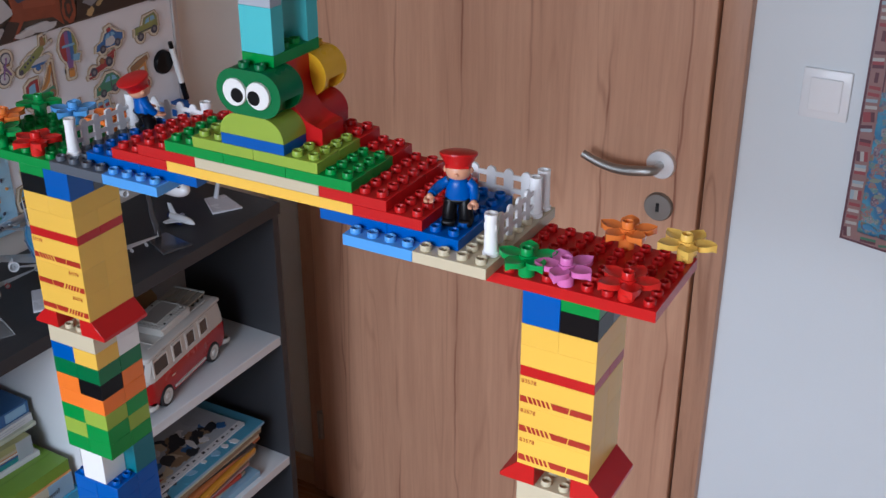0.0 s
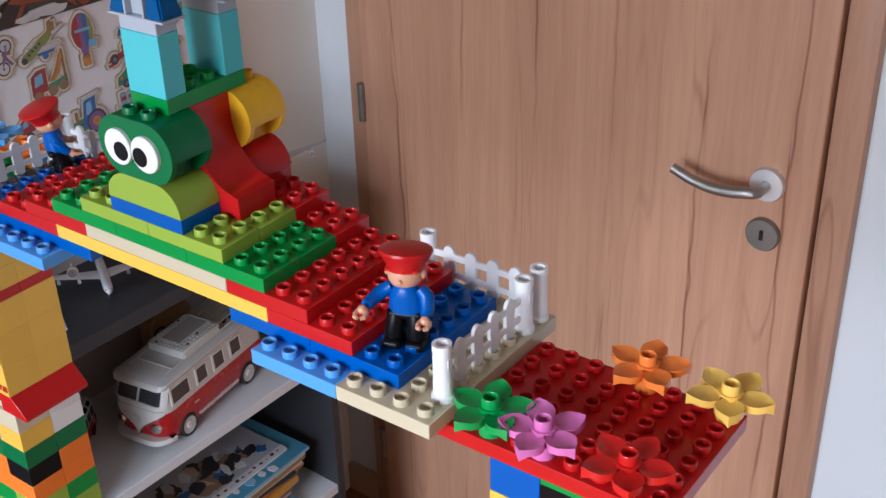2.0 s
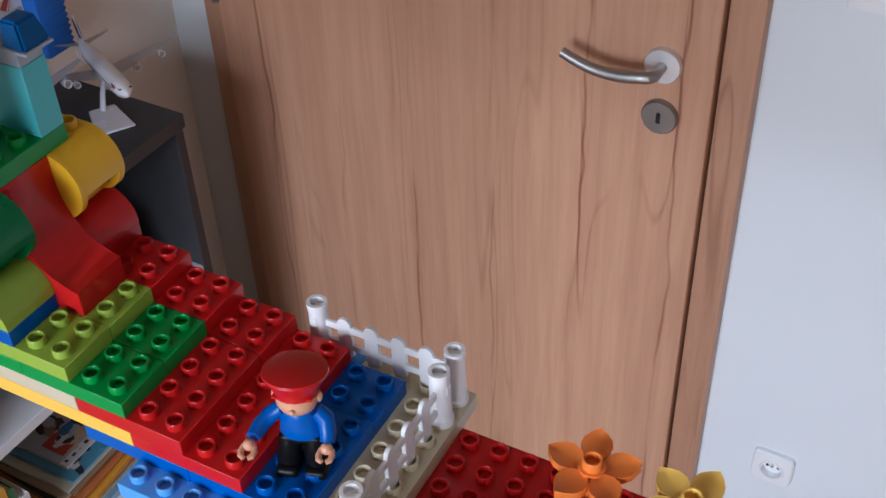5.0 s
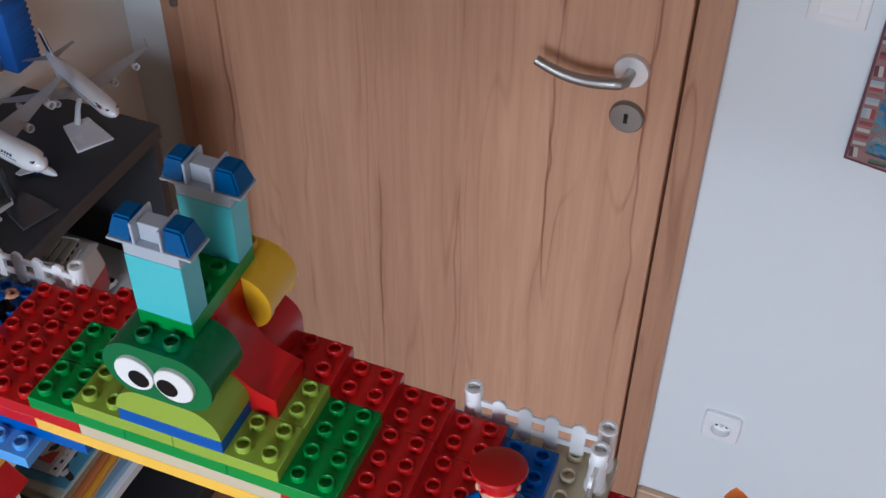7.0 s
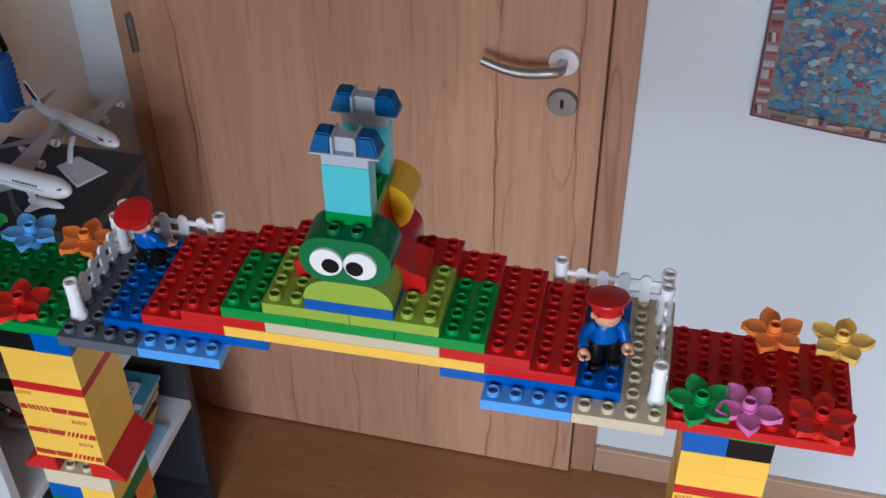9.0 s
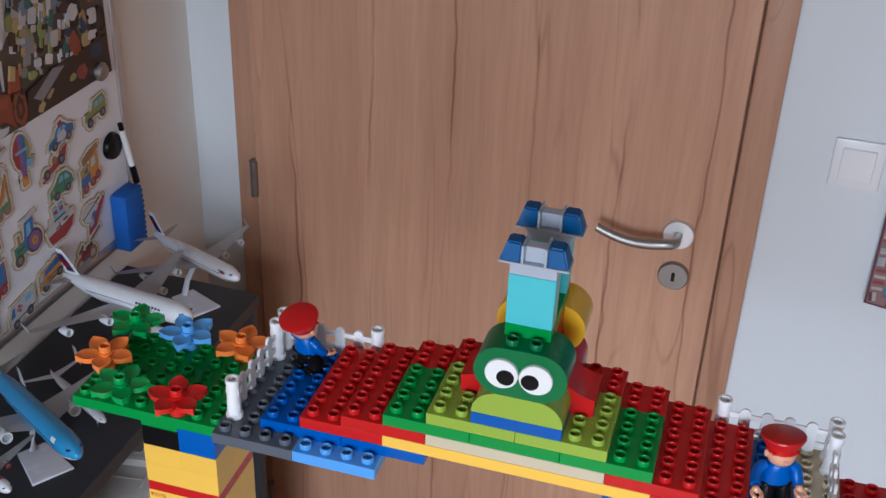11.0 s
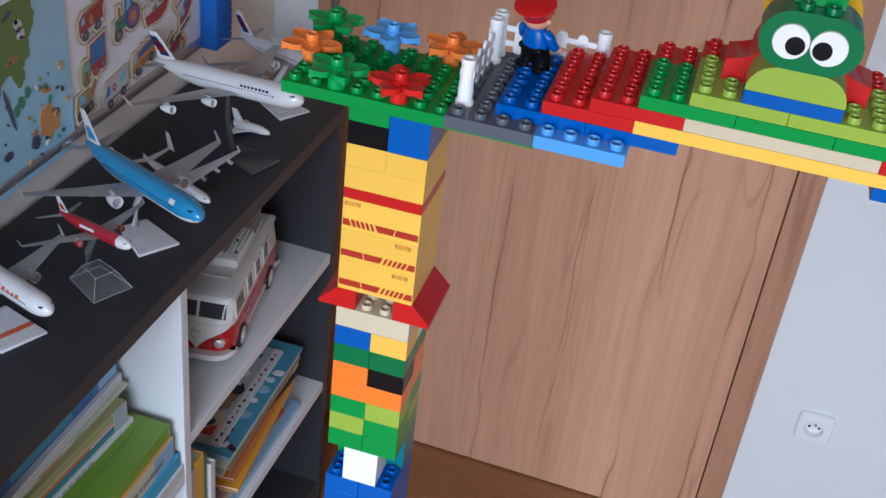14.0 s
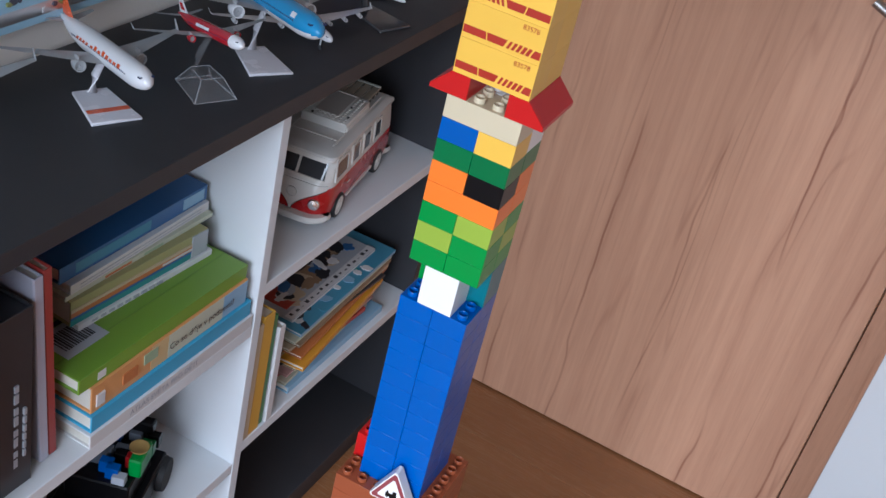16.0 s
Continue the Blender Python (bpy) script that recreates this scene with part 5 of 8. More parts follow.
    for a, z, p, q, c in ((0.348, 1.091, 8, 6, "p"), (0.279, 1.056, 7, 6, "w"), (0.283, 1.044, 7, 6, "w"), (0.280, 1.050, 5, 3, "k"), (0.276, 1.060, 3, 3, "k"), (0.283, 1.040, 4, 2, "k"), (0.267, 1.020, 10, 5, "n"), (0.256, 1.018, 5, 3, "n"), (0.262, 1.072, 8, 4, "k"), (0.322, 1.100, 4, 8, "k"), (0.322, 1.092, 5, 5, "k"), (0.250, 0.965, 2.4, 28, "k"), (0.272, 0.965, 6, 8, "g"), (0.262, 0.958, 5, 7, "g"), (0.284, 0.972, 5, 7, "g"), (0.305, 0.968, 4, 3, "g"), (0.318, 0.962, 9, 5, "o"), (0.316, 0.967, 4, 3, "g"), (0.29, 0.905, 8, 9, "k"), (0.20, 0.90, 6, 12, "k"), (0.10, 0.93, 9, 7, "w"), (0.06, 0.90, 7, 9, "k"), (0.24, 0.91, 7, 5, "k"), (0.13, 0.885, 6, 8, "k"), (0.145, 0.885, 6, 8, "k"), (0.02, 0.96, 12, 9, "g"), (-0.05, 0.92, 9, 9, "n"), (0.20, 1.03, 8, 5, "o"), (0.17, 1.05, 6, 6, "n"), (0.19, 1.06, 5, 5, "k")):
        bm = bmesh.new()
        shape(bm, "b", a, z, p / 1000, q / 1000, -0.0014, 0, 0, rng.uniform(-30, 30))
        printed(bm, STK[c])

    # many little animals and trees printed on the map
    for k in range(110):
        a, z = rng.uniform(-0.12, 0.36), rng.uniform(0.872, 0.985)
        bm = bmesh.new()
        shape(bm, "b", a, z, rng.uniform(0.001, 0.004), rng.uniform(0.001, 0.004), -0.0015 - 0.00001 * k, 0, 0, rng.uniform(-60, 60))
        put("printed_shape", mesh(bm, "printed_shape", M[STK[rng.choice("kkgnowklgk")]]), amap, Matrix.Translation((0.0006, 0, 0)) @ pose(0, 0, 0, 0, 0, 90))

    def w2(x, y, r_=6.5, c="k"):
        return [("c", x, y, r_, 0, c), ("c", x, y, r_ * 0.5, 0, "a")]

    sticker("bicycle", 0.392, 1.112, [("c", -4, -15, 9, 0, "k"), ("c", 4, 14, 9, 0, "k"), ("c", -4, -15, 7.6, 0, "w"), ("c", 4, 14, 7.6, 0, "w"), ("c", -4, -15, 2, 0, "p"), ("c", 4, 14, 2, 0, "p"), ("r", 0, 0, 1.2, 13, "p", -20), ("r", 4, -4, 1.1, 10, "p", 35), ("r", 6, 4, 3.5, 1.5, "n", 0)], "plywood bicycle magnet with pale wheels")
    sticker("plane", 0.446, 1.112, [("p", 0, 0, [(-20, 2), (-8, 12), (-2, 8), (-14, -2)], 0, "w"), ("p", 0, 0, [(-31, -24), (-29, -12), (-4, 10), (14, 26), (22, 40), (27, 42), (26, 24), (12, 4), (-12, -20), (-24, -27)], 0, "l"), ("p", 0, 0, [(15, 24), (17, 44), (22, 46), (26, 26)], 0, "n"), ("p", 0, 0, [(20, 22), (36, 30), (36, 25), (22, 15)], 0, "w"), ("p", 0, 0, [(-8, -14), (4, -2), (26, 2), (32, -5), (24, -12)], 0, "w"), ("p", 0, 0, [(-8, -14), (24, -12), (18, -18), (-4, -20)], 0, "b"), ("c", -27, -21, 4, 0, "k"), ("c", -19, -11, 2, 0, "k"), ("c", -13, -5, 2, 0, "k"), ("c", -7, 0, 2, 0, "k"), ("c", -1, 5, 2, 0, "k"), ("c", 6, -23, 4, 0, "b")], "plywood aeroplane magnet in olive and blue", 0.66)
    sticker("balloon", 0.514, 1.102, [("p", 0, 0, oval(17, 25, 0.0, 0.34, 0, 12), 0, "r"), ("p", 0, 0, oval(17, 25, 0.34, 0.56, 0, 12), 0, "p"), ("p", 0, 0, oval(17, 25, 0.56, 0.78, 0, 12), 0, "b"), ("p", 0, 0, oval(17, 25, 0.78, 1.0, 0, 12), 0, "l"), ("r", 0, 14, 13, 2, "s"), ("p", 0, 0, [(-7, -10), (7, -10), (4, -22), (-4, -22)], 0, "p"), ("p", 0, 0, [(8, -2), (22, -4), (18, -14), (6, -12)], 0, "s"), ("r", 0, -30, 5.5, 7, "o"), ("r", 0, -25, 5.5, 1.2, "n")], "plywood hot-air balloon magnet in rainbow stripes")
    sticker("police", 0.599, 1.103, [("p", 0, 0, [(-30, -16), (-27, -4), (-14, 2), (-8, 14), (8, 20), (17, 12), (30, 8), (29, -4), (16, -12)], 0, "b"), ("p", 0, 0, [(-10, -9), (-8, 3), (8, 9), (14, -6), (2, -12)], 0, "w"), ("p", 0, 0, [(-10, 3), (-5, 13), (2, 15), (1, 6)], 0, "s"), ("p", 0, 0, [(4, 7), (5, 16), (11, 14), (14, 9)], 0, "s"), ("r", 1, 21, 4, 3, "r", 15)] + w2(-16, -14) + w2(17, -9), "plywood police car magnet in blue and white", 0.80)
    sticker("jeep", 0.683, 1.103, [("p", 0, 0, [(-27, -8), (-25, 4), (-8, 6), (-3, 17), (20, 22), (26, 14), (27, -2)], 0, "l"), ("p", 0, 0, [(-3, 7), (1, 15), (8, 16), (8, 9)], 0, "s"), ("p", 0, 0, [(11, 9), (11, 17), (19, 18), (22, 11)], 0, "s"), ("r", 0, -3, 22, 1, "k", 5)] + w2(-15, -12, 7) + w2(18, -6, 7), "plywood jeep magnet in olive green")
    sticker("race", 0.578, 1.068, [("p", 0, 0, [(-32, -14), (-24, -4), (-6, 0), (2, 8), (14, 10), (28, 18), (26, 6), (10, -6), (-14, -14)], 0, "r"), ("p", 0, 0, [(12, 16), (30, 24), (31, 19), (14, 12)], 0, "r"), ("p", 0, 0, [(-32, -18), (-16, -16), (-18, -20), (-30, -22)], 0, "r"), ("c", 0, 7, 5, 0, "n")] + w2(-20, -10, 7) + w2(15, 2, 8), "plywood racing car magnet in red", 0.80)
    sticker("train", 0.652, 1.022, [("p", 0, 0, [(-24, -20), (-22, -4), (0, 0), (0, -16)], 0, "b"), ("p", 0, 0, [(-22, -4), (-22, 10), (-14, 14), (-12, 2), (-4, 4), (-3, 14), (2, 14), (2, 0)], 0, "y"), ("p", 0, 0, [(0, -18), (1, 22), (20, 30), (22, -10)], 0, "o"), ("p", 0, 0, [(4, 6), (5, 20), (15, 23), (16, 9)], 0, "w"), ("p", 0, 0, [(-14, 16), (-16, 28), (4, 36), (24, 42), (26, 34), (8, 24)], 0, "n"), ("p", 0, 0, [(-27, -36), (-24, -22), (-16, -26)], 0, "n")] + w2(-14, -25, 7, "r") + w2(5, -20, 7, "r") + w2(18, -13, 7, "r"), "plywood steam train magnet in orange and blue", 0.90)
    sticker("crane", 0.448, 1.062, [("p", 0, 0, [(-27, -18), (-25, 14), (-16, 22), (-2, 24), (-2, -14)], 0, "r"), ("p", 0, 0, [(-22, -4), (-20, 14), (-8, 18), (-8, 0)], 0, "s"), ("p", 0, 0, [(0, -16), (0, -6), (30, 2), (30, -10)], 0, "g"), ("p", 0, 0, [(2, -2), (10, 10), (24, 42), (30, 42), (20, 10), (12, 0)], 0, "o"), ("p", 0, 0, [(8, 2), (18, 16), (24, 38), (21, 38), (14, 16), (5, 4)], 0, "n"), ("r", 28, 22, 1.0, 20, "n")] + w2(-18, -21, 7, "n") + w2(6, -17, 7, "n") + w2(23, -13, 7, "n"), "plywood crane truck magnet in red and orange", 0.82)
    sticker("car", 0.585, 1.030, [("p", 0, 0, [(-28, -10), (-26, 2), (-12, 10), (-2, 20), (12, 20), (24, 10), (28, -2), (16, -8)], 0, "g"), ("p", 0, 0, [(-8, 8), (-1, 16), (5, 17), (4, 8)], 0, "s"), ("p", 0, 0, [(8, 8), (9, 17), (15, 15), (20, 8)], 0, "s"), ("r", -21, 0, 2.5, 3, "y", 20), ("r", 6, -1, 0.8, 8, "k", 0)] + w2(-13, -9, 6.5) + w2(14, -6, 6.5), "plywood green car magnet with round roof")
    sticker("fire", 0.419, 1.012, [("p", 0, 0, [(-26, -18), (-26, 6), (-16, 14), (24, 20), (26, -6)], 0, "r"), ("p", 0, 0, [(-23, -2), (-22, 6), (-16, 11), (-14, 0)], 0, "s"), ("p", 0, 0, [(-14, 16), (22, 24), (22, 20), (-12, 12)], 0, "n"), ("p", 0, 0, [(20, 16), (28, 34), (32, 34), (26, 12)], 0, "r"), ("c", 18, 10, 6, 0, "r"), ("p", 0, 0, [(-4, -6), (-5, 2), (0, 9), (4, 2), (3, -6)], 0, "y"), ("r", 0, -11, 24, 1.5, "w", 8)] + w2(-15, -18, 7) + w2(13, -12, 7), "plywood fire engine magnet with a ladder", 0.88)
    sticker("tractor", 0.495, 0.988, [("p", 0, 0, [(-26, -14), (-26, 2), (-2, 6), (2, -12)], 0, "g"), ("p", 0, 0, [(-6, -10), (0, 28), (4, 32), (20, 34), (18, 8), (20, -6)], 0, "b"), ("p", 0, 0, [(1, 8), (4, 26), (12, 28), (12, 10)], 0, "s"), ("p", 0, 0, [(-4, 30), (-2, 36), (24, 40), (24, 35)], 0, "w"), ("c", 17, -4, 17, 0, "k"), ("c", 17, -4, 14, 0, "p"), ("c", 17, -4, 7, 0, "o"), ("c", 17, -4, 3, 0, "n"), ("c", -19, -18, 9, 0, "k"), ("c", -19, -18, 5, 0, "n"), ("r", -15, 9, 1.6, 8, "n"), ("r", -14, -3, 9, 1, "k", 8)], "plywood tractor magnet in green and blue")
    sticker("ship", 0.570, 0.974, [("p", 0, 0, [(-30, -4), (-24, -20), (8, -20), (26, -10), (32, 6), (10, 2)], 0, "r"), ("p", 0, 0, [(-32, 8), (-29, -4), (10, 2), (32, 8), (30, 18), (0, 12)], 0, "w"), ("p", 0, 0, [(-20, 10), (-18, 22), (18, 26), (20, 14)], 0, "w"), ("r", -8, 28, 4.5, 10, "s", 4), ("r", 6, 29, 4.5, 10, "s", 4), ("r", -8, 30, 4.5, 3, "r", 4), ("r", 6, 31, 4.5, 3, "r", 4), ("r", -2, 4, 1, 5, "k", 10), ("r", -8, 3, 4, 1, "k", 10), ("r", 12, 9, 6, 1.6, "k", 8), ("r", 0, 18, 14, 1.2, "k", 5)], "plywood steam ship magnet in white and red", 0.90)
    sticker("heli", 0.647, 0.948, [("p", 0, 0, oval(22, 15, 0, 1, -6, 12), 0, "w"), ("p", 0, 0, [(-16, -22), (-14, -6), (2, 4), (12, 14), (28, 26), (30, 22), (16, 2), (4, -14)], 0, "r"), ("p", 0, 0, [(-8, 0), (-4, 10), (4, 12), (8, 6)], 0, "b"), ("p", 0, 0, [(-13, -12), (-11, -4), (-2, 1), (-2, -8)], 0, "s"), ("r", -4, 18, 24, 1.0, "k", 22), ("r", -2, -24, 14, 1.2, "k", 26)], "plywood helicopter magnet in red")
    sticker("truck", 0.420, 0.958, [("p", 0, 0, [(-10, -14), (-8, 26), (26, 34), (26, -6)], 0, "r"), ("p", 0, 0, [(-8, -6), (-6, 25), (24, 32), (24, 0)], 0, "b"), ("p", 0, 0, [(-30, -26), (-29, -8), (-22, 4), (-10, 6), (-9, -20)], 0, "l"), ("p", 0, 0, [(-25, -8), (-20, 2), (-13, 3), (-13, -8)], 0, "s"), ("r", -20, -14, 1.5, 3, "k")] + w2(-20, -25, 7, "n") + w2(2, -17, 7, "r") + w2(17, -12, 7, "r"), "plywood lorry magnet with a blue box", 0.86)
    sticker("bus", 0.535, 0.918, [("p", 0, 0, [(-30, -16), (-28, 6), (-22, 12), (26, 22), (29, 4), (28, -4)], 0, "o"), ("p", 0, 0, [(-16, 2), (-15, 11), (24, 19), (25, 9)], 0, "b"), ("p", 0, 0, [(-27, -2), (-26, 6), (-20, 9), (-20, 0)], 0, "s"), ("r", -2, 10, 0.8, 5, "k"), ("r", 11, 13, 0.8, 5, "k"), ("r", 0, -3, 12, 2.2, "n", 10), ("r", 0, -9, 26, 1, "k", 10)] + w2(-16, -15, 7) + w2(18, -6, 7), "plywood bus magnet in orange")
    sticker("moto", 0.617, 0.900, [("c", -15, -8, 11, 0, "n"), ("c", 16, -2, 11, 0, "n"), ("c", -15, -8, 6, 0, "w"), ("c", 16, -2, 6, 0, "w"), ("p", 0, 0, [(-14, 0), (-8, 12), (4, 8), (14, 12), (10, -2), (-4, -8)], 0, "r"), ("p", 0, 0, [(-8, -8), (-4, 2), (6, 2), (6, -8)], 0, "p"), ("r", -10, 15, 7, 1.4, "k", 40), ("r", 10, 12, 8, 2.5, "k", 10)], "plywood motorbike magnet in red")
    sticker("ambulance", 0.464, 0.902, [("p", 0, 0, [(-29, -20), (-28, -2), (-20, 12), (26, 20), (28, -8)], 0, "w"), ("p", 0, 0, [(-27, -6), (-20, 9), (-15, 10), (-16, -4)], 0, "b"), ("p", 0, 0, [(8, 4), (9, 14), (23, 17), (23, 7)], 0, "s"), ("r", -5, 3, 6, 2.2, "r", 8), ("r", -5, 3, 2.2, 6, "r", 8), ("r", -5, 3, 4.6, 1.0, "w", 8), ("r", 2, -10, 26, 0.9, "k", 8)] + w2(-16, -17, 7) + w2(16, -11, 7), "plywood ambulance magnet in white")
    sticker("digger", 0.394, 0.910, [("p", 0, 0, [(-20, -6), (-14, 14), (12, 18), (18, 0)], 0, "y"), ("p", 0, 0, [(-14, 0), (-10, 12), (2, 14), (2, 1)], 0, "s"), ("p", 0, 0, [(12, 12), (24, 24), (28, 20), (18, 4)], 0, "n"), ("r", 0, -11, 18, 6, "k", 10)] + w2(-11, -13, 4, "n") + w2(11, -9, 4, "n"), "plywood digger magnet in yellow")
    # marker pen with its black holder, sponge, round magnets
    pen = thing("marker_pen", Matrix(), "white marker pen with black ends on the board", "pen")
    p0, p1 = Vector((BX + 0.014, 0.722, 1.070)), Vector((BX + 0.014, 0.748, 0.962))
    for nm, s, e, r, mt in (("cap", 0.0, 0.10, 0.0040, "black"), ("barrel", 0.10, 0.70, 0.0048, "white"), ("tip_cap", 0.70, 1.0, 0.0052, "black")):
        bm = bmesh.new()
        add_tube(bm, [p0.lerp(p1, s), p0.lerp(p1, e)], r, 12)
        part(nm, bm, M[mt], pen)
    bm = bmesh.new()
    add_lathe(bm, [(0.0, 0.009), (0.019, 0.0075), (0.021, 0.003), (0.021, 0.0)], 24, pose(BX, 0.713, 1.036, 0, 90), cap=False)
    tagged(put("pen_magnet", smooth(mesh(bm, "pen_magnet", M["black"]))), "round black magnet holding the marker pen", "magnet")
    bm = bmesh.new()
    add_box(bm, BX, 0.692, 0.868, BX + 0.028, 0.742, 0.963, 0.004, segs=2)
    bmesh.ops.subdivide_edges(bm, edges=[e for e in bm.edges if abs(e.verts[0].co.z - e.verts[1].co.z) > 0.05], cuts=44, use_grid_fill=True)
    for v in bm.verts:
        if v.co.x > BX + 0.003:
            v.co += Vector((0, 0.0022 if v.co.y > 0.717 else 0.0, 0.0)) * math.sin(v.co.z * 680) + Vector((0.001, 0, 0)) * noise.noise(v.co * 90)
    tagged(put("board_sponge", smooth(mesh(bm, "board_sponge", M["foam"]))), "blue foam board wiper with ribbed sides", "wiper")
    for a, z, mt, lab in ((0.330, 1.142, "gold", "orange oval magnet on the map"), (0.702, 1.158, "steel", "round steel magnet on the poster"), (0.45, 1.27, "steel", "round steel magnet on the poster")):
        bm = bmesh.new()
        k = 1.25 if mt == "gold" else 1.0
        add_lathe(bm, [(0.0, 0.013), (0.010, 0.0115), (0.0138, 0.007), (0.0140, 0.0)], 20, pose(BX + 0.002, a, z, 0, 90) @ Matrix.Diagonal((k, 1, 1, 1)), cap=False)
        tagged(put("round_magnet", smooth(mesh(bm, "round_magnet", M[mt]))), lab, "magnet", "round magnets on the board")


# ---- model aeroplanes on the shelf ----
M["air_white"] = plain("model_white_paint", (0.74, 0.75, 0.77), rough=0.22, coat=0.4, vary=0.03)
M["air_grey"] = plain("model_grey_paint", (0.36, 0.37, 0.38), rough=0.3, coat=0.2)
M["air_blue"] = plain("model_blue_paint", (0.03, 0.28, 0.56), rough=0.2, coat=0.4)
M["air_red"] = plain("model_red_paint", (0.45, 0.015, 0.025), rough=0.2, coat=0.4)
M["air_orange"] = plain("model_orange_paint", (0.62, 0.10, 0.03), rough=0.25, coat=0.3)
M["air_navy"] = plain("model_navy_paint", (0.02, 0.03, 0.10), rough=0.25, coat=0.3)
M["tyre_black"] = plain("model_tyre", (0.02, 0.02, 0.021), rough=0.7)
M["stand_white"] = plain("stand_white", (0.66, 0.66, 0.70), rough=0.25, coat=0.3)
M["stand_dark"] = plain("stand_smoke", (0.05, 0.052, 0.058), rough=0.12, coat=0.5)
M["acrylic"] = plain("clear_acrylic", (0.95, 0.96, 0.97), rough=0.08, vary=0.0)
M["acrylic"].node_tree.nodes["Principled BSDF"].inputs["Alpha"].default_value = 0.05
M["acrylic_edge"] = plain("clear_acrylic_edge", (0.80, 0.82, 0.85), rough=0.12, vary=0.0)
M["acrylic_edge"].node_tree.nodes["Principled BSDF"].inputs["Alpha"].default_value = 0.22


def wing(bm, root, tip, chord0, chord1, thick, mat=0):
    """A swept blade from root to tip (leading-edge places); chords run backwards along -x."""
    r, t = Vector(root), Vector(tip)
    side = Vector((0, 0, 1)) if abs(t.z - r.z) > abs(t.y - r.y) else None
    out = Vector((0, 1, 0)) if side else Vector((0, 0, 1))
    rows = []
    for p, c in ((r, chord0), (r.lerp(t, 0.5), (chord0 * 0.45 + chord1 * 0.55)), (t, chord1)):
        w = thick * c / chord0
        rows.append([bm.verts.new(p + Vector((-c * a, 0, 0)) + out * w * b) for a, b in ((0, 0), (0.25, 0.5), (0.7, 0.35), (1, 0), (0.7, -0.3), (0.25, -0.45))])
    fs = []
    for a, b in zip(rows, rows[1:]):
        for i in range(6):
            j = (i + 1) % 6
            fs.append(bm.faces.new((a[i], a[j], b[j], b[i])))
    fs += [bm.faces.new(rows[0][::-1]), bm.faces.new(rows[-1])]
    for f in fs:
        f.material_index = mat
    bmesh.ops.recalc_face_normals(bm, faces=fs)


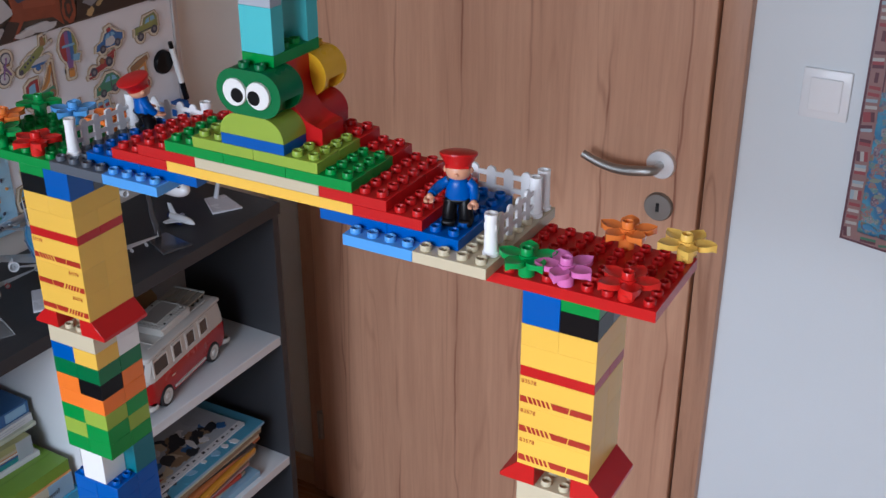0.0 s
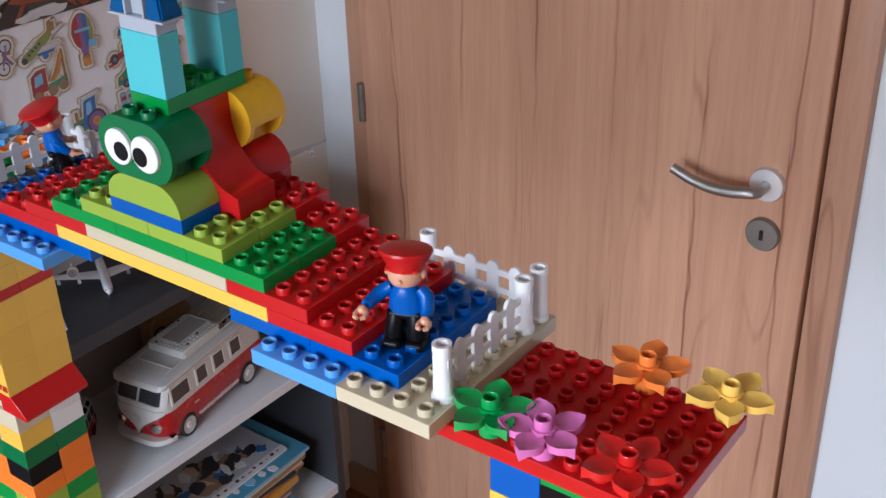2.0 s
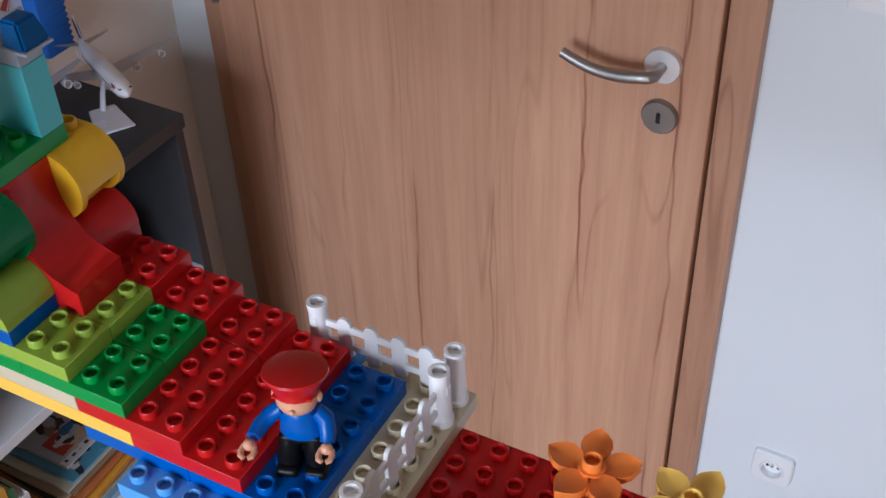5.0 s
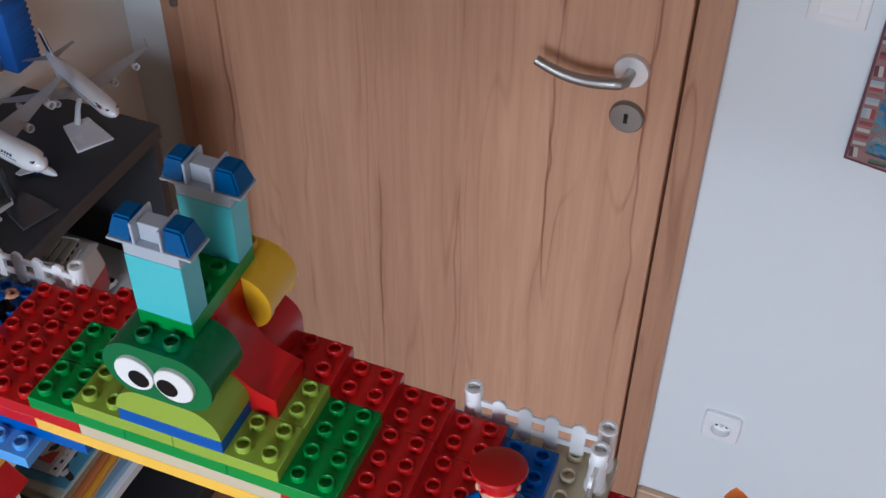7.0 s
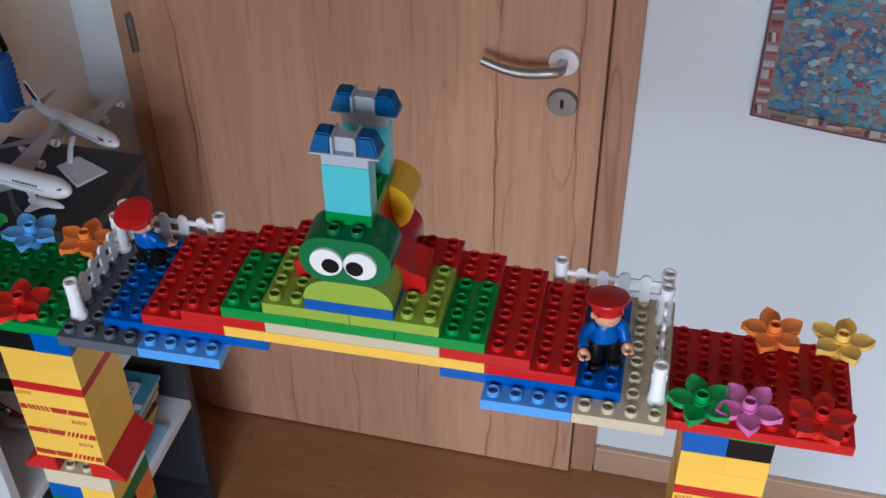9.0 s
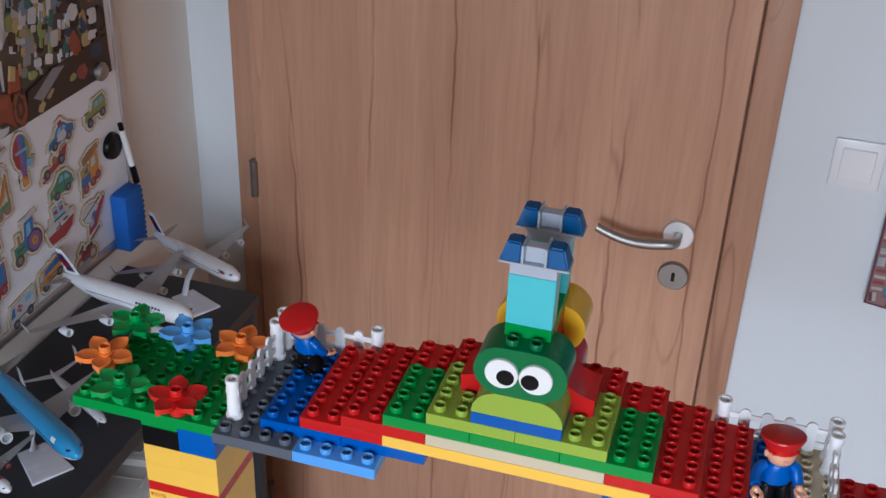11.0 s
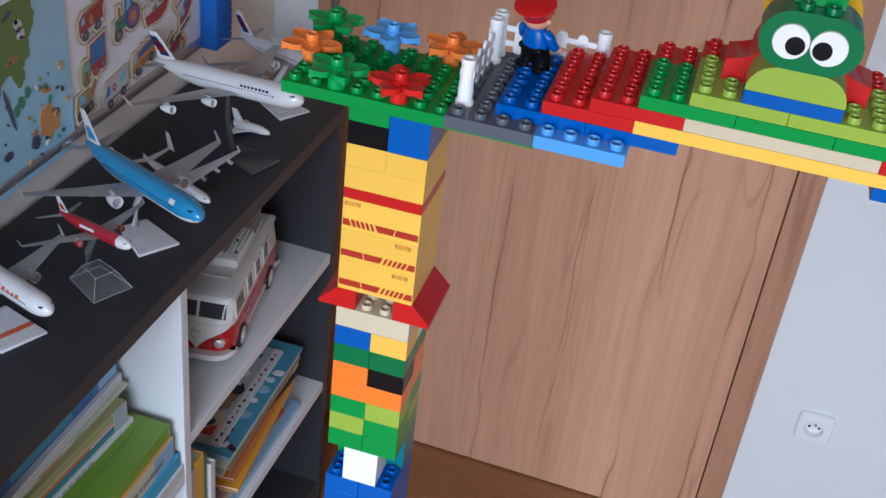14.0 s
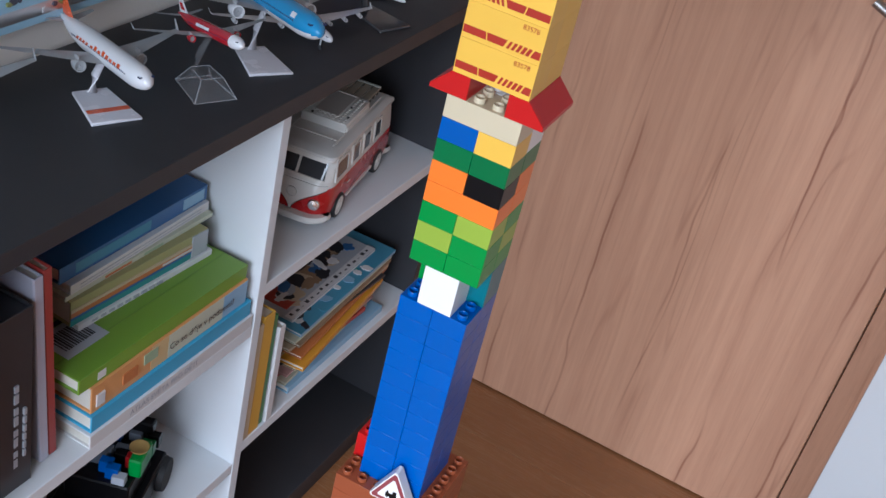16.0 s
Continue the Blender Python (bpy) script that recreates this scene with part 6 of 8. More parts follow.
def aeroplane(nose, heading, length, span, label, body, belly=None, nosec=None, tail="air_white", wingc="air_grey", engines=2, enginec="air_white", pitch=8.0, stand="stand_white", base=None, deep=1.0, marks=(), tailmarks=()):
    """A model airliner; nose: where its tip is; it points along heading (degrees from +x)."""
    m = Matrix.Translation(nose) @ pose(0, 0, 0, 0, -pitch, heading)
    ob = thing("model_aeroplane", m, label, "model aeroplane", "model aeroplanes on the shelf")
    L, R = length, length * 0.050 * deep
    bm = bmesh.new()
    prof = [(0.0, 0.04, -0.12), (0.010, 0.34, -0.10), (0.028, 0.58, -0.07), (0.055, 0.80, -0.03), (0.09, 0.94, 0.0), (0.13, 1.0, 0.0), (0.40, 1.0, 0.0), (0.66, 1.0, 0.0), (0.78, 0.86, 0.10), (0.88, 0.60, 0.26), (0.95, 0.36, 0.38), (1.0, 0.14, 0.44)]
    add_tube(bm, [(-L * a, 0, R * c) for a, b, c in prof], [R * b for a, b, c in prof], 20)
    bm.normal_update()
    for f in bm.faces:
        c = f.calc_center_median()
        if nosec and c.x > -L * 0.12:
            f.material_index = 2
        elif belly and c.z < -R * 0.30 + max(0, (-c.x / L - 0.7)) * R * 1.2:
            f.material_index = 1
    part("fuselage", bm, [M[body], M[belly or body], M[nosec or body]], ob)
    # flight-deck windows and rows of cabin windows
    bm = bmesh.new()
    for s in (-1, 1):
        for k in range(2):
            add_box(bm, -L * (0.036 + 0.012 * k), s * R * 0.50 - R * 0.16, R * 0.33, -L * (0.030 + 0.012 * k), s * R * 0.50 + R * 0.16, R * 0.44, 0, 0, m=None)
    part("cockpit_window", bm, M["air_navy"], ob, "dark flight-deck windows")
    for s in (-1, 1):
        bm = bmesh.new()
        for k in range(34):
            x = -L * (0.14 + 0.60 * k / 33)
            add_box(bm, x - L * 0.0028, s * R * 0.985 - 0.0003, R * 0.12, x + L * 0.0028, s * R * 0.985 + 0.0003, R * 0.24)
        part("window_row", bm, M["air_navy"], ob)
    for x0, x1, z0, z1, c in marks:
        for s in (-1, 1):
            bm = bmesh.new()
            n = 5
            for q in range(n):
                a0, a1 = z0 + (z1 - z0) * q / n, z0 + (z1 - z0) * (q + 1) / n
                ring = [(-L * xx, s * (R + 0.0003) * math.cos(math.asin(max(-1, min(1, zz)))), R * zz) for xx, zz in ((x0, a0), (x1, a0), (x1, a1), (x0, a1))]
                bm.faces.new([bm.verts.new(v) for v in ring])
            bmesh.ops.remove_doubles(bm, verts=bm.verts[:], dist=1e-6)
            part("livery_mark", bm, M[c], ob)
    for s in (-1, 1):
        bm = bmesh.new()
        wing(bm, (-L * 0.36, s * R * 0.7, -R * 0.45), (-L * 0.60, s * span / 2, R * 0.35), L * 0.20, L * 0.045, R * 0.32)
        w = part("wing", bm, M[wingc], ob)
        bm = bmesh.new()
        wing(bm, (-L * 0.605, s * span / 2, R * 0.35), (-L * 0.655, s * span / 2 * 1.012, R * 1.15), L * 0.035, L * 0.016, R * 0.08)
        part("winglet", bm, M[wingc], w)
        bm = bmesh.new()
        wing(bm, (-L * 0.885, s * R * 0.3, R * 0.35), (-L * 0.985, s * span * 0.185, R * 0.62), L * 0.085, L * 0.035, R * 0.16)
        part("tailplane", bm, M[wingc], ob)
        for e in range(engines // 2):
            fy = 0.34 if engines == 2 else (0.36 + 0.36 * e if engines == 4 else 0.30 + 0.24 * e)
            ex, ey, ez = -L * (0.36 + 0.24 * fy) + L * 0.035, s * span / 2 * fy, -R * 0.75 + R * 0.8 * fy * 0.5
            bm = bmesh.new()
            er = R * (0.52 if engines == 2 else 0.38)
            add_lathe(bm, [(er * 0.55, -L * 0.075), (er * 0.9, -L * 0.045), (er, -L * 0.02), (er * 0.96, 0), (er * 0.80, 0), (er * 0.78, -L * 0.018)], 18, Matrix.Translation((ex, ey, ez)) @ pose(0, 0, 0, 0, 90, 0))
            eng = part("engine", bm, M[enginec], ob)
            bm = bmesh.new()
            add_lathe(bm, [(er * 0.78, -0.0004), (er * 0.2, 0.0), (0.0005, L * 0.006)], 14, Matrix.Translation((ex - L * 0.012, ey, ez)) @ pose(0, 0, 0, 0, 90, 0))
            part("fan", bm, M["air_grey"], eng, "grey engine fan")
            bm = bmesh.new()
            add_box(bm, ex - L * 0.06, ey - 0.0006, ez, ex - L * 0.02, ey + 0.0006, ez + er * 1.5)
            part("pylon", bm, M[wingc], eng)
    if engines == 6:
        for s in (-1, 1):
            bm = bmesh.new()
            wing(bm, (-L * 0.93, s * span * 0.185, R * 0.3), (-L * 1.0, s * span * 0.185, R * 0.6 + L * 0.13), L * 0.11, L * 0.06, R * 0.18)
            part("twin_fin", bm, M[tail], ob)
    bm = bmesh.new()
    top_ = 0.135 if engines != 6 else 0.015
    wing(bm, (-L * 0.845, 0, R * 0.75), (-L * 0.965, 0, R * 0.75 + L * top_), L * 0.135, L * 0.055, R * 0.18)
    fin = part("tail_fin", bm, M[tail], ob)
    for k, c in enumerate(tailmarks):
        for s in (-1, 1):
            bm = bmesh.new()
            f0 = 0.15 + 0.16 * k
            q = [(-L * (0.845 + 0.12 * f0) - L * 0.015, R * 0.75 + L * 0.135 * f0), (-L * (0.845 + 0.12 * f0) - L * 0.085, R * 0.75 + L * 0.135 * f0), (-L * (0.845 + 0.12 * (f0 + 0.3)) - L * 0.075, R * 0.75 + L * 0.135 * (f0 + 0.36)), (-L * (0.845 + 0.12 * (f0 + 0.3)) - L * 0.03, R * 0.75 + L * 0.135 * (f0 + 0.36))]
            bm.faces.new([bm.verts.new((x, s * R * 0.125, z)) for x, z in q])
            part("tail_mark", bm, M[c], fin)
    if stand is None:
        # landing gear down to the shelf
        inv = m.inverted()
        for gx, gy in ((-0.16, 0.0), (-0.52, 0.5), (-0.52, -0.5)):
            up = m @ Vector((L * gx, R * gy * 2, -R * 0.6))
            bm = bmesh.new()
            add_tube(bm, [inv @ up, inv @ Vector((up.x, up.y, 0.8215))], 0.0011, 8)
            gear = part("landing_gear", bm, M["air_grey"], ob)
            bm = bmesh.new()
            add_ball(bm, inv @ Vector((up.x, up.y, 0.8215)), 0.0032, 0.0022, 0.0032, 0, 10, 7)
            part("wheel", bm, M["tyre_black"], gear)
    # stand: a bent arm on a slanting plate
    if stand:
        inv = m.inverted()
        bxy = Vector(base)
        a = inv @ Vector((bxy.x - 0.026 * math.cos(radians(heading)), bxy.y - 0.026 * math.sin(radians(heading)), 0.8215))
        top = Vector((-L * 0.50, 0, -R * 0.80))
        mid = a.lerp(top, 0.45) + Vector((-0.006, 0, 0))
        bm = bmesh.new()
        add_tube(bm, [a, mid, top], [(0.0035, 0.0055), (0.0030, 0.0048), (0.0026, 0.0040)], 10)
        part("stand_arm", bm, M[stand], ob)
        bm = bmesh.new()
        clear = stand == "acrylic"
        w0, w1, d = (0.024, 0.020, 0.028) if clear else (0.027, 0.019, 0.034)
        hh = 0.020 if clear else 0.0032
        lo = [(-d, -w1, 0), (d, -w0, 0), (d, w0, 0), (-d, w1, 0)]
        k = 0.52 if clear else 0.97
        vs = [bm.verts.new(v) for v in lo] + [bm.verts.new((x * k, y * k, hh)) for x, y, z in lo]
        for f in ((3, 2, 1, 0), (4, 5, 6, 7), (0, 1, 5, 4), (1, 2, 6, 5), (2, 3, 7, 6), (3, 0, 4, 7)):
            bm.faces.new([vs[i] for i in f])
        bmesh.ops.bevel(bm, geom=bm.edges[:], offset=0.001, segments=1, affect="EDGES")
        if clear:
            bm2 = bmesh.new()
            top4 = [(x * k, y * k, hh) for x, y, z in lo]
            for q in range(4):
                for p0_, p1_ in ((lo[q], lo[(q + 1) % 4]), (top4[q], top4[(q + 1) % 4]), (lo[q], top4[q])):
                    add_tube(bm2, [p0_, p1_], 0.0005, 6)
            part("stand_edge", bm2, M["acrylic_edge"], ob, "bright clear edges of the stand", inv @ Matrix.Translation((bxy.x, bxy.y, 0.8188)) @ pose(0, 0, 0, 0, 0, heading))
        foot = part("stand_base", bm, M[stand], ob, m=inv @ Matrix.Translation((bxy.x, bxy.y, 0.8182)) @ pose(0, 0, 0, 0, 0, heading))
        return ob, foot
    return ob, None


def shelf_top():
    aeroplane((-0.547, 0.616, 0.919), -30, 0.245, 0.225, "white and grey model airliner on a pale stand", "air_white", "air_grey", engines=4, enginec="air_white", tail="air_white", pitch=10, base=(-0.655, 0.668), tailmarks=("air_navy", "air_red", "air_navy"), marks=((0.075, 0.13, 0.30, 0.48, "air_red"), (0.08, 0.15, 0.50, 0.58, "air_navy")), stand="stand_white")
    aeroplane((-0.539, 0.473, 0.944), -17, 0.262, 0.265, "large white double-deck model airliner on a dark stand", "air_white", engines=4, tail="air_white", pitch=9, deep=1.15, base=(-0.630, 0.508), tailmarks=("air_navy", "air_red", "air_navy"), marks=[(0.17 + 0.024 * q, 0.187 + 0.024 * q, 0.34, 0.52, "air_navy") for q in range(8)], stand="stand_dark")
    aeroplane((-0.543, 0.220, 0.915), -32, 0.286, 0.250, "light blue model airliner with grey wings on a white stand", "air_blue", "air_white", engines=2, tail="air_white", pitch=10, base=(-0.652, 0.284), tailmarks=("air_blue",), marks=((0.13, 0.17, 0.35, 0.7, "air_white"),))
    aeroplane((-0.5946, 0.161, 0.897), -26, 0.148, 0.150, "small red model airliner with white nose on clear stand", "air_red", None, "air_white", engines=2, enginec="air_red", tail="air_white", pitch=13, base=(-0.650, 0.181), tailmarks=("air_red",), marks=((0.42, 0.62, 0.25, 0.6, "air_white"),), stand="acrylic")
    ob, foot = aeroplane((-0.6115, 0.043, 0.886), -24, 0.205, 0.185, "white model airliner with orange markings on a stand", "air_white", engines=2, enginec="air_grey", tail="air_orange", pitch=8, deep=1.15, base=(-0.690, 0.072), tailmarks=(), marks=[(0.20 + 0.042 * q, 0.228 + 0.042 * q, 0.20, (0.52, 0.44, 0.44, 0.52, 0.60, 0.44, 0.55, 0.40)[q], "air_orange") for q in range(8)] + [(0.55 + 0.036 * q, 0.573 + 0.036 * q, 0.15, 0.40, "air_orange") for q in range(4)])
    bm = bmesh.new()
    add_box(bm, -0.004, -0.022, 0.0033, 0.003, 0.022, 0.0036)
    put("stand_label", mesh(bm, "stand_label", M["air_orange"]), foot, pose(0.012, 0, 0))
    aeroplane((-0.606, 0.356, 0.842), -30, 0.160, 0.215, "small white six-engined model cargo aeroplane", "air_white", engines=6, tail="air_white", pitch=6, deep=0.80, stand=None, wingc="air_white")
    aeroplane((-0.655, -0.122, 0.885), -24, 0.205, 0.200, "white and grey model airliner at the shelf end", "air_white", "air_grey", engines=2, tail="air_navy", pitch=8, base=(-0.735, -0.085))
    # a small space shuttle model
    ob = thing("model_shuttle", pose(-0.628, 0.572, 0.8185, 0, 0, -4), "small white space shuttle model on the shelf", "model shuttle")
    bm = bmesh.new()
    add_tube(bm, [(0, 0, 0.008), (-0.004, 0, 0.009), (-0.012, 0, 0.010), (-0.020, 0, 0.0105), (-0.052, 0, 0.0105), (-0.055, 0, 0.0105)], [0.0008, 0.0035, 0.0055, 0.0062, 0.0062, 0.005], 14)
    part("fuselage", bm, M["air_white"], ob)
    for s in (-1, 1):
        bm = bmesh.new()
        add_prism(bm, [(-0.018, 0.0), (-0.052, 0.0), (-0.052, 0.021), (-0.045, 0.021), (-0.034, 0.006)], 0.0, 0.0022, Matrix(((1, 0, 0, 0), (0, 0, s, 0), (0, 1, 0, 0.005), (0, 0, 0, 1))))
        bmesh.ops.recalc_face_normals(bm, faces=bm.faces[:])
        part("wing", bm, M["air_white"], ob)
    bm = bmesh.new()
    add_prism(bm, [(-0.042, 0.015), (-0.055, 0.015), (-0.060, 0.032), (-0.053, 0.032)], -0.0012, 0.0012)
    bmesh.ops.recalc_face_normals(bm, faces=bm.faces[:])
    part("tail_fin", bm, M["air_white"], ob)
    bm = bmesh.new()
    add_lathe(bm, [(0.0048, 0.0), (0.0034, 0.005)], 12, Matrix.Translation((-0.059, 0, 0.0105)) @ pose(0, 0, 0, 0, 90))
    add_box(bm, -0.0445, -0.004, 0.0, -0.030, 0.004, 0.005)
    part("exhaust", bm, M["air_navy"], ob)


switch_plate()
socket()
wall_map()
skirting()
board()
shelf_top()


# ---- camper van on the shelf ----
M["van_red"] = plain("van_red_plastic", (0.42, 0.010, 0.012), rough=0.25, coat=0.2)
M["van_cream"] = plain("van_cream_plastic", (0.66, 0.65, 0.61), rough=0.3, coat=0.15)
M["van_roof"] = plain("van_roof_plastic", (0.60, 0.59, 0.56), rough=0.35, coat=0.1)
M["glass_dark"] = plain("smoked_window", (0.035, 0.04, 0.045), rough=0.08, coat=0.4)
M["tyre"] = plain("tyre_rubber", (0.015, 0.015, 0.016), rough=0.7)
M["brass"] = plain("dull_gold_plastic", (0.36, 0.24, 0.08), rough=0.35)
M["van_rack"] = plain("rack_dull_cream", (0.34, 0.33, 0.30), rough=0.45)
M["rack"] = plain("rack_tan", (0.36, 0.31, 0.24), rough=0.5)
M["van_panel"] = plain("roof_panel_grey", (0.42, 0.40, 0.37), rough=0.4)
M["kraft"] = plain("brown_card", (0.42, 0.27, 0.12), rough=0.7, vary=0.15, scale=30)
M["dark_ink"] = plain("dark_brown_print", (0.10, 0.06, 0.03), rough=0.6)


def van():
    """A toy camper van, its nose along -y, built about the middle of its footprint."""
    ob = thing("toy_camper_van", pose(-0.666, 0.506, 0.557, 0, 0, 10) @ Matrix.Diagonal((0.86, 0.90, 0.90, 1)), "red and white toy camper van with open-topped roof", "toy van")
    W, L = 0.057, 0.135

    def ring(w, y0, y1, r, z, n=6):
        pts = []
        for sx, yy, t0 in ((1, y1, 0), (-1, y1, 90), (-1, y0, 180), (1, y0, 270)):
            rr = r if yy == y0 else r * 0.5
            cx, cy = sx * (w - rr), yy - rr if yy == y1 else yy + rr
            pts += [(cx + rr * math.cos(radians(t0 + 90 * i / n)), cy + rr * math.sin(radians(t0 + 90 * i / n)), z) for i in range(n + 1)]
        return pts

    def loft(rings, mat, nm, lab="", parent=ob):
        bm = bmesh.new()
        vs = [[bm.verts.new(p) for p in r] for r in rings]
        k = len(vs[0])
        for a, b in zip(vs, vs[1:]):
            for i in range(k):
                j = (i + 1) % k
                bm.faces.new((a[i], a[j], b[j], b[i]))
        bm.faces.new(vs[0][::-1])
        bm.faces.new(vs[-1])
        return part(nm, bm, M[mat], parent, lab)

    lower = loft([ring(W * 0.94, -L + 0.006, L - 0.006, 0.030, 0.014), ring(W, -L, L, 0.032, 0.030), ring(W, -L, L, 0.030, 0.060), ring(W * 0.985, -L + 0.002, L - 0.002, 0.028, 0.066)], "van_red", "lower_body", "red lower body")
    upper = loft([ring(W * 0.985, -L + 0.002, L - 0.002, 0.028, 0.066), ring(W * 0.970, -L + 0.008, L - 0.006, 0.020, 0.080), ring(W * 0.925, -L + 0.022, L - 0.016, 0.012, 0.112)], "van_cream", "upper_body", "cream upper body")
    loft([ring(W * 0.945, -L + 0.016, L - 0.012, 0.012, 0.1115), ring(W * 0.945, -L + 0.016, L - 0.012, 0.012, 0.1135)], "tyre", "roof_seam", "dark seam under the roof")
    loft([ring(W * 0.970, -L + 0.010, L - 0.010, 0.012, 0.1135), ring(W * 0.960, -L + 0.012, L - 0.012, 0.012, 0.1175), ring(W * 0.80, -L + 0.022, L - 0.022, 0.012, 0.1225)], "van_roof", "roof", "weathered cream roof")
    # raised roof box: rows of studs round a framed plain middle, a notch at one corner
    bx, by = 0.0, 0.012
    bm = bmesh.new()
    add_box(bm, bx - 0.038, by - 0.062, 0.119, bx + 0.038, by + 0.034, 0.1365, 0.0025, segs=2)
    add_box(bm, bx + 0.0345, by - 0.060, 0.1195, bx + 0.0400, by + 0.030, 0.1320, 0.0015)
    box = part("roof_box", bm, M["van_cream"], ob, "studded cream roof box")
    bm = bmesh.new()
    for x0, y0, x1, y1 in ((-0.026, -0.044, -0.024, 0.030), (0.016, -0.044, 0.018, 0.030), (-0.026, -0.046, 0.018, -0.044), (-0.026, 0.030, 0.018, 0.032)):
        add_box(bm, bx + x0, by + y0, 0.1360, bx + x1, by + y1, 0.1378)
    part("panel_frame", bm, M["van_cream"], box)
    bm = bmesh.new()
    add_box(bm, bx - 0.024, by - 0.044, 0.1360, bx + 0.016, by + 0.030, 0.1369)
    part("panel", bm, M["van_panel"], box, "smooth grey roof panel")
    spots = [(-0.031, y) for y in range(-7, 4)] + [(x, y) for x in (0.023, 0.031) for y in range(-7, 4)] + [(x, y) for x in (-0.022, -0.013, -0.004, 0.005, 0.014) for y in (-7, -6)]
    for k, (x, y) in enumerate(spots):
        bm = bmesh.new()
        add_lathe(bm, [(0.0021, 0.0), (0.0021, 0.0015), (0.0016, 0.0017)], 8, Matrix.Translation((bx + x, by + y * 0.0082 + 0.001, 0.1364)))
        part("stud", bm, M["tyre" if k in (8, 17, 24, 33) else "van_cream"], box)
    # luggage rack: tan slats on two rails, dark openings along its side
    bm = bmesh.new()
    add_box(bm, -0.034, 0.050, 0.1195, 0.030, 0.104, 0.1215)
    rack = part("roof_rack", bm, M["van_rack"], ob, "dull tan slatted roof rack")
    for x in (-0.033, 0.028):
        for k in range(4):
            bm = bmesh.new()
            add_box(bm, x - 0.002, 0.050 + k * 0.0162, 0.1195, x + 0.002, 0.0560 + k * 0.0162, 0.1300)
            part("rack_foot", bm, M["tyre"], rack)
    for i in range(5):
        bm = bmesh.new()
        add_box(bm, -0.038 + i * 0.0146, 0.046, 0.130, -0.0262 + i * 0.0146, 0.108, 0.1335, 0.0008)
        part("rack_slat", bm, M["rack"], rack)
    for y in (0.047, 0.105):
        bm = bmesh.new()
        add_box(bm, -0.037, y - 0.002, 0.1335, 0.033, y + 0.002, 0.1362, 0.0006)
        part("rack_bar", bm, M["van_rack"], rack)
    # side windows, front and rear glass, set a little proud of the leaning sides
    for s in (-1, 1):
        lean = math.degrees(math.atan2(W * 0.06, 0.046))
        for y, w in ((-0.086, 0.022), (-0.032, 0.0135), (0.012, 0.0135), (0.057, 0.0135)):
            m = Matrix.Translation((s * W * 0.957, y, 0.0905)) @ pose(0, 0, 0, 0, -s * lean, 0)
            bm = bmesh.new()
            add_box(bm, -0.0014, -w, -0.0140, 0.0014, w, 0.0140, 0.0008)
            fr = part("side_window", bm, M["glass_dark"], ob, "dark side window", m)
            bm = bmesh.new()
            for a in ((-w - 0.0020, -0.0165, -w + 0.0015, 0.0165), (w - 0.0015, -0.0165, w + 0.0020, 0.0165), (-w, 0.0130, w, 0.0165), (-w, -0.0165, w, -0.0130)):
                add_box(bm, -0.0022, a[0], a[1], 0.0022, a[2], a[3])
            part("window_frame", bm, M["van_cream"], fr)
    LEV = [(0.030, W, -L, 0.032), (0.060, W, -L, 0.030), (0.066, W * 0.985, -L + 0.002, 0.028), (0.080, W * 0.970, -L + 0.008, 0.020), (0.112, W * 0.925, -L + 0.022, 0.012)]

    def front(x, z, off):
        """A place on the rounded front at height z, lifted off by a little."""
        for p, q in zip(LEV, LEV[1:]):
            if z <= q[0] or q is LEV[-1]:
                s = max(0.0, min(1.0, (z - p[0]) / (q[0] - p[0])))
                w, y0, r = (p[i] + (q[i] - p[i]) * s for i in (1, 2, 3))
                break
        d = max(0.0, abs(x) - (w - r))
        d = min(d, r * 0.98)
        c = math.sqrt(r * r - d * d)
        sx = 1 if x > 0 else -1
        return Vector((x + sx * off * d / r, y0 + r - c - off * c / r, z))

    def wrap(nm, x0, x1, lo, hi, off, mat, lab, parent=ob, nx=20, nz=4):
        bm = bmesh.new()
        g = [[[bm.verts.new(front(x, lo(x) + (hi(x) - lo(x)) * j / nz, o)) for j in range(nz + 1)] for x in [x0 + (x1 - x0) * i / nx for i in range(nx + 1)]] for o in (off, -0.002)]
        for a in range(2):
            for i in range(nx):
                for j in range(nz):
                    q = (g[a][i][j], g[a][i + 1][j], g[a][i + 1][j + 1], g[a][i][j + 1])
                    bm.faces.new(q if a == 0 else q[::-1])
        for i in range(nx):
            bm.faces.new((g[1][i][0], g[1][i + 1][0], g[0][i + 1][0], g[0][i][0]))
            bm.faces.new((g[0][i][nz], g[0][i + 1][nz], g[1][i + 1][nz], g[1][i][nz]))
        return part(nm, bm, M[mat], parent, lab)

    # split windscreen, wrapped round the front
    for s in (-1, 1):
        a, b = sorted((s * 0.0012, s * 0.0440))
        wrap("windscreen", a, b, lambda x: 0.0800, lambda x: 0.1085, 0.0008, "glass_dark", "dark split windscreen pane")
    vee = lambda x: 0.022 + 0.0445 * min(1.0, abs(x) / 0.052) ** 0.60
    wrap("nose_line", -0.050, 0.050, lambda x: vee(x) - 0.0022, lambda x: 0.068, 0.0006, "tyre", "black outline of the nose")
    wrap("nose_panel", -0.050, 0.050, vee, lambda x: 0.0715, 0.0016, "van_cream", "cream V-shaped nose panel", nx=40)
    for x0_, x1_ in ((-0.0520, -0.0445), (0.0445, 0.0520), (-0.0022, 0.0022)):
        wrap("screen_pillar", x0_, x1_, lambda x: 0.0785, lambda x: 0.1115, 0.0030, "van_cream", "cream windscreen pillar", nx=4)
